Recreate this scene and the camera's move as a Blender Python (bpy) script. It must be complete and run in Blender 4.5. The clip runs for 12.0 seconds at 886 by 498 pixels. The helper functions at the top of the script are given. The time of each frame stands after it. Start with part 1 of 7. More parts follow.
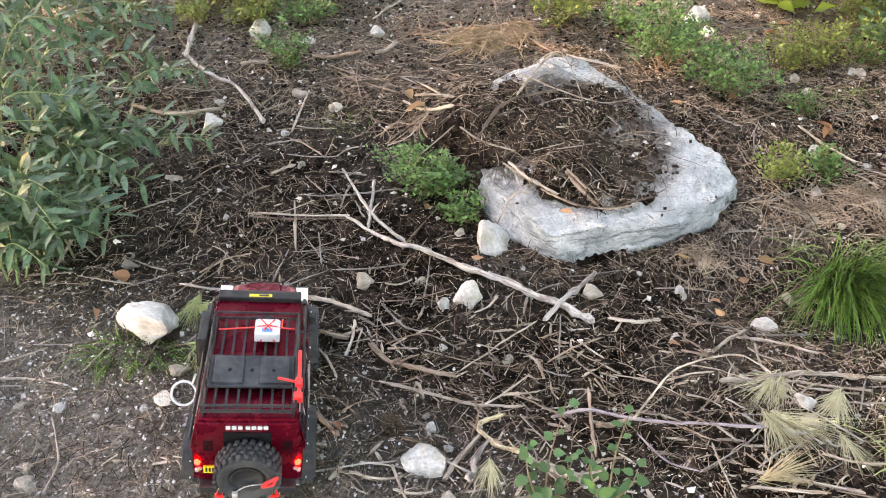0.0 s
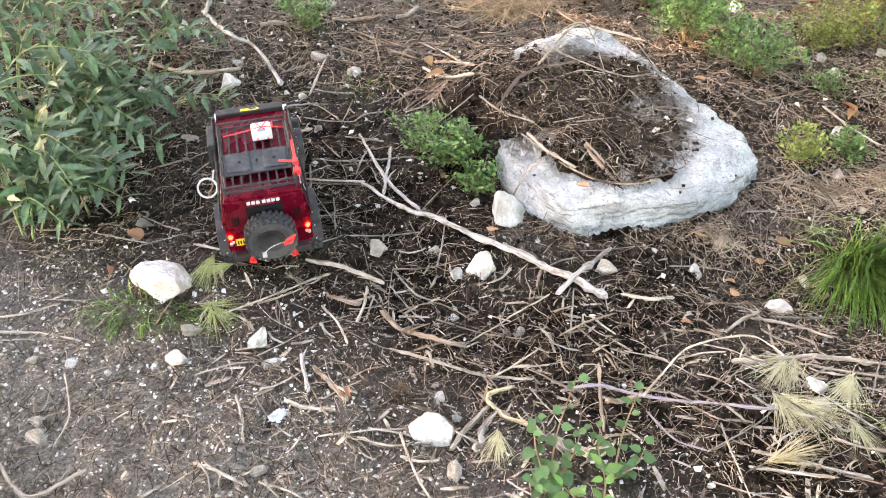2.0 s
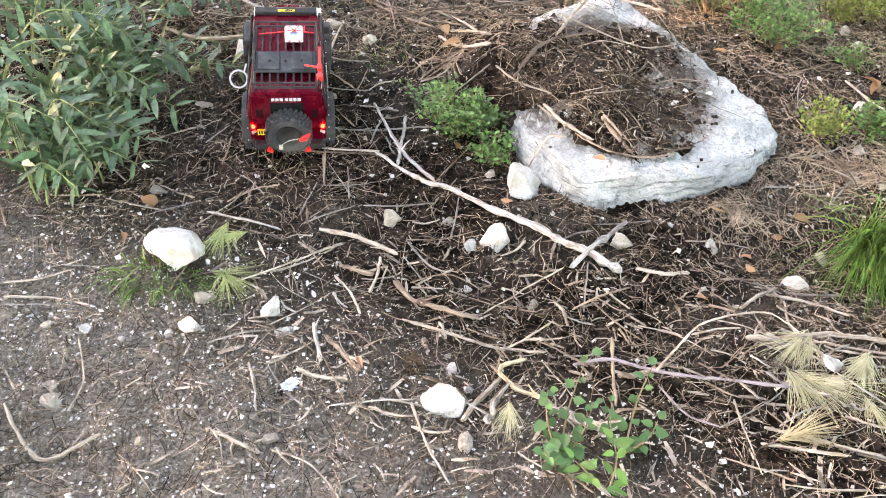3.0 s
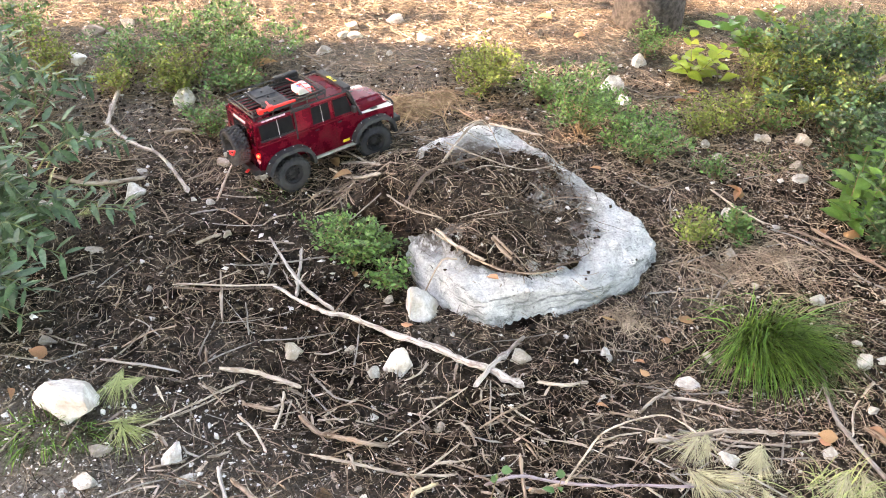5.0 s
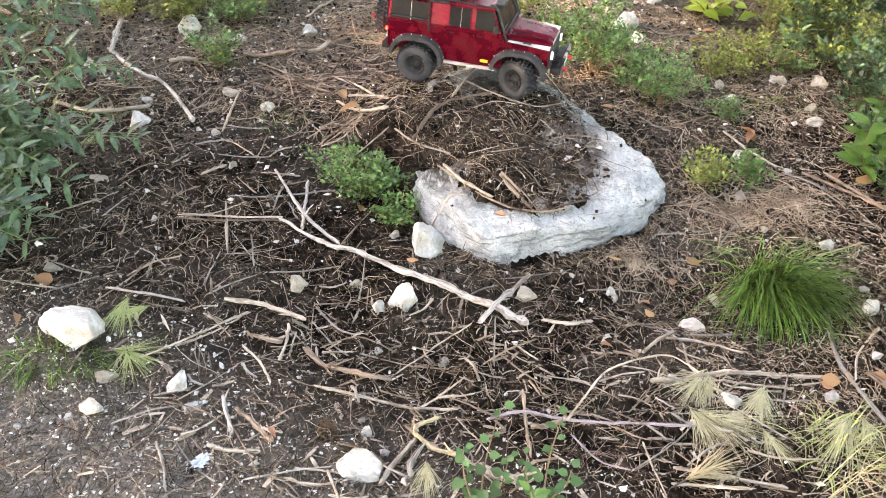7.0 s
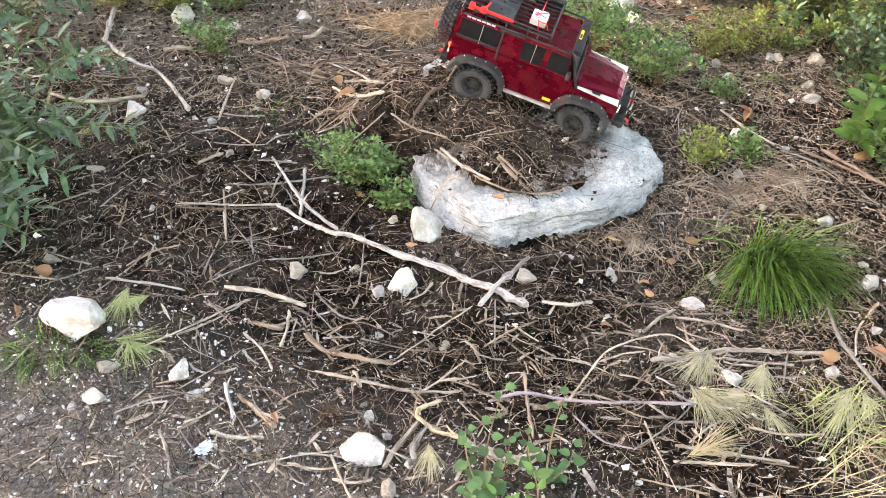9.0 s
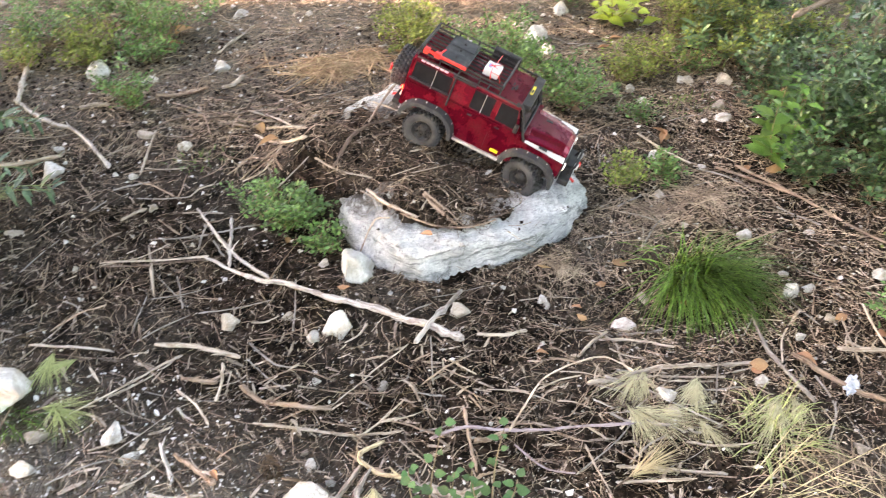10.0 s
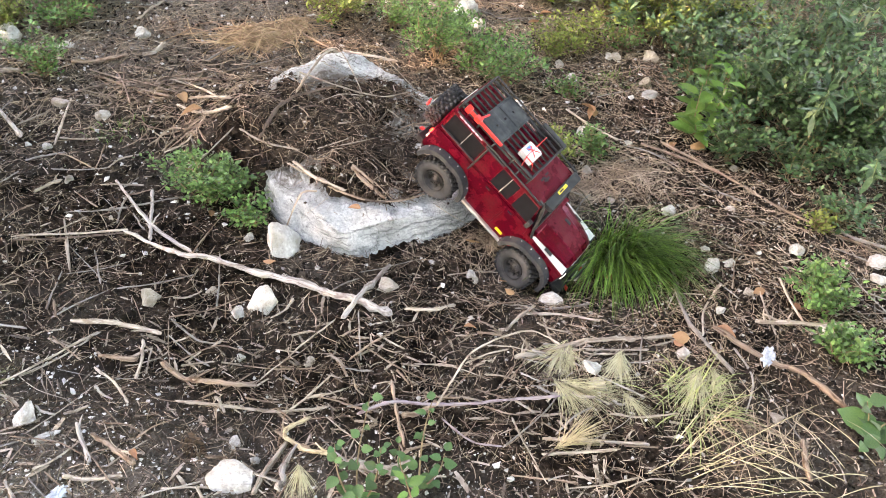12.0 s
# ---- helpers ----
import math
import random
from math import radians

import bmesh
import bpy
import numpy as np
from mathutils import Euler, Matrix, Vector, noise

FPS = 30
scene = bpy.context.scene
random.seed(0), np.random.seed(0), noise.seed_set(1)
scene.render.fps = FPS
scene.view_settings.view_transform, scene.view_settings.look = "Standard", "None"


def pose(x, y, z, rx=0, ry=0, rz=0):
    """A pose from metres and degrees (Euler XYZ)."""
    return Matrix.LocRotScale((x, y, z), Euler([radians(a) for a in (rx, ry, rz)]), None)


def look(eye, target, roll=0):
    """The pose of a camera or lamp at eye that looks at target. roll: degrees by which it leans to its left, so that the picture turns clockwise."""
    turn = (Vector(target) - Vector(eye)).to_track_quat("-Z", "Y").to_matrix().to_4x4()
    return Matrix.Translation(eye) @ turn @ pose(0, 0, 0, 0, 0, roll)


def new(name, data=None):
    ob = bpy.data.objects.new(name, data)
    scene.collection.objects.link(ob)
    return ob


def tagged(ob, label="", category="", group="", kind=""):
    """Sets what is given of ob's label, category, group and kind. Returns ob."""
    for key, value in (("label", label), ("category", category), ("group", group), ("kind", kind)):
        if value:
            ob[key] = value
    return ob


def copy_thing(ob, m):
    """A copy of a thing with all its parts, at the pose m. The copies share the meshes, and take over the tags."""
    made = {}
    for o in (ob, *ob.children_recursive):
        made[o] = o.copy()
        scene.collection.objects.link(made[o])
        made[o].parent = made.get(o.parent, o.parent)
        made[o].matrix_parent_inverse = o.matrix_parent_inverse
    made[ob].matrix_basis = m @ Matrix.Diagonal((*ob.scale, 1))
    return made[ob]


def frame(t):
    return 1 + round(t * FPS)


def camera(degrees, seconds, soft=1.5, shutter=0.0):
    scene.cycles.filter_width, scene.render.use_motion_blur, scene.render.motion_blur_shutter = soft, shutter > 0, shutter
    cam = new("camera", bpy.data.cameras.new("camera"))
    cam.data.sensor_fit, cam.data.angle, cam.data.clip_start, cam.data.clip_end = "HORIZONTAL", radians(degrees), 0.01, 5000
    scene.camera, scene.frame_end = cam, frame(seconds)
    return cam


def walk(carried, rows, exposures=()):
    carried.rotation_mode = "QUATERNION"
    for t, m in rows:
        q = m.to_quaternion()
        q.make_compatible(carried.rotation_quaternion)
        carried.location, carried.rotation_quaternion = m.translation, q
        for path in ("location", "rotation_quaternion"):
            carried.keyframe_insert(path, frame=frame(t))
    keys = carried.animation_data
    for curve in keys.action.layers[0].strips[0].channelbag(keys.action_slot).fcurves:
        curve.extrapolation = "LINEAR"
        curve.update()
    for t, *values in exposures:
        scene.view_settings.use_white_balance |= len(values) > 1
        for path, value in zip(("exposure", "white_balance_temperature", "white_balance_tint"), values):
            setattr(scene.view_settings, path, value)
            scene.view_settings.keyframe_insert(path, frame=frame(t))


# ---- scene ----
cam = camera(55.4, 12.0, soft=1.0, shutter=0.25)
PATH = [
    (0, (0.0302, 0.0403, 1.4538), (0.0011, 1.7326, -0.0134), -1.0),
    (0.5, (0.0358, 0.0470, 1.4538), (0.0123, 1.7338, -0.0213), -0.5),
    (1, (0.0370, 0.0482, 1.4538), (0.0179, 1.7226, -0.0336), -0.5),
    (1.5, (0.0336, 0.0459, 1.4571), (0.0034, 1.7080, -0.0426), -0.1),
    (2, (0.0246, 0.0493, 1.4482), (-0.0358, 1.6856, -0.0806), 0.3),
    (2.5, (0.0269, 0.0549, 1.4414), (-0.0571, 1.6520, -0.1254), 0.2),
    (2.7, (0.0202, 0.0571, 1.4403), (-0.0694, 1.6386, -0.1445), 0.4),
    (4.3, (0.0190, 0.0526, 1.4661), (0.0067, 1.7080, -0.0437), 0.2),
    (4.5, (0.0246, 0.0482, 1.4739), (0.0885, 1.7674, 0.0381), 0.8),
    (5, (0.0246, 0.0426, 1.4795), (0.1926, 1.8267, 0.1355), 1.9),
    (5.5, (0.0190, 0.0470, 1.4728), (0.1960, 1.8144, 0.1075), 2.9),
    (6, (0.0134, 0.0459, 1.4672), (0.1747, 1.7730, 0.0493), 3.4),
    (6.5, (0.0168, 0.0526, 1.4616), (0.1714, 1.7528, 0.0101), 3.4),
    (7, (0.0190, 0.0493, 1.4605), (0.1736, 1.7338, -0.0078), 3.1),
    (7.5, (0.0202, 0.0493, 1.4538), (0.1714, 1.7237, -0.0269), 2.8),
    (9.5, (0.0213, 0.0414, 1.4582), (0.1938, 1.7002, -0.0381), 1.4),
    (10, (0.0459, 0.0392, 1.4672), (0.3618, 1.7416, 0.0459), 1.2),
    (10.5, (0.0638, 0.0426, 1.4672), (0.5589, 1.7349, 0.0862), 3.4),
    (11, (0.0526, 0.0414, 1.4605), (0.5701, 1.7091, 0.0582), 5.2),
    (11.5, (0.0482, 0.0470, 1.4605), (0.5410, 1.6901, 0.0202), 5.6),
    (12, (0.0549, 0.0482, 1.4549), (0.5432, 1.6722, -0.0078), 5.4),
]
# the camera brightens as the dark car drives off, and settles again
EXPOSURES = [(0, 3.92), (1.0, 4.03), (1.5, 4.08), (2.0, 4.26), (2.7, 4.34), (4.3, 4.14), (6.0, 4.12), (9.5, 4.14), (12, 4.08)]
walk(cam, [(t, look(eye, target, roll)) for t, eye, target, roll in PATH], EXPOSURES)

# ---- daylight: open shade under the sky, a low warm sun that slips between the added trees at the far side ----
SUN_UP, SUN_TURN = 24.0, 278.0
sky_world = bpy.data.worlds.new("sky")
scene.world = sky_world
sky_world.use_nodes = True
sky_nodes = sky_world.node_tree
sky = sky_nodes.nodes.new("ShaderNodeTexSky")
sky.sky_type, sky.sun_disc = "NISHITA", False
sky.sun_elevation, sky.sun_rotation = radians(SUN_UP), radians(SUN_TURN)
sky.dust_density, sky.ozone_density, sky.air_density = 1.5, 0.8, 0.9
sky_nodes.links.new(sky.outputs[0], sky_nodes.nodes["Background"].inputs[0])
sky_nodes.nodes["Background"].inputs[1].default_value = 0.15
sun = new("sun", bpy.data.lights.new("sun", "SUN"))
sun.data.energy, sun.data.angle, sun.data.color = 2.6, radians(0.53), (1.0, 0.82, 0.6)
sun_way = Vector((math.sin(radians(SUN_TURN)) * math.cos(radians(SUN_UP)), math.cos(radians(SUN_TURN)) * math.cos(radians(SUN_UP)), math.sin(radians(SUN_UP))))
sun.matrix_world = look(sun_way * 30, (0, 0, 0))
scene.view_settings.use_white_balance = True
scene.view_settings.white_balance_temperature = 8300
scene.view_settings.white_balance_tint = 23


# ---- materials ----
def material(name):
    m = bpy.data.materials.new(name)
    m.use_nodes = True
    return m, m.node_tree, m.node_tree.nodes["Principled BSDF"]


def link(tree, a, b):
    tree.links.new(a, b)


def noise_node(tree, scale, detail=4.0, rough=0.6, space="Object"):
    co = tree.nodes.new("ShaderNodeTexCoord")
    n = tree.nodes.new("ShaderNodeTexNoise")
    n.inputs["Scale"].default_value, n.inputs["Detail"].default_value, n.inputs["Roughness"].default_value = scale, detail, rough
    link(tree, co.outputs[space], n.inputs["Vector"])
    return n


def ramp(tree, source, stops):
    r = tree.nodes.new("ShaderNodeValToRGB")
    els = r.color_ramp.elements
    while len(els) < len(stops):
        els.new(0.5)
    for e, (p, c) in zip(els, stops):
        e.position, e.color = p, (*c, 1)
    link(tree, source, r.inputs[0])
    return r


def mixed(tree, factor, a, b, way="MIX"):
    n = tree.nodes.new("ShaderNodeMix")
    n.data_type, n.blend_type = "RGBA", way
    for socket, value in ((n.inputs[0], factor), (n.inputs[6], a), (n.inputs[7], b)):
        if isinstance(value, bpy.types.NodeSocket):
            link(tree, value, socket)
        elif isinstance(value, tuple):
            socket.default_value = (*value, 1)
        else:
            socket.default_value = value
    return n.outputs[2]


def bumped(tree, bsdf, height, distance, strength=1.0):
    b = tree.nodes.new("ShaderNodeBump")
    b.inputs["Distance"].default_value, b.inputs["Strength"].default_value = distance, strength
    link(tree, height, b.inputs["Height"])
    link(tree, b.outputs[0], bsdf.inputs["Normal"])


def grained(name, dark, light, scale, rough=0.8, bump=0.002, by="object", spread=0.35, stain=None, stretch=None, metal=0.0, space="Object"):
    """A two-scale material: fine grain between two colours, large stains, and a change of tone from piece to piece."""
    m, tree, bsdf = material(name)
    fine = noise_node(tree, scale, 6, 0.65, space)
    if stretch:
        mp = tree.nodes.new("ShaderNodeMapping")
        mp.inputs["Scale"].default_value = stretch
        link(tree, fine.inputs["Vector"].links[0].from_socket, mp.inputs["Vector"])
        link(tree, mp.outputs[0], fine.inputs["Vector"])
    colour = ramp(tree, fine.outputs[0], [(0.3, dark), (0.7, light)]).outputs[0]
    if stain:
        broad = noise_node(tree, scale * 0.17, 3, 0.55, space)
        mask = ramp(tree, broad.outputs[0], [(0.42, (0, 0, 0)), (0.66, (1, 1, 1))])
        colour = mixed(tree, mask.outputs[0], colour, stain)
    if by:
        if by == "island":
            rnd = tree.nodes.new("ShaderNodeNewGeometry").outputs["Random Per Island"]
        else:
            rnd = tree.nodes.new("ShaderNodeObjectInfo").outputs["Random"]
        hsv = tree.nodes.new("ShaderNodeHueSaturation")
        mr = tree.nodes.new("ShaderNodeMapRange")
        mr.inputs[3].default_value, mr.inputs[4].default_value = 1 - spread, 1 + spread
        link(tree, rnd, mr.inputs[0])
        link(tree, mr.outputs[0], hsv.inputs["Value"])
        hue = tree.nodes.new("ShaderNodeMapRange")
        hue.inputs[3].default_value, hue.inputs[4].default_value = 0.485, 0.515
        wrap = tree.nodes.new("ShaderNodeMath")
        wrap.operation = "FRACT"
        times = tree.nodes.new("ShaderNodeMath")
        times.operation = "MULTIPLY"
        times.inputs[1].default_value = 7.31
        link(tree, rnd, times.inputs[0])
        link(tree, times.outputs[0], wrap.inputs[0])
        link(tree, wrap.outputs[0], hue.inputs[0])
        link(tree, hue.outputs[0], hsv.inputs["Hue"])
        link(tree, colour, hsv.inputs["Color"])
        colour = hsv.outputs[0]
    link(tree, colour, bsdf.inputs["Base Color"])
    bsdf.inputs["Roughness"].default_value, bsdf.inputs["Metallic"].default_value = rough, metal
    if rough >= 0.7 and not metal:
        bsdf.inputs["Specular IOR Level"].default_value = 0.15
    if bump:
        bumped(tree, bsdf, fine.outputs[0], bump)
    return m


def leafy(name, dark, light, by="island", through_light=0.3, rough=0.5, spread=0.3):
    """A leaf: glossy face, some light coming through, tone changing from leaf to leaf."""
    m = grained(name, dark, light, 60, rough, 0, by, spread)
    tree = m.node_tree
    bsdf, out = tree.nodes["Principled BSDF"], tree.nodes["Material Output"]
    tl = tree.nodes.new("ShaderNodeBsdfTranslucent")
    link(tree, bsdf.inputs["Base Color"].links[0].from_socket, tl.inputs["Color"])
    mx = tree.nodes.new("ShaderNodeMixShader")
    mx.inputs[0].default_value = through_light
    bsdf.inputs["Specular IOR Level"].default_value = 0.4
    link(tree, bsdf.outputs[0], mx.inputs[1])
    link(tree, tl.outputs[0], mx.inputs[2])
    link(tree, mx.outputs[0], out.inputs["Surface"])
    return m


def soil_material():
    m, tree, bsdf = material("soil")
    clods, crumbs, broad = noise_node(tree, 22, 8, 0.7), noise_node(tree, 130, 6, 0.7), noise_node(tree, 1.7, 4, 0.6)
    # near black where the clod noise is low, which the bump sinks too
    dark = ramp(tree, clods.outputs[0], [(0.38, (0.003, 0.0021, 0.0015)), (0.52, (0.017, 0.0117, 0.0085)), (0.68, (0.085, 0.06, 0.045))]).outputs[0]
    pale = ramp(tree, crumbs.outputs[0], [(0.35, (0.095, 0.077, 0.062)), (0.7, (0.44, 0.385, 0.325))]).outputs[0]
    where = ramp(tree, broad.outputs[0], [(0.48, (0, 0, 0)), (0.7, (0.42, 0.42, 0.42))]).outputs[0]
    # dry, stony soil near the camera on the one side, fading into the dark soil
    co = tree.nodes.new("ShaderNodeTexCoord")
    sep = tree.nodes.new("ShaderNodeSeparateXYZ")
    link(tree, co.outputs["Object"], sep.inputs[0])
    lean = tree.nodes.new("ShaderNodeMath")
    lean.operation = "MULTIPLY_ADD"
    lean.inputs[1].default_value, lean.inputs[2].default_value = 0.55, 0.0
    link(tree, sep.outputs["X"], lean.inputs[0])
    add = tree.nodes.new("ShaderNodeMath")
    add.operation = "ADD"
    link(tree, lean.outputs[0], add.inputs[0])
    link(tree, sep.outputs["Y"], add.inputs[1])
    near = tree.nodes.new("ShaderNodeMapRange")
    near.inputs[1].default_value, near.inputs[2].default_value, near.inputs[3].default_value, near.inputs[4].default_value = 0.72, 1.3, 0.95, 0.0
    link(tree, add.outputs[0], near.inputs[0])
    beyond = tree.nodes.new("ShaderNodeMapRange")
    beyond.inputs[1].default_value, beyond.inputs[2].default_value, beyond.inputs[3].default_value, beyond.inputs[4].default_value = 2.35, 2.95, 0.0, 0.7
    link(tree, sep.outputs["Y"], beyond.inputs[0])
    dry = tree.nodes.new("ShaderNodeMath")
    dry.operation = "MAXIMUM"
    link(tree, near.outputs[0], dry.inputs[0])
    link(tree, beyond.outputs[0], dry.inputs[1])
    both = tree.nodes.new("ShaderNodeMath")
    both.operation = "MAXIMUM"
    link(tree, where, both.inputs[0])
    link(tree, dry.outputs[0], both.inputs[1])
    colour = mixed(tree, both.outputs[0], dark, pale)
    grit = tree.nodes.new("ShaderNodeTexVoronoi")
    grit.inputs["Scale"].default_value = 150
    link(tree, co.outputs["Object"], grit.inputs["Vector"])
    specks = ramp(tree, grit.outputs["Distance"], [(0.16, (1, 1, 1)), (0.24, (0, 0, 0))]).outputs[0]
    some = ramp(tree, noise_node(tree, 40, 2).outputs[0], [(0.5, (0, 0, 0)), (0.6, (0.8, 0.8, 0.8))]).outputs[0]
    spot = mixed(tree, 1.0, specks, some, "MULTIPLY")
    colour = mixed(tree, spot, colour, (0.36, 0.34, 0.31))
    link(tree, colour, bsdf.inputs["Base Color"])
    bsdf.inputs["Roughness"].default_value = 0.95
    bsdf.inputs["Specular IOR Level"].default_value = 0.03
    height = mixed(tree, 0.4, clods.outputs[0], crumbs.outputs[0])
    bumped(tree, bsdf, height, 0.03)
    return m


def limestone_material():
    m, tree, bsdf = material("grey_limestone")
    grit, fine, rough, broad = noise_node(tree, 170, 6, 0.75), noise_node(tree, 60, 9, 0.75), noise_node(tree, 21, 8, 0.75), noise_node(tree, 6, 5, 0.6)
    colour = ramp(tree, rough.outputs[0], [(0.36, (0.46, 0.485, 0.49)), (0.49, (0.7, 0.715, 0.71)), (0.6, (0.86, 0.865, 0.85))]).outputs[0]
    colour = mixed(tree, ramp(tree, grit.outputs[0], [(0.4, (0.55, 0.55, 0.55)), (0.55, (0, 0, 0))]).outputs[0], colour, (0.36, 0.38, 0.38))
    grey = ramp(tree, broad.outputs[0], [(0.48, (0, 0, 0)), (0.62, (0.65, 0.65, 0.65))]).outputs[0]
    colour = mixed(tree, grey, colour, (0.37, 0.405, 0.415))
    co = tree.nodes.new("ShaderNodeTexCoord")
    side = tree.nodes.new("ShaderNodeSeparateXYZ")
    link(tree, tree.nodes.new("ShaderNodeNewGeometry").outputs["True Normal"], side.inputs[0])
    steep = ramp(tree, side.outputs["Z"], [(0.45, (1, 1, 1)), (0.8, (0.12, 0.12, 0.12))]).outputs[0]
    # weathered beds: level, broken streaks, whose dark also paints shade on the steep sides
    flat = tree.nodes.new("ShaderNodeMapping")
    flat.inputs["Scale"].default_value, flat.inputs["Rotation"].default_value = (9, 9, 60), (0.16, -0.12, 0)
    link(tree, co.outputs["Object"], flat.inputs["Vector"])
    bed = tree.nodes.new("ShaderNodeTexNoise")
    bed.inputs["Scale"].default_value, bed.inputs["Detail"].default_value, bed.inputs["Roughness"].default_value = 1.0, 8, 0.75
    link(tree, flat.outputs[0], bed.inputs["Vector"])
    streak = ramp(tree, bed.outputs[0], [(0.4, (0.85, 0.85, 0.85)), (0.5, (0, 0, 0))]).outputs[0]
    colour = mixed(tree, mixed(tree, 1.0, streak, steep, "MULTIPLY"), colour, (0.17, 0.187, 0.183))
    # cracks that wander, and pits with lichen
    bent = tree.nodes.new("ShaderNodeVectorMath")
    bent.operation = "MULTIPLY_ADD"
    bent.inputs[1].default_value = (0.13, 0.13, 0.13)
    link(tree, noise_node(tree, 12, 5, 0.7).outputs["Color"], bent.inputs[0])
    link(tree, co.outputs["Object"], bent.inputs[2])
    cell = tree.nodes.new("ShaderNodeTexVoronoi")
    cell.feature = "DISTANCE_TO_EDGE"
    cell.inputs["Scale"].default_value = 8
    link(tree, bent.outputs[0], cell.inputs["Vector"])
    crack = ramp(tree, cell.outputs["Distance"], [(0.008, (0.8, 0.8, 0.8)), (0.03, (0, 0, 0))]).outputs[0]
    where = ramp(tree, noise_node(tree, 5, 3).outputs[0], [(0.48, (0, 0, 0)), (0.6, (1, 1, 1))]).outputs[0]
    colour = mixed(tree, mixed(tree, 1.0, crack, where, "MULTIPLY"), colour, (0.07, 0.07, 0.065))
    pits = ramp(tree, fine.outputs[0], [(0.33, (0.85, 0.85, 0.85)), (0.42, (0, 0, 0))]).outputs[0]
    colour = mixed(tree, pits, colour, (0.11, 0.115, 0.11))
    # earth washed over the stone round the heap of soil on its top
    away = tree.nodes.new("ShaderNodeVectorMath")
    away.operation = "DISTANCE"
    away.inputs[1].default_value = (0.37, 2.1, 0.1)
    link(tree, co.outputs["Object"], away.inputs[0])
    add = tree.nodes.new("ShaderNodeMath")
    add.operation = "MULTIPLY_ADD"
    add.inputs[1].default_value = -0.36
    link(tree, noise_node(tree, 17, 9, 0.85).outputs[0], add.inputs[0])
    link(tree, away.outputs["Value"], add.inputs[2])
    earth = ramp(tree, add.outputs[0], [(0.07, (0.9, 0.9, 0.9)), (0.16, (0, 0, 0))]).outputs[0]
    flats = ramp(tree, side.outputs["Z"], [(0.55, (0, 0, 0)), (0.85, (1, 1, 1))]).outputs[0]
    colour = mixed(tree, mixed(tree, 1.0, earth, flats, "MULTIPLY"), colour, (0.085, 0.064, 0.048))
    link(tree, colour, bsdf.inputs["Base Color"])
    bsdf.inputs["Roughness"].default_value = 0.9
    bsdf.inputs["Specular IOR Level"].default_value = 0.15
    height = mixed(tree, 0.35, mixed(tree, 0.5, fine.outputs[0], rough.outputs[0]), bed.outputs[0])
    bumped(tree, bsdf, mixed(tree, mixed(tree, 1.0, crack, where, "MULTIPLY"), height, (0.2, 0.2, 0.2)), 0.05)
    return m


def wood(name, dark, light, spread=0.2, stain=None, rough=0.8):
    """Weathered wood: fibres and cracks along each stick, darker bark left in patches."""
    m, tree, bsdf = material(name)
    at = tree.nodes.new("ShaderNodeAttribute")
    at.attribute_name = "grain"
    rnd = tree.nodes.new("ShaderNodeObjectInfo").outputs["Random"]
    seed = tree.nodes.new("ShaderNodeMath")
    seed.operation = "MULTIPLY"
    seed.inputs[1].default_value = 90
    link(tree, rnd, seed.inputs[0])

    def along(stretch, scale, detail):
        mp = tree.nodes.new("ShaderNodeMapping")
        mp.inputs["Scale"].default_value = stretch
        link(tree, at.outputs["Vector"], mp.inputs["Vector"])
        n = tree.nodes.new("ShaderNodeTexNoise")
        n.noise_dimensions = "4D"
        n.inputs["Scale"].default_value, n.inputs["Detail"].default_value, n.inputs["Roughness"].default_value = scale, detail, 0.68
        link(tree, mp.outputs[0], n.inputs["Vector"])
        link(tree, seed.outputs[0], n.inputs["W"])
        return n.outputs[0]

    fibres, patches = along((18, 300, 300), 1.0, 6), along((22, 60, 60), 1.0, 5)
    colour = ramp(tree, fibres, [(0.34, dark), (0.48, tuple(0.45 * a + 0.55 * b for a, b in zip(dark, light))), (0.66, light)]).outputs[0]
    mask = ramp(tree, patches, [(0.52, (0, 0, 0)), (0.6, (0.85, 0.85, 0.85))]).outputs[0]
    colour = mixed(tree, mask, colour, stain or tuple(0.7 * c for c in dark))
    hsv = tree.nodes.new("ShaderNodeHueSaturation")
    mr = tree.nodes.new("ShaderNodeMapRange")
    mr.inputs[3].default_value, mr.inputs[4].default_value = 1 - spread, 1 + spread
    link(tree, rnd, mr.inputs[0])
    link(tree, mr.outputs[0], hsv.inputs["Value"])
    link(tree, colour, hsv.inputs["Color"])
    link(tree, hsv.outputs[0], bsdf.inputs["Base Color"])
    bsdf.inputs["Roughness"].default_value = rough
    bsdf.inputs["Specular IOR Level"].default_value = 0.15
    bumped(tree, bsdf, mixed(tree, 0.4, fibres, patches), 0.006)
    return m


SOIL, LIMESTONE = soil_material(), limestone_material()
STONE = grained("white_stone", (0.52, 0.49, 0.445), (0.9, 0.885, 0.85), 11, 0.88, 0.012, "object", 0.1, (0.44, 0.4, 0.34))
STONE_TAN = grained("tan_stone", (0.34, 0.29, 0.235), (0.7, 0.635, 0.56), 11, 0.88, 0.012, "object", 0.18, (0.38, 0.325, 0.265))
GRAVEL = grained("gravel", (0.16, 0.14, 0.125), (0.5, 0.47, 0.43), 80, 0.88, 0.0, "island", 0.5)
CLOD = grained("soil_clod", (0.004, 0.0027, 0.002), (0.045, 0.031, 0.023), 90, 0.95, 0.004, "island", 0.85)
WOOD_PALE = wood("weathered_wood", (0.16, 0.12, 0.09), (0.58, 0.5, 0.41), 0.22, (0.24, 0.18, 0.135))
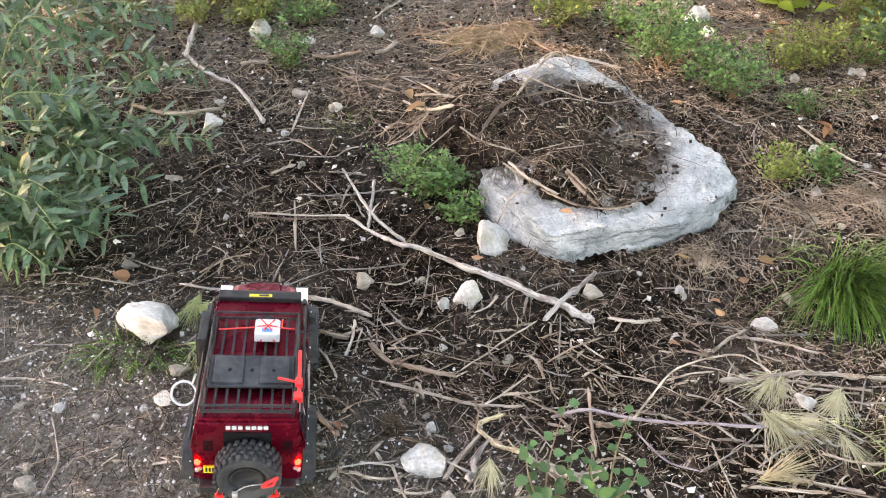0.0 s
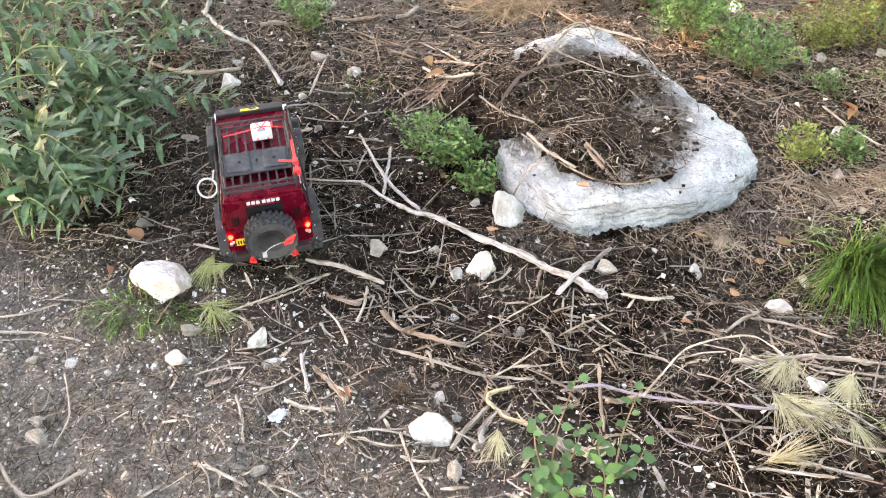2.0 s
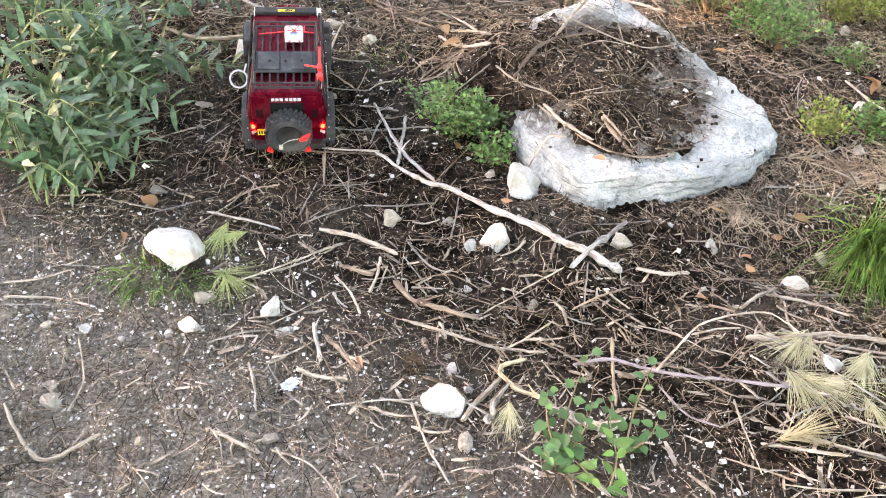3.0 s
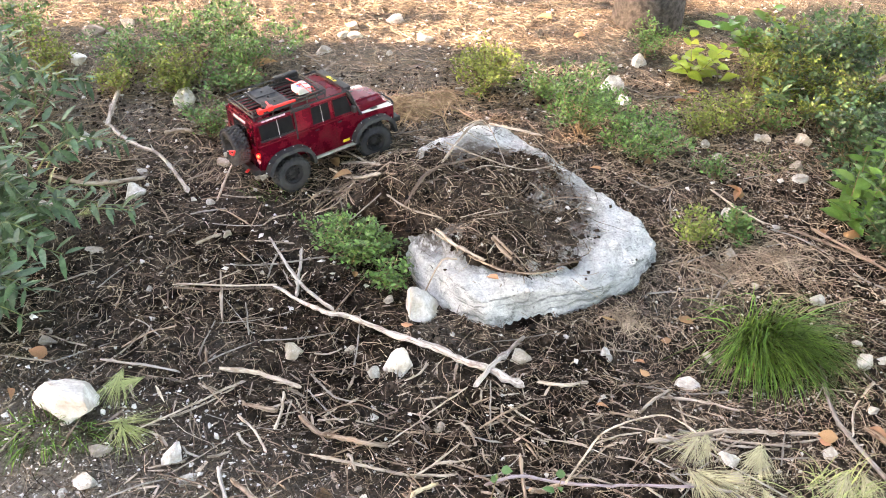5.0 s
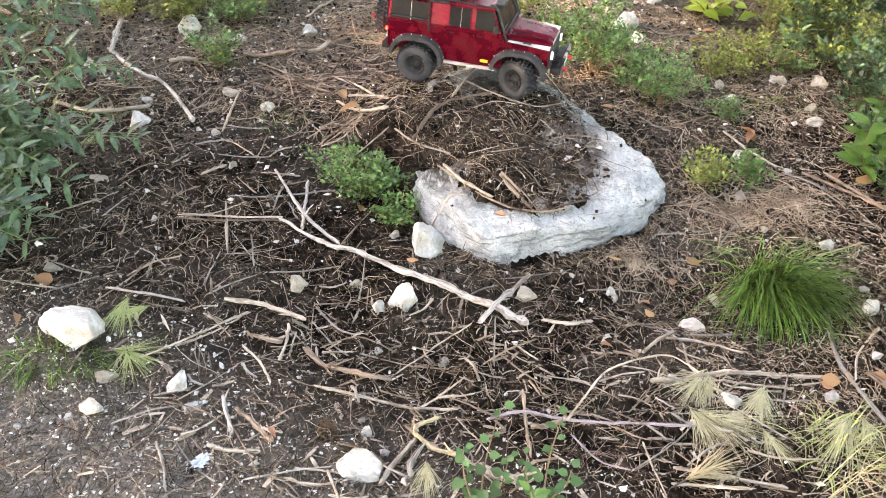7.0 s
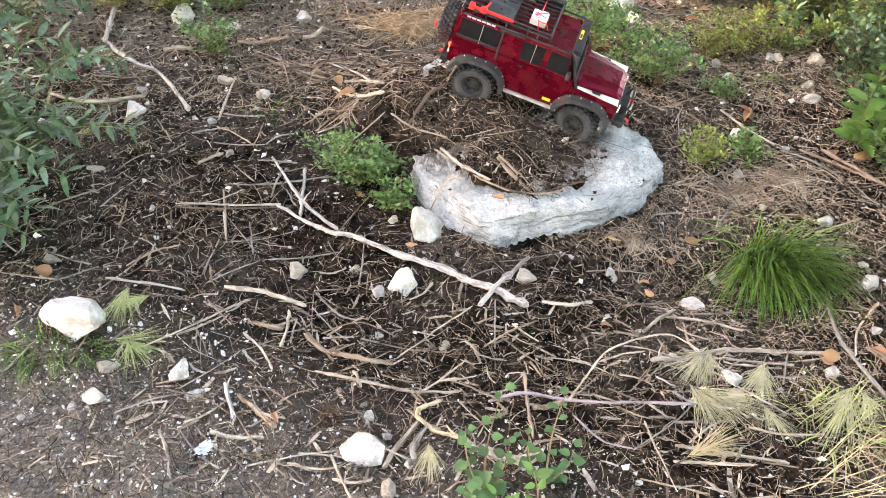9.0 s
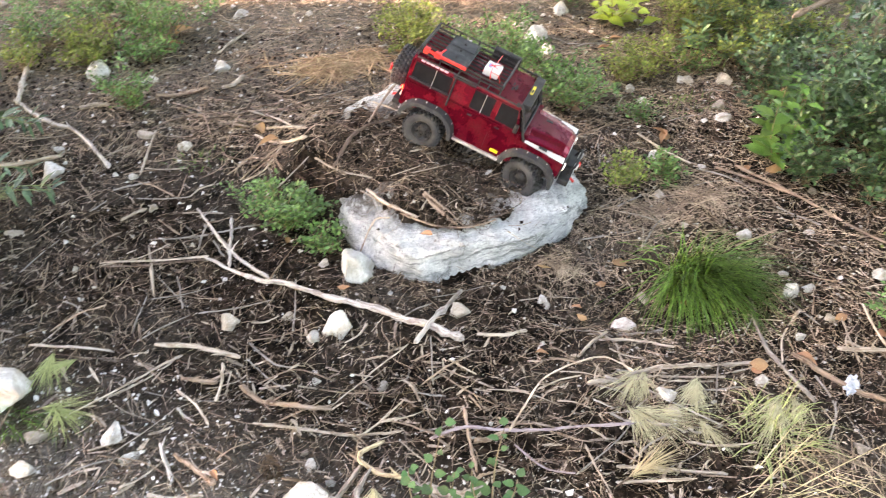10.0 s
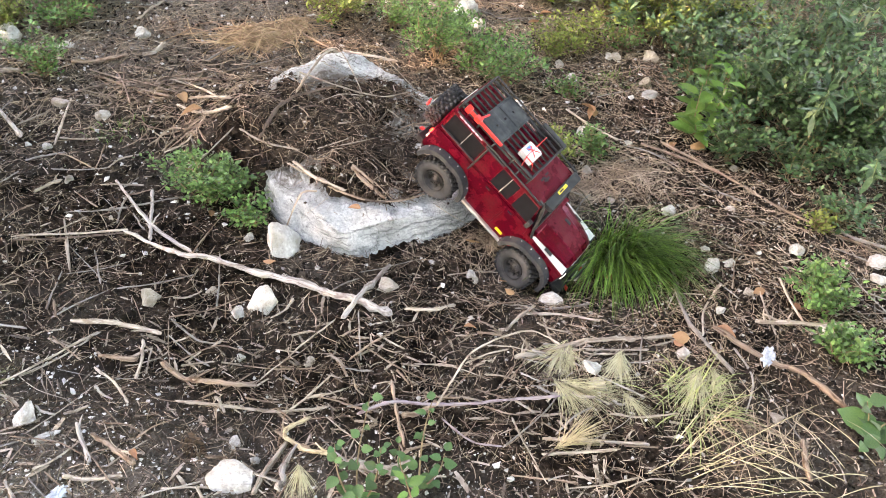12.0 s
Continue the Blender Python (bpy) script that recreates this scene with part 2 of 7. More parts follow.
WOOD_BROWN = wood("brown_wood", (0.085, 0.06, 0.045), (0.4, 0.3, 0.225), 0.25, (0.12, 0.075, 0.05))
WOOD_SILVER = wood("silvery_wood", (0.15, 0.125, 0.11), (0.6, 0.55, 0.5), 0.1, (0.2, 0.155, 0.135))
WOOD_GREY = wood("grey_wood", (0.15, 0.13, 0.115), (0.48, 0.44, 0.395), 0.25, (0.17, 0.14, 0.12))
WOOD_YELLOW = wood("yellow_wood", (0.26, 0.19, 0.11), (0.62, 0.52, 0.34), 0.15, (0.2, 0.14, 0.09))
CONE = grained("cone_scales", (0.07, 0.045, 0.03), (0.27, 0.19, 0.13), 70, 0.8, 0.001, None)
TWIG_DARK = wood("dark_twig", (0.04, 0.028, 0.022), (0.17, 0.125, 0.1), 0.3)
TWIG_MAUVE = wood("mauve_twig", (0.17, 0.13, 0.14), (0.4, 0.34, 0.36), 0.1, (0.14, 0.1, 0.1), 0.6)
BARK = grained("bark", (0.03, 0.026, 0.024), (0.15, 0.13, 0.12), 45, 0.9, 0.02, None)
LITTER = grained("dry_needles", (0.014, 0.009, 0.0062), (0.15, 0.105, 0.075), 12, 0.85, 0, "island", 0.85)
NEEDLES_TAN = grained("tan_needles", (0.14, 0.095, 0.065), (0.5, 0.39, 0.29), 12, 0.8, 0, "island", 0.55)
CHIPS = grained("wood_chips", (0.14, 0.105, 0.08), (0.44, 0.365, 0.295), 50, 0.8, 0, "island", 0.6)
HAY = grained("dry_grass", (0.24, 0.16, 0.095), (0.54, 0.39, 0.25), 30, 0.7, 0, "island", 0.3)
STRAW = leafy("straw_grass", (0.38, 0.31, 0.17), (0.62, 0.53, 0.33), "island", 0.2, 0.55, 0.25)
NEEDLE_PALE = leafy("faded_needles", (0.4, 0.37, 0.21), (0.66, 0.61, 0.41), "island", 0.2, 0.5, 0.2)
NEEDLE_GREEN = leafy("green_needles", (0.22, 0.28, 0.1), (0.42, 0.45, 0.2), "island", 0.2, 0.5, 0.2)
GRASS = leafy("green_grass", (0.026, 0.065, 0.009), (0.165, 0.29, 0.055), "island", 0.15, 0.45, 0.8)
LEAF_WILLOW = leafy("narrow_leaf", (0.024, 0.062, 0.027), (0.1, 0.172, 0.082), "island", 0.14, 0.4, 0.5)
LEAF_BOX = leafy("small_leaf", (0.032, 0.09, 0.022), (0.16, 0.28, 0.08), "island", 0.2, 0.4, 0.65)
# the small leaf again, darker: shade is put into its colour
LEAF_DARK = leafy("small_leaf_in_shade", (0.014, 0.04, 0.015), (0.085, 0.155, 0.06), "island", 0.15, 0.4, 0.7)
PEBBLE = grained("pebble", (0.36, 0.335, 0.3), (0.78, 0.755, 0.72), 60, 0.85, 0.0, "island", 0.25)
ROOT = grained("dry_root", (0.04, 0.027, 0.02), (0.36, 0.275, 0.21), 25, 0.8, 0.0, "island", 0.7)
# yellow-green small leaf; part of its tone is warm sunlight put into the colour
LEAF_YELLOW = leafy("yellow_green_leaf", (0.07, 0.115, 0.02), (0.28, 0.32, 0.075), "island", 0.25, 0.45, 0.5)
LEAF_BROAD = leafy("broad_leaf", (0.06, 0.15, 0.03), (0.15, 0.29, 0.07), "object", 0.22, 0.4, 0.3)
# broad leaf made brighter and yellower, sunlight being put into its colour
LEAF_LIME = leafy("sunlit_broad_leaf", (0.24, 0.36, 0.05), (0.42, 0.5, 0.09), "object", 0.4, 0.4, 0.15)
LEAF_ROUND = leafy("round_leaf", (0.026, 0.08, 0.028), (0.1, 0.19, 0.06), "object", 0.2, 0.5, 0.35)
LEAF_DEAD = leafy("dead_leaf", (0.26, 0.13, 0.06), (0.5, 0.3, 0.16), "object", 0.2, 0.6, 0.3)
STEM = grained("plant_stem", (0.12, 0.09, 0.05), (0.26, 0.2, 0.12), 60, 0.7, 0.0, "object", 0.2)
STEM_GREEN = grained("green_stem", (0.09, 0.14, 0.04), (0.2, 0.24, 0.1), 60, 0.6, 0.0, "object", 0.2)


# ---- shapes ----
def mesh_data(name, verts, faces, mat, smooth=True):
    me = bpy.data.meshes.new(name)
    me.from_pydata([tuple(v) for v in verts], [], [tuple(f) for f in faces])
    me.materials.append(mat)
    if smooth:
        me.polygons.foreach_set("use_smooth", [True] * len(me.polygons))
    me.update()
    return me


def part(name, bm, mat, parent=None, label="", smooth=False):
    """Links a bmesh as one mesh object under a thing or a part."""
    me = bpy.data.meshes.new(name)
    bm.normal_update()
    bm.to_mesh(me)
    bm.free()
    me.materials.append(mat)
    if smooth:
        me.polygons.foreach_set("use_smooth", [True] * len(me.polygons))
    ob = new(name, me)
    ob.parent = parent
    return tagged(ob, label)


def piece(name, me, parent, m=None, label=""):
    ob = new(name, me)
    ob.parent = parent
    if m is not None:
        ob.matrix_basis = m
    return tagged(ob, label)


def smooth_line(pts, steps):
    """Points along a soft curve through pts."""
    pts = [Vector(p) for p in pts]
    out = []
    for i in range(len(pts) - 1):
        p0, p1, p2, p3 = pts[max(i - 1, 0)], pts[i], pts[i + 1], pts[min(i + 2, len(pts) - 1)]
        for k in range(steps):
            u = k / steps
            out.append(0.5 * (2 * p1 + (p2 - p0) * u + (2 * p0 - 5 * p1 + 4 * p2 - p3) * u * u + (3 * p1 - p0 - 3 * p2 + p3) * u ** 3))
    out.append(pts[-1])
    return out


def tube_shape(line, radii, sides=7, rough=0.0, verts=None, faces=None):
    """A round bar along a line, with its own radius at each point; adds to verts and faces."""
    verts, faces = ([] if verts is None else verts), ([] if faces is None else faces)
    start, n = len(verts), len(line)
    side = None
    for i, p in enumerate(line):
        way = (line[min(i + 1, n - 1)] - line[max(i - 1, 0)]).normalized()
        if side is None:
            side = way.orthogonal().normalized()
        side = (side - way * side.dot(way)).normalized()
        other = way.cross(side)
        for k in range(sides):
            a = 2 * math.pi * k / sides
            r = radii[i] * (1 + rough * random.uniform(-1, 1))
            verts.append(p + r * (math.cos(a) * side + math.sin(a) * other))
    for i in range(n - 1):
        for k in range(sides):
            a, b = start + i * sides + k, start + i * sides + (k + 1) % sides
            faces.append((a, b, b + sides, a + sides))
    faces.append(tuple(range(start + sides - 1, start - 1, -1)))
    faces.append(tuple(range(start + (n - 1) * sides, start + n * sides)))
    return verts, faces


def leaf_shape(place, along, up, length, width, fold=0.25, bend=0.2, verts=None, faces=None):
    """A leaf folded on its midrib and bent down towards its tip."""
    verts, faces = ([] if verts is None else verts), ([] if faces is None else faces)
    along = along.normalized()
    side = along.cross(up)
    side = side.normalized() if side.length > 1e-4 else along.orthogonal().normalized()
    top = side.cross(along)
    s = len(verts)
    for u, w in ((0.0, 0.0), (0.3, 0.85), (0.62, 0.8), (1.0, 0.0)):
        mid = place + along * (u * length) - top * (bend * length * u * u)
        if w == 0:
            verts.append(mid)
        else:
            lift = top * (fold * width * 0.5 * w)
            verts += [mid + side * (width * 0.5 * w) + lift, mid, mid - side * (width * 0.5 * w) + lift]
    faces += [(s, s + 1, s + 2), (s, s + 2, s + 3), (s + 1, s + 4, s + 5, s + 2), (s + 2, s + 5, s + 6, s + 3), (s + 4, s + 7, s + 5), (s + 5, s + 7, s + 6)]
    return verts, faces


def blade_shape(place, way, length, width, droop, verts, faces, steps=4):
    """A thin blade or needle that bends over under its own weight."""
    way = way.normalized()
    side = way.cross(Vector((0, 0, 1)))
    side = (side.normalized() if side.length > 1e-3 else Vector((1, 0, 0))) * (width * 0.5)
    s = len(verts)
    for i in range(steps + 1):
        u = i / steps
        mid = place + way * (u * length) + Vector((0, 0, -droop * length * u * u))
        w = 1 - 0.85 * u ** 2
        verts += [mid - side * w, mid + side * w + Vector((0, 0, width * 0.25))]
    for i in range(steps):
        a = s + 2 * i
        faces.append((a, a + 1, a + 3, a + 2))


# ---- ground ----
def sstep(a, b, v):
    k = min(1.0, max(0.0, (v - a) / (b - a)))
    return k * k * (3 - 2 * k)


def rock_top(x, y):
    """Height of the boulder's sloping top."""
    return 0.15 - 0.11 * max(0.0, 2.33 - y) - 0.12 * max(0.0, x - 0.3) - 0.1 * max(0.0, y - 2.42) - 0.2 * max(0.0, 0.24 - x) * (1 - sstep(1.95, 2.2, y))


def ground_height(x, y):
    """Height of the bare soil, without its crumbs."""
    base = -0.02 + 0.04 * sstep(2.0, 3.6, y)
    base -= 0.072 * math.exp(-((x - 0.79) / 0.3) ** 2 - ((y - 1.63) / 0.23) ** 2) * (1 - 0.65 * sstep(1.58, 1.75, y) * (1 - sstep(0.7, 0.84, x)))
    wob = 0.09 * math.sin(13 * x + 7 * y) + 0.06 * math.sin(29 * y - 21 * x)
    # the soil lies thickest in the middle of the boulder's top and thins out towards its edge
    thin = math.hypot((x - 0.335 + 0.12 * (y - 2.08) - 0.45 * max(0.0, y - 2.15)) / 0.26, (y - 2.06) / (0.33 if y < 2.06 else 0.4)) + wob
    thin += 0.35 * noise.noise((x * 16, y * 16, 6.0)) + 0.2 * noise.noise((x * 38, y * 38, 9.0))
    cover = rock_top(x, y) + 0.03 - 0.062 * min(1.0, max(0.0, (thin - 0.3) / 0.95)) * sstep(0.1, 0.26, x + 0.5 * max(0.0, 2.0 - y))
    rim = math.hypot((x - 0.42) / 0.36, (y - 2.06) / 0.4) + 0.3 * wob
    on_top = 1 - sstep(0.64, 0.86, rim)
    # towards the far side a slope of soil leads up on to the boulder
    d = math.hypot((x - 0.335 + 0.12 * (y - 2.08)) / 0.26, (y - 2.1) / 0.29) + wob
    wide = 1.12 + 0.75 * (1 - sstep(0.16, 0.34, x)) * sstep(1.96, 2.16, y)
    slope = (1 - sstep(0.86, wide + 0.15, d)) * (1 - sstep(0.22, 0.36, x)) * sstep(1.84, 2.0, y)
    mound = math.exp(-((x - 0.13) / 0.19) ** 2 - ((y - 2.33) / 0.22) ** 2)
    return base + (cover - base) * max(on_top, slope * (1 - 0.36 * sstep(2.2, 2.32, y) * (1 - sstep(0.1, 0.24, x))), 0.52 * mound * (1 - sstep(0.2, 0.34, x)))


ROCK = (0.44, 2.06)
RIM = [(12, 0.31), (31, 0.29), (45, 0.32), (69, 0.47), (83, 0.48), (97, 0.48), (123, 0.44), (157, 0.36), (180, 0.35), (206, 0.365), (228, 0.39), (245, 0.405), (260, 0.4), (278, 0.34), (304, 0.345), (331, 0.375), (349, 0.41), (358, 0.4)]


def rim_table():
    """The boulder's half width, degree by degree round its middle."""
    spots = [(RIM[-1][0] - 360, RIM[-1][1])] + RIM + [(RIM[0][0] + 360, RIM[0][1])]
    out = []
    for a in range(361):
        for (a0, r0), (a1, r1) in zip(spots, spots[1:]):
            if a0 <= a <= a1:
                u = (a - a0) / (a1 - a0)
                out.append(r0 + (r1 - r0) * (u * u * (3 - 2 * u)))
                break
    return out


REACH = rim_table()


def rock_reach(degrees):
    a = degrees % 360
    i = int(a)
    return REACH[i] + (REACH[i + 1] - REACH[i]) * (a - i)


def in_rock(x, y):
    dx, dy = x - ROCK[0], y - ROCK[1]
    return dx * dx + dy * dy < 0.25 and math.hypot(dx, dy) < 0.97 * rock_reach(math.degrees(math.atan2(dy, dx)))


def relief(x, y):
    """Clods and hollows of the loose soil."""
    return 0.016 * noise.noise((x * 3.1, y * 3.1, 0.3)) + 0.014 * noise.noise((x * 12, y * 12, 2.0)) + 0.009 * noise.noise((x * 31, y * 31, 5.0)) + 0.008 * noise.noise((x * 55, y * 55, 8.0)) + 0.005 * noise.noise((x * 110, y * 110, 4.0))


def surface(x, y):
    """Height of what lies under (x, y): soil or boulder."""
    h = ground_height(x, y) + relief(x, y)
    return max(h, rock_top(x, y) + 0.004) if in_rock(x, y) else h


def axis_steps(edges):
    out = []
    for a, b, step in edges:
        n = max(1, round((b - a) / step))
        out += [a + (b - a) * i / n for i in range(n)]
    return out + [edges[-1][1]]


def make_ground():
    xs = axis_steps([(-40, -8, 6), (-8, -2, 0.5), (-2, -1.2, 0.02), (-1.2, 1.7, 0.0062), (1.7, 2.7, 0.016), (2.7, 8, 0.5), (8, 40, 6)])
    ys = axis_steps([(-40, -4, 6), (-4, 0.6, 0.4), (0.6, 0.9, 0.016), (0.9, 2.6, 0.0062), (2.6, 3.0, 0.012), (3.0, 4.4, 0.025), (4.4, 8, 0.4), (8, 60, 6)])
    verts = []
    for y in ys:
        for x in xs:
            h = ground_height(x, y)
            if -2.2 < x < 2.9 and 0.4 < y < 4.6:
                h += relief(x, y)
            verts.append((x, y, h))
    w = len(xs)
    faces = [(j * w + i, j * w + i + 1, (j + 1) * w + i + 1, (j + 1) * w + i) for j in range(len(ys) - 1) for i in range(w - 1)]
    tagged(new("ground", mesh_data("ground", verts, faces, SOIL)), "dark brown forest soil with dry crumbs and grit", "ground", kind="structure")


make_ground()


def make_boulder():
    """A low limestone boulder with a sloping top and a rough, steep front."""
    centre = ROCK
    around, rings, sides = 360, 70, 34
    # flat broken faces round the sides, and the worn edge above them
    breaks = []
    for turn, tilt, k in ((188, 24, 0.95), (209, 20, 0.93), (229, 34, 0.955), (243, 14, 0.95), (262, 24, 0.94), (281, 18, 0.95), (296, 30, 0.945), (314, 22, 0.965), (333, 26, 0.985), (347, 18, 0.99), (4, 30, 0.985), (33, 40, 0.95), (72, 40, 0.96), (103, 40, 0.96), (200, 62, 0.94), (222, 56, 0.955), (252, 60, 0.96), (275, 64, 0.965), (305, 58, 0.955), (328, 62, 0.975), (350, 56, 0.985)):
        r, c, d, up = rock_reach(turn), math.cos(radians(turn)), math.sin(radians(turn)), radians(tilt)
        top = rock_top(centre[0] + r * c, centre[1] + r * d)
        breaks.append((Vector((c * math.cos(up), d * math.cos(up), math.sin(up))), k * (r * math.cos(up) + top * math.sin(up))))
    middle = Vector((*centre, 0))
    verts, faces = [(*centre, rock_top(*centre) - 0.01)], []
    for i in range(1, rings + sides + 1):
        for k in range(around):
            a = 2 * math.pi * k / around
            r = rock_reach(math.degrees(a)) * (1 + 0.03 * noise.noise((3 * math.cos(a), 3 * math.sin(a), 7)))
            u = min(1.0, i / rings)
            rr = r * u * 0.97
            x, y = centre[0] + rr * math.cos(a), centre[1] + rr * math.sin(a)
            z = rock_top(x, y) - 0.008 * u ** 12 + 0.018 * noise.noise((x * 6, y * 6, 1)) - 0.022 * abs(noise.noise((x * 8, y * 8, 11)))
            if i > rings:
                down = (i - rings) / sides
                rr = r * (0.97 + 0.05 * math.sin(down * math.pi * 0.5))
                x, y = centre[0] + rr * math.cos(a), centre[1] + rr * math.sin(a)
                z += (-0.2 - z) * down ** 1.15
            p = Vector((x, y, z)) - middle
            for n, d in breaks:
                over = p.dot(n) - d
                if over > 0:
                    p -= n * over
            p += middle
            rim_side = sstep(0.75, 1.0, rr / r)
            out = Vector((math.cos(a) * rim_side, math.sin(a) * rim_side, 1.15 - rim_side)).normalized()
            q = p * 9
            rough = 0.011 * noise.noise(q) + 0.008 * noise.noise(q * 2.3) - 0.009 * abs(noise.noise(q * 3.1 + Vector((4, 0, 0)))) + 0.0045 * noise.noise(q * 6.5) + 0.0025 * noise.noise(q * 13)
            ledge = 0.008 * noise.noise((p.x * 4, p.y * 4, p.z * 42)) * rim_side
            verts.append(p + out * (rough + ledge))
    for k in range(around):
        faces.append((0, 1 + k, 1 + (k + 1) % around))
    for i in range(rings + sides - 1):
        for k in range(around):
            a, b = 1 + i * around + k, 1 + i * around + (k + 1) % around
            faces.append((a, a + around, b + around, b))
    tagged(new("boulder", mesh_data("boulder", verts, faces, LIMESTONE)), "low grey-white limestone boulder, its top covered with soil", "boulder")


make_boulder()


# ---- stones ----
def stone_mesh(seed, flat=1.0):
    bm = bmesh.new()
    bmesh.ops.create_icosphere(bm, subdivisions=4, radius=0.5)
    rnd = random.Random(seed)
    cuts = [(Vector((rnd.gauss(0, 1), rnd.gauss(0, 1), rnd.gauss(0, 0.8))).normalized(), rnd.uniform(0.22, 0.4)) for _ in range(14)]
    for v in bm.verts:
        for n, d in cuts:
            over = v.co.dot(n) - d
            if over > 0:
                v.co -= n * over
        p = v.co * 4 + Vector((seed * 3.7, 0, 0))
        v.co *= 1 + 0.09 * noise.noise(p) + 0.06 * noise.noise(p * 2.7) - 0.07 * abs(noise.noise(p * 5)) + 0.03 * noise.noise(p * 11)
    for k in range(3):
        lo, hi = min(v.co[k] for v in bm.verts), max(v.co[k] for v in bm.verts)
        for v in bm.verts:
            v.co[k] = (v.co[k] - (lo + hi) / 2) / (hi - lo)
    me = bpy.data.meshes.new("stone")
    bm.to_mesh(me)
    bm.free()
    me.polygons.foreach_set("use_smooth", [True] * len(me.polygons))
    return me


STONES = [stone_mesh(i) for i in range(9)]
STONES_TAN = [me.copy() for me in STONES]
for me in STONES:
    me.materials.append(STONE)
for me in STONES_TAN:
    me.materials.append(STONE_TAN)
stone_turn = random.Random(11)


def stone(x, y, wide, high, tan=False, label="white limestone stone half sunk in the soil"):
    """A stone by its width and its apparent height as seen from above and before."""
    deep = max(0.55 * wide, high * 1.0)
    tall = 0.8 * max(min(wide, high), 0.85 * high)
    me = (STONES_TAN if tan else STONES)[stone_turn.randrange(9)]
    ob = new("stone", me)
    z = surface(x, y) + tall * 0.22
    ob.matrix_basis = pose(x, y, z, stone_turn.uniform(-15, 15), stone_turn.uniform(-15, 15), stone_turn.choice((0, 180)) + stone_turn.uniform(-25, 25)) @ Matrix.Diagonal((wide * 1.06, deep * 1.06, tall * 1.1, 1))
    return tagged(ob, label, "stone", "stones on the ground")


# ---- sticks ----
stick_rnd = random.Random(5)


def stick(pts, r0, r1, mat=None, lift=0.0, label="dry weathered stick lying on the soil", name="stick", into=None):
    """A dry stick through pts: uneven, a little kinked, with broken ends and stubs of side twigs."""
    mat = mat or WOOD_PALE
    size = max(r0, r1)
    knots = [Vector((x, y, surface(x, y) + size * 0.7 + 0.005 + lift + stick_rnd.uniform(0, 0.5) * size)) for x, y in pts]
    line = smooth_line(knots, 8)
    n, sides = len(line), 10
    kink = Vector((0, 0, 0))
    for i, p in enumerate(line):
        if i % 4 == 0:
            kink = Vector((stick_rnd.uniform(-0.45, 0.45), stick_rnd.uniform(-0.45, 0.45), stick_rnd.uniform(-0.2, 0.3))) * size
        p += kink * (0.6 + 0.4 * (i % 4) / 4)
    radii = [0.62 * (r0 + (r1 - r0) * i / (n - 1)) * stick_rnd.uniform(0.84, 1.16) for i in range(n)]
    for _ in range(max(1, n // 12)):
        radii[stick_rnd.randrange(n)] *= 1.35
    radii[0] *= 0.6
    radii[-1] *= 0.5
    verts, faces = tube_shape(line, radii, sides, 0.2)
    grain, run = [], 0.0
    for i in range(n):
        run += (line[i] - line[i - 1]).length if i else 0.0
        for k in range(sides):
            a = 2 * math.pi * k / sides
            grain += [run, radii[i] * math.cos(a), radii[i] * math.sin(a)]
    if size > 0.0035:
        for _ in range(3 if n > 20 else 2):
            i = stick_rnd.randrange(2, n - 2)
            way = (line[i + 1] - line[i]).normalized()
            out = (way * stick_rnd.choice((1, -1)) + Vector((stick_rnd.uniform(-1, 1), stick_rnd.uniform(-1, 1), 0.35))).normalized()
            long = size * stick_rnd.choice((1.6, 2.4, 5.0))
            start = len(verts)
            tube_shape([line[i], line[i] + out * long * 0.5, line[i] + out * long + way * long * 0.15], [radii[i] * 0.5, radii[i] * 0.38, radii[i] * 0.2], 6, 0.12, verts, faces)
            for k in range(len(verts) - start):
                grain += [long * 0.5 * (k // 6) + i, radii[i] * 0.4 * math.cos(k), radii[i] * 0.4 * math.sin(k)]
    if into is not None:
        bulk = into.setdefault(mat.name, (mat, [], [], []))
        base, shift = len(bulk[1]), len(bulk[2]) * 0.37
        bulk[1].extend(verts)
        bulk[2].extend(tuple(base + i for i in f) for f in faces)
        bulk[3].extend(g + (shift if k % 3 == 0 else 0.0) for k, g in enumerate(grain))
        return None
    me = mesh_data(name, verts, faces, mat)
    me.attributes.new("grain", "FLOAT_VECTOR", "POINT").data.foreach_set("vector", grain)
    return tagged(new(name, me), label, "stick", "sticks on the ground")


# ---- small loose stuff: needles, chips, grit, crumbs ----
def scatter(name, count, area, mat, label, make, seed, keep=None):
    rnd = random.Random(seed)
    verts, faces = [], []
    x0, x1, y0, y1 = area
    for _ in range(count):
        x, y = rnd.uniform(x0, x1), rnd.uniform(y0, y1)
        if keep and not keep(x, y, rnd):
            continue
        bare = rock_top(x, y) - ground_height(x, y)
        if in_rock(x, y) and rnd.random() < sstep(0.0, 0.04, bare) * 0.985:
            continue
        make(x, y, surface(x, y), rnd, verts, faces)
    return tagged(new(name, mesh_data(name, verts, faces, mat, False)), label, "litter", kind="stuff")


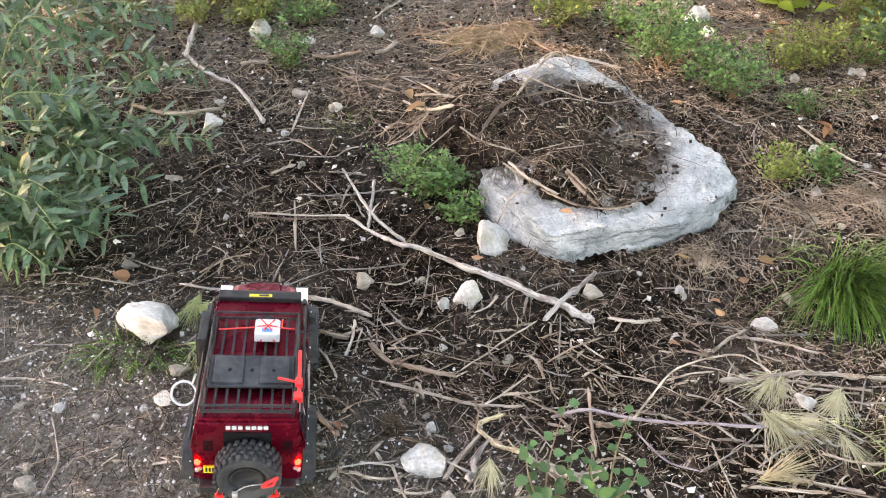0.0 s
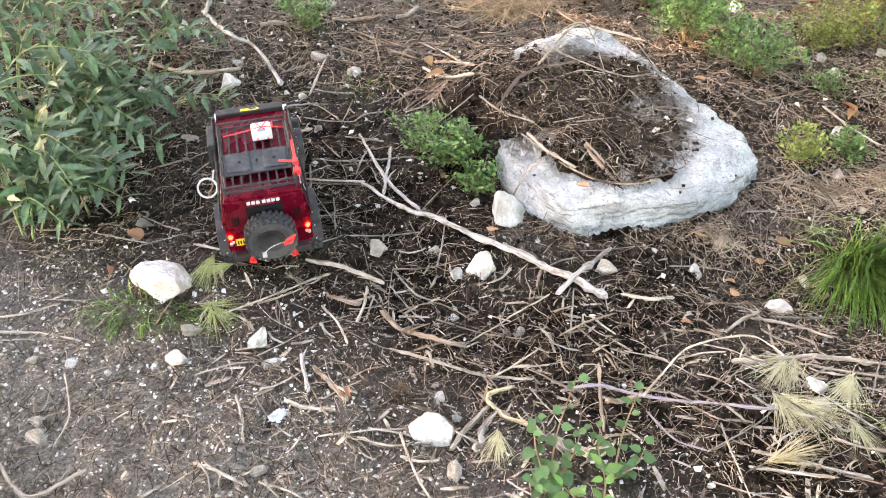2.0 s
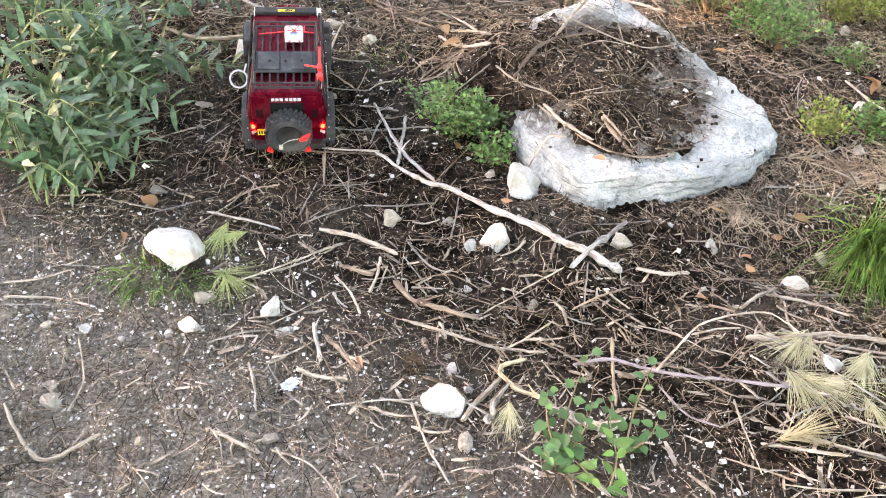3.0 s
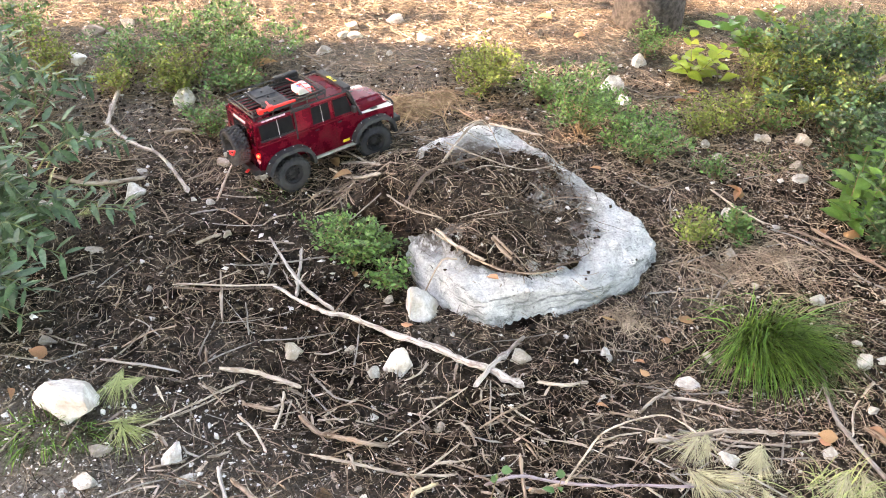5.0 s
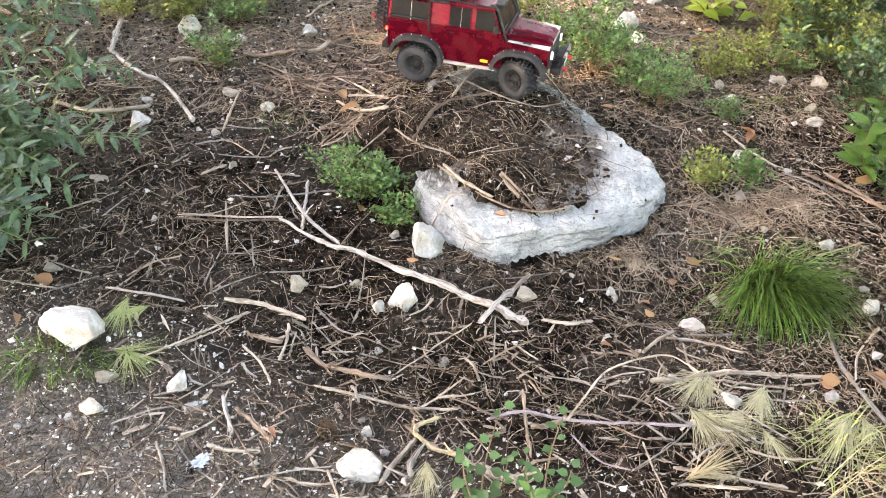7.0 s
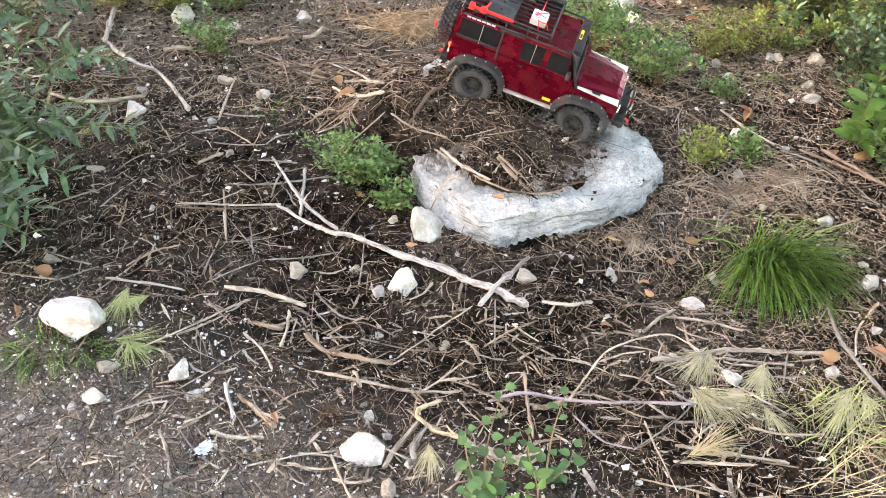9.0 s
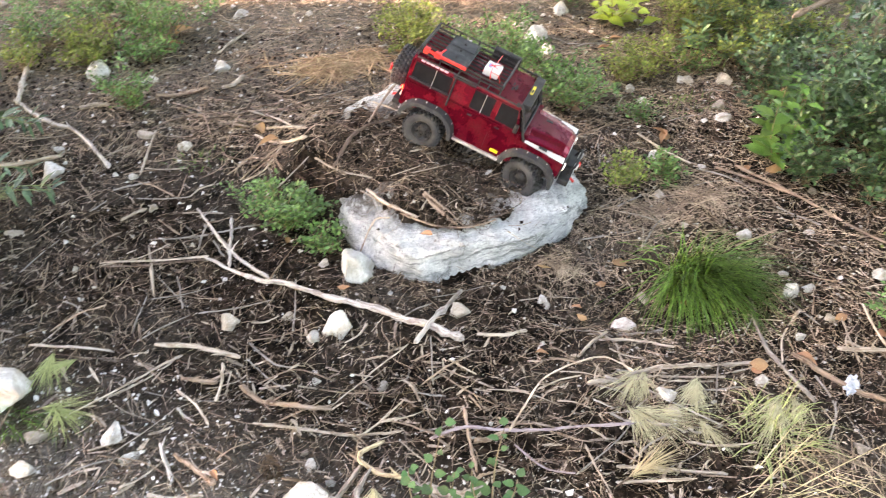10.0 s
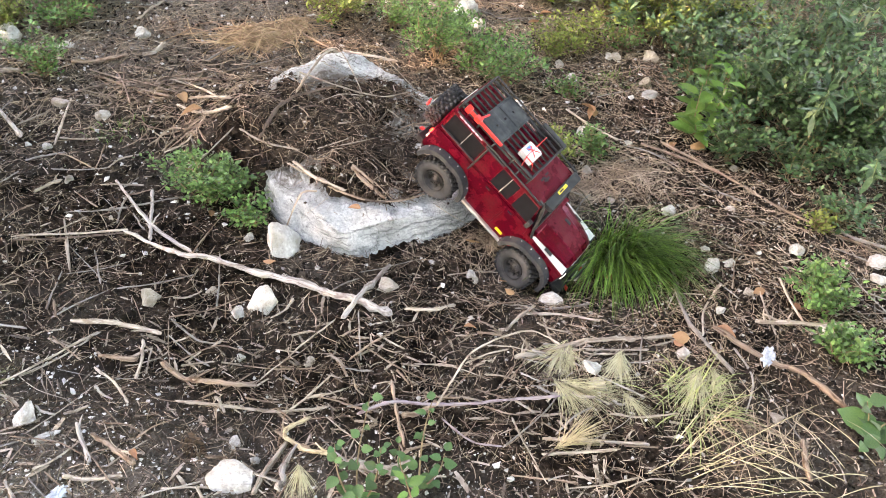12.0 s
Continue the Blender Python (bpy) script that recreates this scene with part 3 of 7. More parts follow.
def needle(lo, hi, thick):
    def make(x, y, z, rnd, verts, faces):
        a, length = rnd.uniform(0, 2 * math.pi), rnd.uniform(lo, hi)
        w = thick * rnd.uniform(0.6, 1.4)
        bend = rnd.gauss(0, 0.35)
        dx, dy = math.cos(a) * length * 0.5, math.sin(a) * length * 0.5
        za, zb = surface(x - dx, y - dy), surface(x + dx, y + dy)
        if abs(za - zb) > 0.7 * length:
            return
        lift = max(0.0, z - (za + zb) / 2) + rnd.uniform(0.001, 0.006)
        s = len(verts)
        for i in range(4):
            u = i / 3 - 0.5
            px = x + 2 * dx * u - math.sin(a) * bend * length * (u * u)
            py = y + 2 * dy * u + math.cos(a) * bend * length * (u * u)
            pz = za + (zb - za) * (u + 0.5) + lift
            ox, oy = -math.sin(a) * w * 0.5, math.cos(a) * w * 0.5
            verts += [(px - ox, py - oy, pz), (px, py, pz + w * 0.6), (px + ox, py + oy, pz)]
        for i in range(3):
            b = s + 3 * i
            faces += [(b, b + 1, b + 4, b + 3), (b + 1, b + 2, b + 5, b + 4)]
    return make


def fibre(lo, hi, thick):
    """A long, thin, winding root or stalk that follows the soil."""
    def make(x, y, z, rnd, verts, faces):
        a, n = rnd.uniform(0, 2 * math.pi), 8
        step, bend, w = rnd.uniform(lo, hi) / n, rnd.gauss(0, 0.05), thick * rnd.uniform(0.4, 1.3)
        rise, s, last = rnd.uniform(0.002, 0.012), len(verts), z
        for i in range(n + 1):
            u = i / n
            z = surface(x, y)
            z = max(last - 0.4 * step, min(last + 0.6 * step, z)) if i else z
            last = z
            h, q = z + 0.002 + rise * math.sin(math.pi * u), w * (1 - 0.6 * u) * 0.5
            ox, oy = -math.sin(a) * q, math.cos(a) * q
            verts += [(x - ox, y - oy, h), (x, y, h + q * 1.3), (x + ox, y + oy, h)]
            x, y = x + math.cos(a) * step, y + math.sin(a) * step
            a += bend + (rnd.gauss(0, 0.45) if rnd.random() < 0.2 else rnd.gauss(0, 0.06))
        for i in range(n):
            b = s + 3 * i
            faces += [(b, b + 1, b + 4, b + 3), (b + 1, b + 2, b + 5, b + 4)]
    return make


def crumb(lo, hi):
    shape = [(1, 0, 0), (-1, 0, 0), (0, 1, 0), (0, -1, 0), (0, 0, 1), (0, 0, -1)]
    tris = [(0, 2, 4), (2, 1, 4), (1, 3, 4), (3, 0, 4), (2, 0, 5), (1, 2, 5), (3, 1, 5), (0, 3, 5)]

    def make(x, y, z, rnd, verts, faces):
        r = lo * (hi / lo) ** (rnd.random() ** 2)
        turn = Euler((rnd.uniform(0, 6), rnd.uniform(0, 6), rnd.uniform(0, 6))).to_matrix()
        wide = rnd.uniform(0.75, 1.35)
        s = len(verts)
        for v in shape:
            p = turn @ (Vector(v) * r * rnd.uniform(0.45, 1.25))
            verts.append((x + p.x * wide, y + p.y / wide, z + p.z * 0.7 + r * 0.4))
        faces.extend((s + a, s + b, s + c) for a, b, c in tris)
    return make


def flake(lo, hi):
    """A curled flake of bark or split wood."""
    def make(x, y, z, rnd, verts, faces):
        long = rnd.uniform(lo, hi)
        wide, thick = long * rnd.uniform(0.07, 0.2), 0.0012
        a, curl, tip = rnd.uniform(0, 6.28), rnd.uniform(-0.2, 0.25), rnd.gauss(0, 0.12)
        s, c, d = len(verts), math.cos(a), math.sin(a)
        for u, w in ((-0.5, rnd.uniform(0.3, 0.8)), (-0.1, 1.0), (0.5, rnd.uniform(0.1, 0.7))):
            for v, h in ((-0.5, 0), (0.5, 0), (0.5, thick), (-0.5, thick)):
                px, py = u * long, v * w * wide + curl * 0.5 * long * u * u
                verts.append((x + px * c - py * d, y + px * d + py * c, z + 0.003 + h + tip * px + abs(v) * curl * wide + 0.3 * curl * long * (0.25 - u * u)))
        for b in (s, s + 4):
            for k in range(4):
                faces.append((b + k, b + (k + 1) % 4, b + 4 + (k + 1) % 4, b + 4 + k))
        faces.extend([(s + 3, s + 2, s + 1, s), (s + 8, s + 9, s + 10, s + 11)])
    return make


VIEW = (-1.9, 2.9, 0.75, 4.2)


def patchy(scale, edge, seed):
    return lambda x, y, rnd: noise.noise((x * scale, y * scale, seed)) + rnd.uniform(-0.35, 0.35) > edge


scatter("gravel", 14000, VIEW, GRAVEL, "small pale grit scattered over the soil", crumb(0.0016, 0.007), 1, patchy(1.3, -0.15, 1.5))
scatter("soil_crumbs", 30000, (-1.4, 2.2, 0.8, 3.2), CLOD, "dark crumbs of loose soil", crumb(0.0025, 0.012), 2, lambda x, y, rnd: y + 0.55 * x > 1.35 + rnd.uniform(-0.2, 0.2))
scatter("pine_litter", 46000, VIEW, LITTER, "brown fallen pine needles and bits of twig", needle(0.012, 0.06, 0.0014), 3, patchy(1.9, -0.3, 4.5))
scatter("tan_litter", 40000, VIEW, NEEDLES_TAN, "tan fallen pine needles and grass bits", needle(0.012, 0.05, 0.0011), 13, patchy(2.3, -0.2, 14.5))
scatter("bark_bits", 26000, VIEW, CHIPS, "short bits of bark and wood in the soil", needle(0.004, 0.016, 0.0022), 19)
scatter("pale_specks", 24000, VIEW, GRAVEL, "tiny pale specks of stone in the soil", crumb(0.001, 0.003), 20)
scatter("wood_chips", 3400, VIEW, CHIPS, "pale splinters and chips of dry wood", needle(0.01, 0.05, 0.0032), 4, patchy(1.4, -0.12, 9.5))
scatter("bark_flakes", 1700, VIEW, CHIPS, "pale curled flakes of bark and split wood", flake(0.008, 0.034), 41, patchy(1.7, -0.1, 3.5))
scatter("split_wood", 380, (-0.6, 0.75, 0.85, 1.55), CHIPS, "broken bits of grey-brown bark and rotten wood", flake(0.015, 0.06), 42)
scatter("rock_litter", 1300, (0.08, 0.66, 1.76, 2.42), LITTER, "brown pine needles lying on the boulder", needle(0.02, 0.09, 0.0014), 6, lambda x, y, rnd: ground_height(x, y) > rock_top(x, y) - 0.03)
scatter("leaf_litter", 9000, (0.75, 2.6, 1.1, 2.9), NEEDLES_TAN, "pale dry grass bits and needles over the stony soil", needle(0.012, 0.065, 0.0013), 17, lambda x, y, rnd: not in_rock(x, y))
scatter("far_litter", 17000, (-1.9, 1.6, 2.35, 4.2), NEEDLES_TAN, "pale dry needles and stalks over the far soil", needle(0.015, 0.07, 0.0017), 27)
scatter("far_roots", 2000, (-1.9, 1.6, 2.35, 4.2), ROOT, "dry roots and stalks over the far soil", fibre(0.06, 0.2, 0.003), 28)
scatter("stony_grit", 5000, (0.75, 2.6, 1.1, 2.9), GRAVEL, "pale grit on the dry soil", crumb(0.002, 0.0075), 18)
scatter("root_litter", 3600, VIEW, ROOT, "thin winding dry roots and stalks on the soil", fibre(0.05, 0.17, 0.0024), 31, patchy(1.6, -0.2, 24.5))
scatter("straw_litter", 2600, VIEW, NEEDLES_TAN, "thin pale dry stalks on the soil", fibre(0.05, 0.15, 0.0019), 32, patchy(1.9, -0.1, 34.5))
scatter("far_grit", 3500, (-1.9, 2.2, 2.3, 4.2), PEBBLE, "pale grit on the far dry soil", crumb(0.002, 0.012), 51)
scatter("pebbles", 3200, VIEW, PEBBLE, "small white bits of limestone strewn over the soil", crumb(0.0025, 0.013), 33, patchy(2.1, -0.1, 44.5))
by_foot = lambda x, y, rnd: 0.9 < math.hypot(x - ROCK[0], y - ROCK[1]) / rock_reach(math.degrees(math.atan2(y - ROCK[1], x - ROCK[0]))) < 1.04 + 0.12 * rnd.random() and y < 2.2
scatter("foot_litter", 9000, (-0.05, 0.98, 1.55, 2.2), LITTER, "brown needles caught at the foot of the boulder", needle(0.015, 0.06, 0.0016), 61, by_foot)
scatter("foot_straw", 4000, (-0.05, 0.98, 1.55, 2.2), NEEDLES_TAN, "tan needles caught at the foot of the boulder", needle(0.015, 0.05, 0.0014), 62, by_foot)
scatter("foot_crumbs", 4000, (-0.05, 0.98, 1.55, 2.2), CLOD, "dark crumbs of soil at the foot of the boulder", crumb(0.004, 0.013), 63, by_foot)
near_camera = lambda x, y, rnd: y + 0.55 * x < 1.2 + rnd.uniform(-0.25, 0.2)
scatter("dry_grit", 9500, (-1.1, 0.6, 0.75, 1.7), PEBBLE, "pale grit on the dry soil", crumb(0.0012, 0.0062), 7, near_camera)


# ---- plants ----
plant_rnd = random.Random(21)


def bush(x, y, wide, tall, mat, label, leaves=420, leaf=0.011, name="bush", lean=(0, 0), narrow=0.62, stems=12):
    """A low bush: thin branching stems and many small leaves in loose tufts, open towards its edge."""
    rnd = plant_rnd
    wide, tall = wide * 1.14, tall * 1.1
    z = surface(x, y)
    root = new(name)
    root.location = (x, y, z)
    sv, sf, lv, lf = [], [], [], []
    tufts = []
    for _ in range(stems):
        a, reach = rnd.uniform(0, 2 * math.pi), wide * 0.5 * math.sqrt(rnd.random())
        tip = Vector((math.cos(a) * reach + lean[0] * tall, math.sin(a) * reach + lean[1] * tall, tall * rnd.uniform(0.45, 1.0) * (1 - 0.35 * (2 * reach / wide) ** 2)))
        mid = tip * 0.5 + Vector((rnd.uniform(-1, 1), rnd.uniform(-1, 1), rnd.uniform(0, 1))) * 0.12 * wide
        line = smooth_line([Vector((rnd.uniform(-1, 1) * 0.06 * wide, rnd.uniform(-1, 1) * 0.06 * wide, -0.01)), mid, tip], 4)
        tube_shape(line, [0.0022 - 0.0014 * i / len(line) for i in range(len(line))], 5, 0, sv, sf)
        tufts += [(p, (tip - mid).normalized()) for p in line[3:]]
        for _ in range(3):
            k = rnd.randrange(2, len(line))
            side = line[k] + Vector((rnd.uniform(-1, 1), rnd.uniform(-1, 1), rnd.uniform(-0.1, 0.8))) * 0.22 * wide
            tube_shape([line[k], side], [0.0012, 0.0006], 4, 0, sv, sf)
            tufts += [(line[k].lerp(side, u), (side - line[k]).normalized()) for u in (0.4, 0.7, 1.0, 1.0)]
    coarse = leaf >= 0.0135 or mat is LEAF_DARK
    leaf *= 1.5 if coarse else 1.12
    for _ in range(int(leaves * (2.0 if coarse else 2.8))):
        p, way = rnd.choice(tufts)
        p = p + Vector((rnd.gauss(0, 1), rnd.gauss(0, 1), rnd.gauss(0, 0.7))) * leaf * 0.9
        out = (way * 0.5 + Vector((rnd.uniform(-1, 1), rnd.uniform(-1, 1), rnd.uniform(-0.15, 0.7)))).normalized()
        up = Vector((rnd.gauss(0, 0.35), rnd.gauss(0, 0.35), 1))
        size = leaf * rnd.uniform(0.7, 1.35)
        leaf_shape(p, out, up, size, size * narrow, 0.3, 0.15, lv, lf)
    piece("twigwork", mesh_data("twigwork", sv, sf, STEM), root)
    tagged(piece("leaves", mesh_data("leaves", lv, lf, mat), root), kind="stuff")
    return tagged(root, label, "bush", "low bushes")


def willow(x, y, tall, lean, label, stems=5, leaf=0.082, name="shrub", mat=None, per=19, spread=0.25):
    """A loose shrub with long arching shoots and narrow leaves set along them."""
    rnd = plant_rnd
    root = new(name)
    root.location = (x, y, surface(x, y))
    sv, sf, lv, lf = [], [], [], []
    for _ in range(stems):
        foot = Vector((rnd.uniform(-0.06, 0.06), rnd.uniform(-0.06, 0.06), -0.01))
        top = Vector((lean[0] + rnd.gauss(0, spread), lean[1] + rnd.gauss(0, spread), 0)) * tall
        h = tall * rnd.uniform(0.55, 1.0)
        line = smooth_line([foot, foot + top * 0.3 + Vector((0, 0, h * 0.55)), foot + top * 0.75 + Vector((0, 0, h * 0.95)), foot + top * 1.25 + Vector((0, 0, h * 0.9))], 9)
        n = len(line)
        tube_shape(line, [0.0035 - 0.0026 * i / n for i in range(n)], 5, 0, sv, sf)
        for k in range(per):
            u = 0.2 + 0.8 * k / (per - 1)
            f = u * (n - 1)
            i = min(int(f), n - 2)
            p = line[i].lerp(line[i + 1], f - i)
            way = (line[i + 1] - line[i]).normalized()
            a = k * 2.4 + rnd.uniform(-0.3, 0.3)
            side = way.orthogonal().normalized()
            out = way * 0.55 + (side * math.cos(a) + way.cross(side) * math.sin(a)) * 0.9 + Vector((0, 0, 0.05))
            size = leaf * rnd.uniform(0.65, 1.25) * (1.1 - 0.35 * u)
            leaf_shape(p, out, Vector((rnd.gauss(0, 0.3), rnd.gauss(0, 0.3), 1)), size, size * rnd.uniform(0.24, 0.32), 0.22, rnd.uniform(0.05, 0.35), lv, lf)
    piece("twigwork", mesh_data("twigwork", sv, sf, STEM_GREEN), root)
    tagged(piece("leaves", mesh_data("leaves", lv, lf, mat or LEAF_WILLOW), root), kind="stuff")
    return tagged(root, label, "shrub", "narrow-leaved shrubs")


def broad_leaf_data(name, mat, width, fold):
    rows, verts, faces = 7, [], []
    for i in range(rows + 1):
        u = i / rows
        w = width * 0.5 * (math.sin(math.pi * min(1, u * 1.02) ** 0.8) ** 0.9 if 0 < u < 1 else 0.02)
        for k in (-1, -0.5, 0, 0.5, 1):
            wave = 0.02 * math.sin(u * 14 + k * 2)
            verts.append((u, k * w, fold * abs(k) * w + wave * abs(k) - 0.22 * u * u + (0.008 if k == 0 else 0)))
    for i in range(rows):
        for k in range(4):
            a = i * 5 + k
            faces.append((a, a + 5, a + 6, a + 1))
    return mesh_data(name, verts, faces, mat)


BROAD = [broad_leaf_data("leaf", LEAF_BROAD, w, f) for w, f in ((0.52, 0.25), (0.6, 0.4), (0.46, 0.15))]
LIME = [broad_leaf_data("leaf", LEAF_LIME, w, f) for w, f in ((0.55, 0.2), (0.62, 0.35))]
ROUND = [broad_leaf_data("leaf", LEAF_ROUND, w, f) for w, f in ((0.8, 0.25), (0.72, 0.4), (0.85, 0.1))]
DEAD = [broad_leaf_data("dead_leaf", LEAF_DEAD, w, f) for w, f in ((0.55, 0.6), (0.7, -0.35), (0.45, 0.9))]


def leaf_pose(p, out, up, size):
    x = out.normalized()
    y = up.cross(x).normalized()
    z = x.cross(y)
    return Matrix.Translation(p) @ Matrix((x, y, z)).transposed().to_4x4() @ Matrix.Diagonal((size, size, size, 1))


def leafy_plant(x, y, paths, leaves, size, kinds, label, name="plant", stem=0.0025, start=0.15):
    """A young plant: each shoot is a line of offsets, and carries single leaves in turns."""
    rnd = plant_rnd
    root = new(name)
    root.location = (x, y, surface(x, y))
    for path in paths:
        line = smooth_line(path, 6)
        n = len(line)
        v, f = tube_shape(line, [stem * (1 - 0.7 * i / n) for i in range(n)], 6)
        piece("stem", mesh_data("stem", v, f, STEM), root)
        for k in range(leaves):
            u = start + (1 - start) * k / (leaves - 1)
            g = u * (n - 1)
            i = min(int(g), n - 2)
            p = line[i].lerp(line[i + 1], g - i)
            a = k * 2.5 + rnd.uniform(-0.4, 0.4)
            out = Vector((math.cos(a), math.sin(a), rnd.uniform(0.1, 0.6)))
            up = Vector((rnd.gauss(0, 0.25), rnd.gauss(-0.25, 0.25), 1))
            s = size * rnd.uniform(0.7, 1.2) * (1.1 - 0.45 * u)
            piece("leaf", rnd.choice(kinds), root, leaf_pose(p + out * 0.004, out, up, s))
    return tagged(root, label, "plant", "broad-leaved young plants")


def grass(x, y, rx, ry, blades, length, lean, mat, label, name="grass_clump", width=0.0028, droop=0.55):
    rnd = plant_rnd
    v, f = [], []
    z = surface(x, y)
    for _ in range(blades):
        a, r = rnd.uniform(0, 2 * math.pi), math.sqrt(rnd.random())
        px, py = rx * r * math.cos(a), ry * r * math.sin(a)
        out = Vector((px / rx * 0.6 + lean[0] + rnd.gauss(0, 0.32), py / ry * 0.5 + lean[1] + rnd.gauss(0, 0.32), rnd.uniform(0.45, 1.25)))
        foot = Vector((px, py, surface(x + px, y + py) - z))
        blade_shape(foot, out, length * rnd.uniform(0.5, 1.15), width * rnd.uniform(0.7, 1.3), droop * rnd.uniform(0.6, 1.3), v, f, 5)
    ob = new(name, mesh_data(name, v, f, mat))
    ob.location = (x, y, z)
    return tagged(ob, label, "grass", kind="stuff")


def needle_spray(base, tip, count=80, mat=None, label="spray of faded straw-coloured pine needles on a twig", height=0.02, name="pine_spray"):
    """Long needles that fan out from a twig's end."""
    rnd = plant_rnd
    b, t = Vector((*base, 0)), Vector((*tip, 0))
    length = (t - b).length
    way = (t - b).normalized()
    z = surface(*base)
    root = new(name)
    root.location = (b.x, b.y, z)
    tv, tf = tube_shape([way * -0.25 * length + Vector((0, 0, 0.006)), Vector((0, 0, height)), way * 0.3 * length + Vector((0, 0, height))], [0.002, 0.002, 0.0012], 5)
    piece("twig", mesh_data("twig", tv, tf, TWIG_DARK), root)
    v, f = [], []
    side = Vector((-way.y, way.x, 0))
    for _ in range(count):
        p = way * (rnd.uniform(-0.05, 0.3) * length) + Vector((0, 0, height))
        out = way + side * rnd.gauss(0, 0.42) + Vector((0, 0, rnd.gauss(0.12, 0.22)))
        blade_shape(p, out, length * rnd.uniform(0.6, 1.0), 0.0014, 0.12 + 0.2 * rnd.random(), v, f, 3)
    tagged(piece("needles", mesh_data("needles", v, f, mat or NEEDLE_PALE), root), kind="stuff")
    return tagged(root, label, "pine needles", "sprays of pine needles")


def dead_leaf(x, y, size, label="dry curled brown leaf on the soil"):
    rnd = plant_rnd
    ob = new("dead_leaf", rnd.choice(DEAD))
    a = rnd.uniform(0, 2 * math.pi)
    ob.matrix_basis = leaf_pose(Vector((x, y, surface(x, y) + 0.014)), Vector((math.cos(a), math.sin(a), rnd.uniform(0, 0.3))), Vector((rnd.gauss(0, 0.3), rnd.gauss(0, 0.3), 1)), size)
    return tagged(ob, label, "dead leaf", "fallen leaves")


def hay(x, y, rx, ry, strands, length, way, mat, label, high=0.05, name="hay_heap", thick=0.0009):
    """A loose heap of long dry strands, bowed and crossing."""
    rnd = plant_rnd
    v, f = [], []
    z = surface(x, y)
    for _ in range(strands):
        a, r = rnd.uniform(0, 6.28), abs(rnd.gauss(0, 0.62))
        px, py = rx * r * math.cos(a), ry * r * math.sin(a)
        turn = way + rnd.gauss(0, 1.1)
        l = length * rnd.uniform(0.4, 1.1)
        half = Vector((math.cos(turn) * l / 2, math.sin(turn) * l / 2, 0))
        top = rnd.uniform(0.2, 1.0) * high / (1 + r * r)
        side = Vector((-half.y, half.x, 0)) * rnd.gauss(0, 0.22)
        c = Vector((px, py, 0))
        ends = [c - half, c + side + Vector((0, 0, top)), c + half]
        if in_rock(x + ends[0].x, y + ends[0].y) != in_rock(x + ends[2].x, y + ends[2].y):
            continue
        for e in (ends[0], ends[2]):
            e.z = surface(x + e.x, y + e.y) - z + rnd.uniform(0, 0.5) * top + 0.004
        ends[1].z += surface(x + px, y + py) - z
        line = smooth_line(ends, 5)
        tube_shape(line, [thick * rnd.uniform(0.5, 1.3)] * len(line), 4, 0, v, f)
    ob = new(name, mesh_data(name, v, f, mat))
    ob.location = (x, y, z)
    return tagged(ob, label, "dry grass", kind="stuff")


def pine_cone(x, y, size):
    rnd = plant_rnd
    v, f = [], []
    for i in range(64):
        u = i / 63
        a = i * 2.4
        r = size * (0.06 + 0.34 * math.sin(math.pi * (0.12 + 0.8 * u)))
        p = Vector((size * (u - 0.5), math.cos(a) * r * 0.55, math.sin(a) * r * 0.55))
        out = Vector((0.45, math.cos(a), math.sin(a)))
        leaf_shape(p, out, Vector((1, 0, 0)), size * 0.24, size * 0.2, 0.3, -0.15, v, f)
    ob = new("pine_cone", mesh_data("pine_cone", v, f, CONE, False))
    ob.matrix_basis = pose(x, y, surface(x, y) + size * 0.24, 0, 8, -60)
    return tagged(ob, "open brown pine cone lying on the soil", "pine cone")


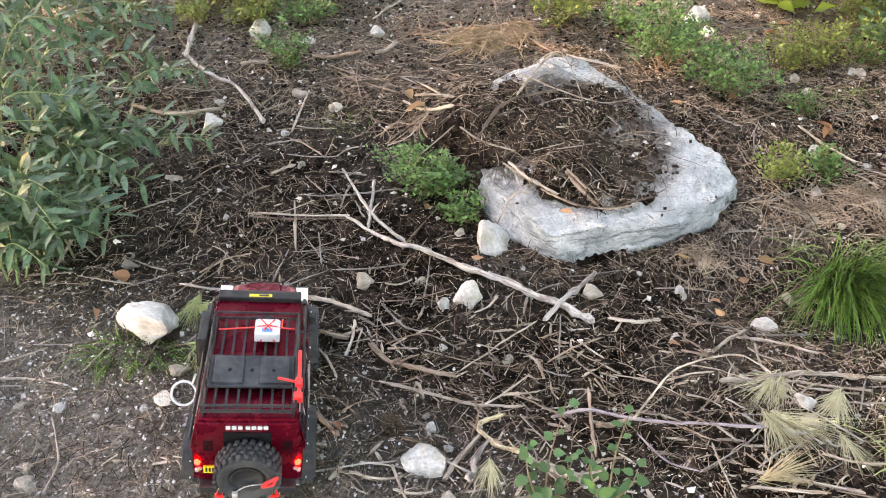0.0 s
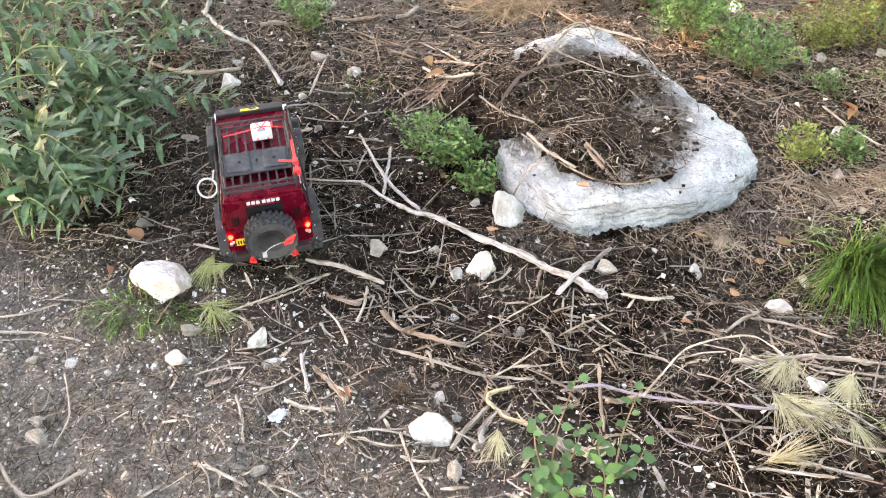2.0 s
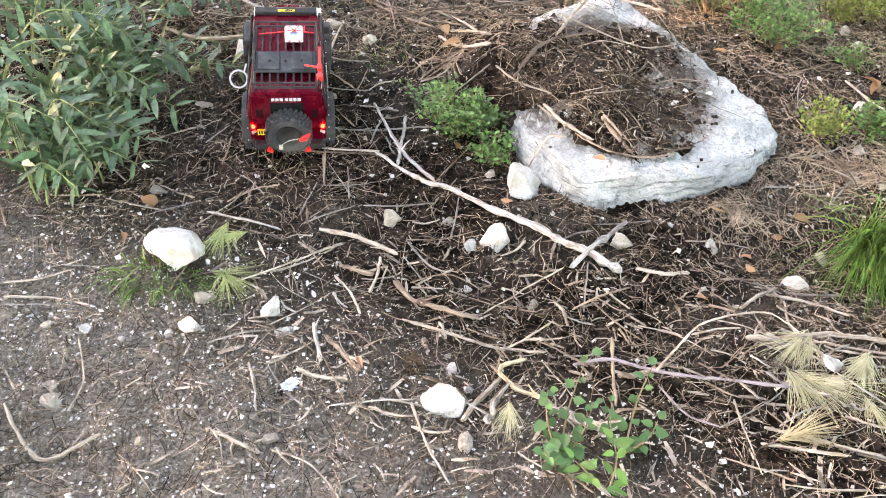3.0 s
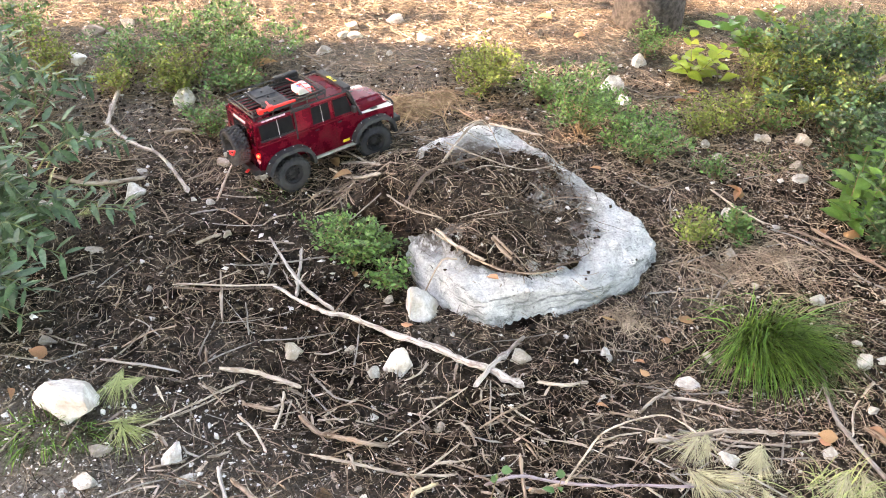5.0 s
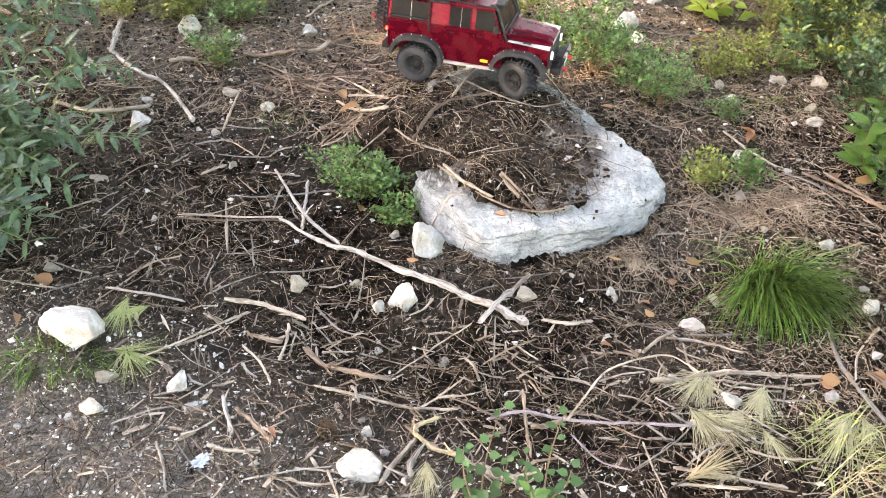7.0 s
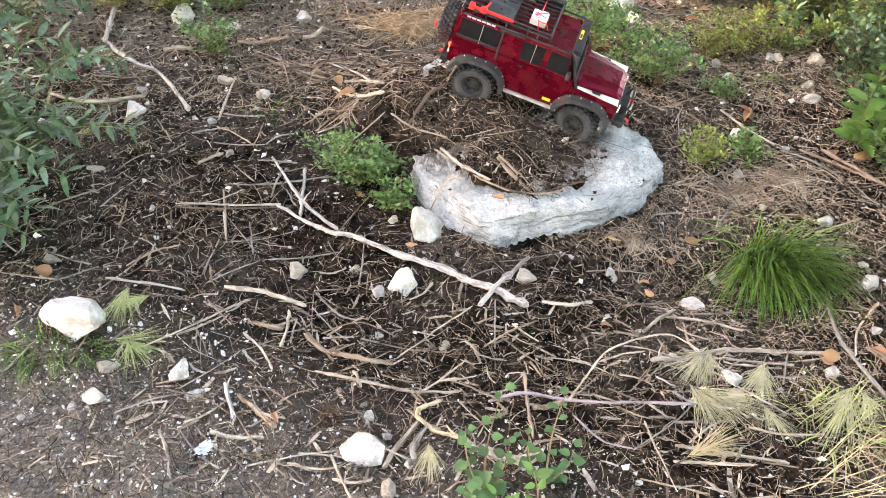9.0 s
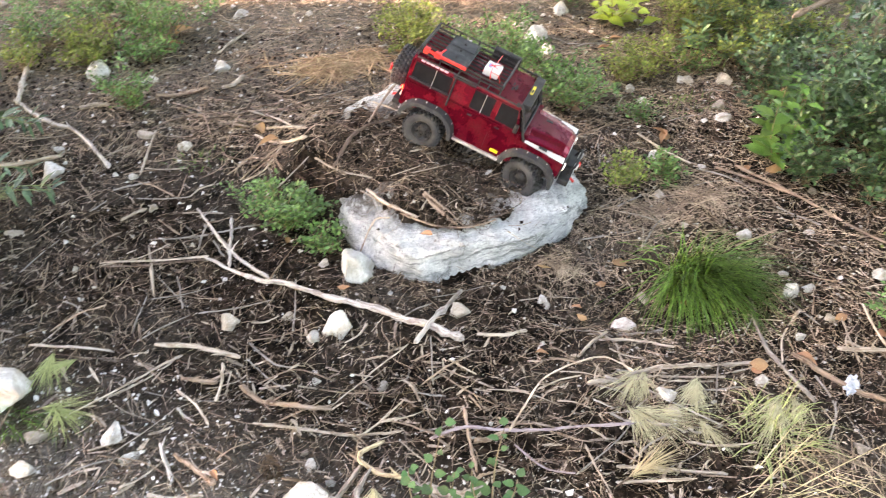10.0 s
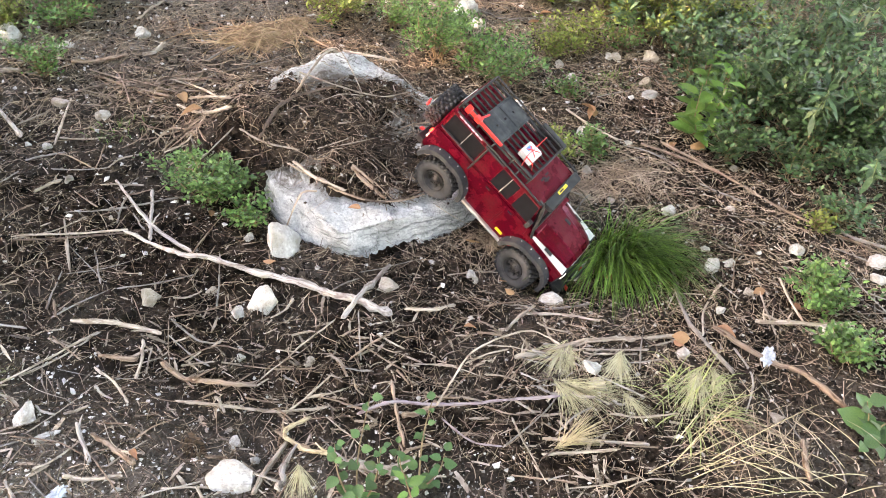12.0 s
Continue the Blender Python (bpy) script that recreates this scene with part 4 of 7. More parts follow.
# ---- trees added unseen, at the sunny side and all round, to shade the place ----
def shade_tree(x, y, tall, crown, leaves, label):
    """A tree: tapered trunk, limbs and a crown of many leaves in clumps with gaps between them."""
    rnd = random.Random(77 + leaves)
    root = new("tree")
    root.location = (x, y, -0.03)
    v, f = tube_shape(smooth_line([(0, 0, -0.1), (0.05, 0.04, tall * 0.4), (-0.03, 0.0, tall * 0.85)], 8), [0.16 - 0.006 * i for i in range(17)], 12, 0.08)
    piece("trunk", mesh_data("trunk", v, f, BARK), root)
    lv, lf = [], []
    for _ in range(9):
        a, z0 = rnd.uniform(0, 6.28), tall * rnd.uniform(0.3, 0.75)
        end = Vector((math.cos(a) * crown[0] * 0.8, math.sin(a) * crown[1] * 0.8, z0 + rnd.uniform(0.2, 0.9)))
        v, f = tube_shape(smooth_line([Vector((0, 0, z0)), end * 0.5 + Vector((0, 0, z0 * 0.5 + 0.1)), end], 5), [0.05 - 0.004 * i for i in range(11)], 7, 0.05)
        piece("limb", mesh_data("limb", v, f, BARK), root)
    clumps = []
    while len(clumps) < leaves // 30:
        p = Vector((rnd.uniform(-1, 1), rnd.uniform(-1, 1), rnd.uniform(-1, 1)))
        if p.length < 1:
            clumps.append(Vector((p.x * crown[0], p.y * crown[1], tall * 0.6 + p.z * crown[2])))
    for _ in range(leaves):
        c = rnd.choice(clumps)
        p = c + Vector((rnd.gauss(0, 0.2), rnd.gauss(0, 0.2), rnd.gauss(0, 0.16)))
        along = Vector((rnd.gauss(0, 1), rnd.gauss(0, 1), rnd.gauss(0, 0.6))).normalized() * rnd.uniform(0.2, 0.32)
        side = along.cross(Vector((rnd.gauss(0, 0.6), rnd.gauss(0, 0.6), 1))).normalized() * 0.07
        s = len(lv)
        lv += [p, p + along * 0.45 + side, p + along, p + along * 0.45 - side]
        lf += [(s, s + 1, s + 2), (s, s + 2, s + 3)]
    tagged(piece("crown", mesh_data("crown", lv, lf, LEAF_BOX), root), kind="stuff")
    return tagged(root, label, "tree", "trees round the clearing")


ring_tree = shade_tree(9.5, 2.0, 8.5, (2.4, 2.4, 4.2), 5200, "unseen leafy tree added to block low sky light round the clearing")
# stretched taller behind the camera, to cut sky light on faces turned there
for turn, far in ((25, 9.5), (50, 10), (76, 9.5), (103, 10), (128, 11.5), (214, 9), (236, 9.5), (258, 8.5), (280, 8.5), (303, 9), (325, 9.5), (343, 9)):
    copy_thing(ring_tree, pose(far * math.cos(radians(turn)), 1.8 + far * math.sin(radians(turn)), -0.03, 0, 0, turn * 3) @ Matrix.Diagonal((1.25, 1.25, 1.7 if turn > 190 else 1.2, 1)))
shade_tree(-7.0, 1.3, 5.4, (1.9, 2.55, 2.6), 13000, "unseen leafy tree added so that its crown shades the clearing")
shade_tree(-9.5, 1.2, 7.2, (2.0, 2.6, 2.6), 9000, "unseen leafy tree added so that its crown shades the clearing")
shade_tree(-7.6, 7.4, 5.4, (1.8, 2.1, 2.4), 6500, "unseen leafy tree added to bound the band of sun")
shade_tree(-11.0, 4.9, 7.0, (1.5, 2.0, 2.2), 560, "unseen thin-crowned tree added to let patches of sun through")
shade_tree(-13.0, 4.9, 13.2, (1.7, 1.7, 1.15), 5500, "unseen tall leafy tree added to shade the right-hand shrubs")


# ---- stones ----
stone(0.136, 1.764, 0.088, 0.135, label="white jagged limestone stone standing beside the boulder")
stone(-0.695, 1.448, 0.150, 0.098, label="large white limestone rock with grass at its foot")
stone(-0.439, 1.289, 0.042, 0.059)
stone(-0.605, 1.222, 0.050, 0.038)
stone(-0.652, 1.203, 0.017, 0.017)
stone(0.061, 1.553, 0.076, 0.083, label="white limestone stone sunk beside the long branch")
stone(0.003, 1.529, 0.030, 0.047)
stone(-0.030, 1.068, 0.103, 0.074, label="white pitted limestone rock on the soil")
stone(0.376, 1.561, 0.050, 0.039, True, label="tan stone lying on the soil")
stone(0.798, 1.499, 0.064, 0.047)
stone(0.895, 1.606, 0.023, 0.040, True, label="tan stone lying on the soil")
stone(1.237, 1.761, 0.052, 0.043)
stone(1.135, 2.193, 0.042, 0.039)
stone(1.256, 1.502, 0.042, 0.048)
stone(1.269, 1.579, 0.026, 0.023)
stone(0.793, 1.210, 0.042, 0.042)
stone(0.792, 1.168, 0.042, 0.029, True, label="tan stone lying on the soil")
stone(1.026, 1.219, 0.038, 0.033)
stone(-0.686, 2.938, 0.075, 0.079)
stone(-0.251, 2.932, 0.050, 0.054)
stone(-0.744, 2.343, 0.060, 0.070)
stone(-0.980, 2.705, 0.062, 0.043)
stone(-1.296, 2.970, 0.037, 0.033)
stone(-0.746, 2.482, 0.036, 0.026)
stone(-0.557, 2.315, 0.024, 0.021)
stone(-0.502, 2.301, 0.028, 0.024)
stone(-0.488, 2.518, 0.063, 0.033, True, label="tan stone lying on the soil")
stone(-0.350, 2.430, 0.033, 0.033)
stone(0.259, 2.634, 0.035, 0.027)
stone(-0.197, 1.604, 0.045, 0.050, True, label="tan stone lying on the soil")
stone(-0.056, 1.618, 0.031, 0.025, True, label="tan stone lying on the soil")
stone(-0.794, 2.057, 0.058, 0.032, True, label="tan stone lying on the soil")
stone(-0.426, 2.116, 0.026, 0.026, True, label="tan stone lying on the soil")
stone(-0.606, 1.873, 0.018, 0.018)
stone(0.608, 1.615, 0.023, 0.031)
stone(0.619, 1.596, 0.020, 0.020)
stone(1.265, 2.108, 0.028, 0.024)
stone(1.546, 2.582, 0.059, 0.056, True, label="tan stone lying on the soil")
stone(1.455, 2.426, 0.045, 0.045, True, label="tan stone lying on the soil")
stone(1.435, 2.349, 0.056, 0.033)
stone(1.208, 2.514, 0.035, 0.027)
stone(1.412, 2.609, 0.044, 0.032, True, label="tan stone lying on the soil")
stone(1.195, 2.603, 0.032, 0.040)
stone(1.108, 3.212, 0.065, 0.074)
stone(0.003, 1.389, 0.021, 0.018)
stone(0.153, 1.351, 0.028, 0.026, True, label="tan stone lying on the soil")
stone(-0.020, 1.152, 0.026, 0.024)
stone(-0.032, 1.186, 0.017, 0.017, True, label="tan stone lying on the soil")
stone(0.016, 1.102, 0.021, 0.023)
stone(-0.596, 1.307, 0.049, 0.030, True, label="tan stone lying on the soil")
stone(-0.399, 1.234, 0.048, 0.031)
stone(-0.496, 2.883, 0.057, 0.033)
stone(0.555, 1.424, 0.019, 0.032)
stone(0.934, 2.996, 0.109, 0.087)
stone(0.966, 2.890, 0.055, 0.055)
stone(0.913, 3.108, 0.067, 0.045, True, label="tan stone lying on the soil")
stone(-0.839, 1.722, 0.037, 0.023, True, label="tan stone lying on the soil")
stone(-0.819, 1.679, 0.042, 0.023, True, label="tan stone lying on the soil")
stone(1.094, 1.833, 0.022, 0.022, True, label="tan stone lying on the soil")
stone(0.046, 1.796, 0.027, 0.027)
stone(-0.309, 1.937, 0.019, 0.016, True, label="tan stone lying on the soil")
stone(-0.752, 1.188, 0.016, 0.014)
stone(-1.161, 3.291, 0.073, 0.082)
stone(-0.184, 3.380, 0.062, 0.057)
stone(-0.070, 3.599, 0.060, 0.040)
stone(-0.057, 3.497, 0.068, 0.044)
stone(-0.110, 3.513, 0.049, 0.034)
stone(0.116, 3.688, 0.087, 0.061)
stone(0.244, 3.475, 0.073, 0.054)
stone(-0.538, 3.257, 0.046, 0.032)
stone(-1.168, 3.586, 0.097, 0.054, True, label="tan stone lying on the soil")
stone(-1.043, 3.652, 0.074, 0.049, True, label="tan stone lying on the soil")
stone(0.084, 3.332, 0.033, 0.028)
stone(-0.357, 2.436, 0.044, 0.029, True, label="tan stone lying on the soil")
stone(1.430, 1.739, 0.040, 0.020)
stone(1.524, 1.523, 0.059, 0.044)
stone(1.305, 1.509, 0.033, 0.036)
stone(1.273, 1.580, 0.022, 0.022)
stone(1.190, 1.343, 0.028, 0.020)
stone(1.436, 1.232, 0.056, 0.062)
stone(1.722, 1.439, 0.062, 0.046)
stone(1.687, 1.376, 0.045, 0.036)
stone(1.153, 1.004, 0.020, 0.035, True, label="tan stone lying on the soil")
stone(1.306, 1.401, 0.029, 0.035, True, label="tan stone lying on the soil")
stone(1.396, 2.617, 0.037, 0.029)
stone(1.549, 1.933, 0.025, 0.025, True, label="tan stone lying on the soil")
stone(1.071, 1.982, 0.038, 0.048, True, label="tan stone lying on the soil")
stone(-0.845, 1.214, 0.029, 0.029)
stone(-0.844, 1.022, 0.054, 0.039, True, label="tan stone lying on the soil")
stone(-0.863, 1.058, 0.041, 0.023, True, label="tan stone lying on the soil")
stone(-0.930, 1.214, 0.027, 0.020, True, label="tan stone lying on the soil")
stone(-0.023, 1.153, 0.019, 0.026)
stone(0.015, 0.965, 0.029, 0.044, True, label="tan stone lying on the soil")
stone(-0.653, 1.210, 0.017, 0.020)
stone(-0.629, 0.928, 0.022, 0.024, True, label="tan stone lying on the soil")
stone(-0.373, 0.956, 0.033, 0.022, True, label="tan stone lying on the soil")

# ---- sticks and branches ----
stick([(-0.268, 1.855), (-0.161, 1.774), (-0.087, 1.719), (0.033, 1.652), (0.144, 1.594), (0.256, 1.527), (0.367, 1.464)], 0.0069, 0.0157, WOOD_SILVER, label="silvery weathered branch lying on the soil")
stick([(-0.299, 2.078), (-0.249, 1.974), (-0.189, 1.860), (-0.100, 1.753)], 0.0058, 0.0081, WOOD_SILVER, label="silvery weathered branch lying on the soil")
stick([(-0.199, 2.029), (-0.200, 1.922), (-0.204, 1.816)], 0.0065, 0.0083, WOOD_SILVER, label="silvery weathered branch lying on the soil")
stick([(0.394, 1.650), (0.319, 1.554), (0.243, 1.450)], 0.0103, 0.0101, WOOD_SILVER, label="silvery weathered branch lying on the soil")
stick([(-0.422, 1.931), (-0.390, 1.733)], 0.0054, 0.0051, WOOD_PALE, label="pale weathered stick lying on the soil")
stick([(-0.536, 1.861), (-0.414, 1.856), (-0.263, 1.867)], 0.0038, 0.0038, TWIG_DARK, label="thin dark twig lying on the ground")
stick([(-0.538, 1.873), (-0.450, 1.891), (-0.363, 1.936)], 0.0030, 0.0031, WOOD_PALE, label="pale weathered stick lying on the soil")
stick([(-0.418, 1.636), (-0.403, 1.565)], 0.0056, 0.0048, WOOD_BROWN, label="brown broken piece of branch on the soil")
stick([(-0.666, 1.596), (-0.562, 1.556), (-0.466, 1.545)], 0.0055, 0.0041, WOOD_GREY, label="grey weathered branch lying on the soil")
stick([(-0.372, 1.555), (-0.260, 1.530), (-0.174, 1.486)], 0.0096, 0.0081, WOOD_PALE, label="pale weathered stick lying on the soil")
stick([(-0.168, 1.391), (-0.113, 1.337), (-0.035, 1.299), (0.031, 1.295)], 0.0097, 0.0082, WOOD_BROWN, label="brown broken piece of branch on the soil")
stick([(-0.128, 1.391), (-0.063, 1.379), (0.003, 1.363)], 0.0039, 0.0032, WOOD_PALE, label="pale weathered stick lying on the soil")
stick([(-0.313, 1.521), (-0.386, 1.469), (-0.454, 1.407), (-0.535, 1.364)], 0.0047, 0.0032, WOOD_PALE, label="pale weathered stick lying on the soil")
stick([(-0.421, 1.442), (-0.419, 1.389), (-0.403, 1.346)], 0.0026, 0.0019, WOOD_PALE, label="pale weathered stick lying on the soil")
stick([(-0.141, 1.285), (-0.034, 1.243), (0.090, 1.210), (0.182, 1.201)], 0.0056, 0.0049, WOOD_PALE, label="pale weathered stick lying on the soil")
stick([(0.084, 1.206), (0.128, 1.233), (0.197, 1.288)], 0.0049, 0.0032, WOOD_PALE, label="pale weathered stick lying on the soil")
stick([(0.228, 1.460), (0.122, 1.383), (0.042, 1.315)], 0.0034, 0.0025, WOOD_PALE, label="pale weathered stick lying on the soil")
stick([(-0.302, 1.432), (-0.222, 1.413)], 0.0072, 0.0078, WOOD_BROWN, label="brown broken piece of branch on the soil")
stick([(-0.214, 1.477), (-0.211, 1.413), (-0.222, 1.352)], 0.0060, 0.0057, WOOD_PALE, label="pale weathered stick lying on the soil")
stick([(-0.313, 1.414), (-0.260, 1.344), (-0.235, 1.286)], 0.0052, 0.0043, WOOD_PALE, label="pale weathered stick lying on the soil")
stick([(-0.336, 1.256), (-0.320, 1.202), (-0.301, 1.150)], 0.0067, 0.0070, WOOD_GREY, label="grey weathered branch lying on the soil")
stick([(-0.300, 1.217), (-0.259, 1.171), (-0.216, 1.123)], 0.0084, 0.0099, WOOD_BROWN, label="brown broken piece of branch on the soil")
stick([(-0.350, 1.116), (-0.298, 1.111), (-0.239, 1.100)], 0.0069, 0.0063, WOOD_PALE, label="pale weathered stick lying on the soil")
stick([(0.138, 1.187), (0.082, 1.150), (0.111, 1.107), (0.171, 1.082)], 0.0066, 0.0075, WOOD_YELLOW, label="yellowish peeled piece of wood on the soil")
stick([(0.082, 1.129), (0.039, 1.074), (0.007, 1.021)], 0.0082, 0.0090, WOOD_PALE, label="pale weathered stick lying on the soil")
stick([(0.074, 1.080), (0.067, 1.046), (0.059, 1.013)], 0.0104, 0.0112, WOOD_GREY, label="grey weathered branch lying on the soil")
stick([(0.213, 1.056), (0.251, 1.029), (0.294, 1.001)], 0.0138, 0.0157, WOOD_GREY, label="grey weathered branch lying on the soil")
stick([(0.326, 1.254), (0.322, 1.153), (0.316, 1.068)], 0.0056, 0.0058, WOOD_BROWN, label="brown broken piece of branch on the soil")
stick([(0.330, 1.143), (0.369, 1.155), (0.414, 1.170)], 0.0108, 0.0097, WOOD_BROWN, label="brown broken piece of branch on the soil")
stick([(0.231, 1.144), (0.305, 1.161), (0.401, 1.152), (0.520, 1.135), (0.678, 1.127)], 0.0054, 0.0049, TWIG_MAUVE, lift=0.030, label="long mauve-grey twig lying over the soil")
stick([(0.402, 1.136), (0.456, 1.203), (0.521, 1.275), (0.620, 1.309), (0.681, 1.313), (0.726, 1.264)], 0.0042, 0.0026, WOOD_PALE, lift=0.050, label="pale weathered stick lying on the soil")
stick([(0.410, 1.122), (0.457, 1.051), (0.514, 1.016)], 0.0036, 0.0029, TWIG_MAUVE, lift=0.020, label="long mauve-grey twig lying over the soil")
stick([(0.521, 1.029), (0.645, 1.118), (0.714, 1.184)], 0.0029, 0.0025, WOOD_GREY, label="grey weathered branch lying on the soil")
stick([(0.622, 1.275), (0.719, 1.291), (0.829, 1.298), (0.919, 1.287), (1.054, 1.285)], 0.0096, 0.0078, WOOD_PALE, label="pale weathered stick lying on the soil")
stick([(0.759, 1.290), (0.857, 1.263), (0.950, 1.244)], 0.0058, 0.0045, WOOD_PALE, label="pale weathered stick lying on the soil")
stick([(0.741, 1.470), (0.689, 1.425), (0.634, 1.374)], 0.0061, 0.0059, WOOD_PALE, label="pale weathered stick lying on the soil")
stick([(0.707, 1.436), (0.801, 1.423), (0.884, 1.380)], 0.0061, 0.0053, WOOD_PALE, label="pale weathered stick lying on the soil")
stick([(1.151, 1.531), (1.114, 1.411), (1.094, 1.284), (1.111, 1.128)], 0.0085, 0.0073, WOOD_GREY, label="grey weathered branch lying on the soil")
stick([(1.236, 1.427), (1.153, 1.354), (1.107, 1.267)], 0.0048, 0.0039, WOOD_PALE, label="pale weathered stick lying on the soil")
stick([(-1.031, 2.449), (-0.897, 2.404), (-0.725, 2.423)], 0.0099, 0.0108, WOOD_PALE, label="pale weathered stick lying on the soil")
stick([(-1.186, 2.388), (-1.063, 2.322), (-0.947, 2.269)], 0.0105, 0.0128, WOOD_GREY, label="grey weathered branch lying on the soil")
stick([(-0.940, 3.031), (-0.924, 2.868), (-0.917, 2.751)], 0.0148, 0.0127, WOOD_GREY, label="grey weathered branch lying on the soil")
stick([(-0.943, 2.789), (-0.806, 2.644), (-0.697, 2.558), (-0.579, 2.346)], 0.0099, 0.0106, WOOD_GREY, label="grey weathered branch lying on the soil")
stick([(-0.469, 2.746), (-0.382, 2.760), (-0.294, 2.770)], 0.0109, 0.0110, WOOD_BROWN, label="brown broken piece of branch on the soil")
stick([(-0.245, 2.779), (-0.207, 2.804), (-0.173, 2.845)], 0.0110, 0.0123, WOOD_PALE, label="pale weathered stick lying on the soil")
stick([(-0.711, 2.690), (-0.665, 2.695), (-0.613, 2.696)], 0.0107, 0.0107, WOOD_PALE, label="pale weathered stick lying on the soil")
stick([(-0.453, 2.536), (-0.470, 2.412), (-0.485, 2.301)], 0.0056, 0.0052, WOOD_PALE, label="pale weathered stick lying on the soil")
stick([(-0.391, 2.655), (-0.271, 2.585), (-0.152, 2.484)], 0.0068, 0.0074, WOOD_BROWN, label="brown broken piece of branch on the soil")
stick([(-0.179, 2.640), (-0.079, 2.533), (0.001, 2.380)], 0.0058, 0.0057, WOOD_PALE, label="pale weathered stick lying on the soil")
stick([(-0.508, 2.063), (-0.476, 2.085), (-0.442, 2.110)], 0.0073, 0.0066, WOOD_PALE, label="pale weathered stick lying on the soil")
stick([(-0.272, 3.031), (-0.203, 3.133), (-0.133, 3.241)], 0.0064, 0.0057, WOOD_PALE, label="pale weathered stick lying on the soil")
stick([(0.215, 2.198), (0.356, 2.496), (0.446, 2.532)], 0.0065, 0.0067, WOOD_PALE, label="pale weathered stick lying on the soil")
stick([(0.273, 2.688), (0.360, 2.548), (0.433, 2.173)], 0.0050, 0.0046, WOOD_PALE, label="pale weathered stick lying on the soil")
stick([(0.394, 2.497), (0.476, 2.464), (0.561, 2.432)], 0.0066, 0.0056, WOOD_PALE, label="pale weathered stick lying on the soil")
stick([(0.327, 1.877), (0.366, 1.832), (0.404, 1.781)], 0.0075, 0.0063, WOOD_BROWN, label="brown broken piece of branch on the soil")
stick([(0.180, 1.953), (0.243, 1.856), (0.305, 1.809)], 0.0075, 0.0056, WOOD_PALE, label="pale weathered stick lying on the soil")
stick([(0.276, 1.823), (0.389, 1.771), (0.577, 1.841)], 0.0047, 0.0039, TWIG_DARK, label="thin dark twig lying on the ground")
stick([(1.111, 2.295), (1.183, 2.172), (1.226, 2.114)], 0.0054, 0.0052, WOOD_PALE, label="pale weathered stick lying on the soil")
stick([(1.296, 2.085), (1.403, 2.001), (1.479, 1.914)], 0.0068, 0.0057, WOOD_BROWN, label="brown broken piece of branch on the soil")
stick([(0.048, 2.104), (0.111, 2.037), (0.204, 1.985)], 0.0044, 0.0034, WOOD_PALE, label="pale weathered stick lying on the soil")
stick([(0.162, 2.123), (0.263, 2.165), (0.341, 2.112)], 0.0045, 0.0036, TWIG_DARK, label="thin dark twig lying on the ground")
stick([(-0.054, 2.286), (-0.105, 2.233), (-0.173, 2.202)], 0.0045, 0.0034, WOOD_PALE, label="pale weathered stick lying on the soil")
stick([(0.231, 1.820), (0.186, 1.818), (0.139, 1.812)], 0.0046, 0.0038, WOOD_PALE, label="pale weathered stick lying on the soil")
stick([(0.404, 1.477), (0.458, 1.463), (0.534, 1.488)], 0.0068, 0.0062, WOOD_PALE, label="pale weathered stick lying on the soil")
stick([(-0.095, 2.455), (-0.039, 2.419), (0.033, 2.320)], 0.0075, 0.0076, WOOD_PALE, label="pale weathered stick lying on the soil")
stick([(-0.131, 2.436), (-0.055, 2.325), (0.032, 2.186)], 0.0074, 0.0091, WOOD_PALE, label="pale weathered stick lying on the soil")
stick([(-0.323, 2.154), (-0.292, 2.183), (-0.260, 2.211)], 0.0042, 0.0034, WOOD_PALE, label="pale weathered stick lying on the soil")
stick([(-0.693, 1.960), (-0.573, 1.897), (-0.538, 1.790)], 0.0039, 0.0030, TWIG_DARK, label="thin dark twig lying on the ground")
stick([(-0.150, 1.534), (-0.092, 1.457), (-0.038, 1.429)], 0.0041, 0.0033, WOOD_GREY, label="grey weathered branch lying on the soil")
stick([(-0.085, 1.284), (-0.022, 1.299), (0.029, 1.349)], 0.0037, 0.0026, WOOD_BROWN, label="brown broken piece of branch on the soil")
stick([(-0.029, 1.035), (-0.098, 1.056), (-0.167, 1.064)], 0.0034, 0.0034, WOOD_PALE, label="pale weathered stick lying on the soil")
stick([(-0.187, 1.038), (-0.119, 1.024), (-0.052, 1.038)], 0.0045, 0.0039, WOOD_PALE, label="pale weathered stick lying on the soil")
stick([(1.134, 1.280), (1.220, 1.176), (1.288, 1.085), (1.334, 0.966)], 0.0097, 0.0101, WOOD_BROWN, label="brown broken piece of branch on the soil")
stick([(1.255, 1.280), (1.394, 1.256), (1.525, 1.242)], 0.0084, 0.0071, WOOD_PALE, label="pale weathered stick lying on the soil")
stick([(1.295, 1.308), (1.353, 1.269)], 0.0057, 0.0042, WOOD_PALE, label="pale weathered stick lying on the soil")
stick([(1.363, 2.082), (1.489, 1.895), (1.601, 1.682), (1.772, 1.468)], 0.0072, 0.0055, WOOD_BROWN, label="brown broken piece of branch on the soil")
stick([(0.611, 1.037), (0.719, 1.015), (0.839, 0.987)], 0.0060, 0.0066, WOOD_PALE, label="pale weathered stick lying on the soil")
stick([(0.601, 1.007), (0.672, 0.992), (0.756, 0.977)], 0.0053, 0.0053, WOOD_PALE, label="pale weathered stick lying on the soil")
stick([(1.180, 0.934), (1.158, 0.886), (1.136, 0.841)], 0.0092, 0.0094, WOOD_BROWN, label="brown broken piece of branch on the soil")
stick([(1.414, 1.428), (1.390, 1.345), (1.383, 1.264)], 0.0060, 0.0042, WOOD_PALE, label="pale weathered stick lying on the soil")
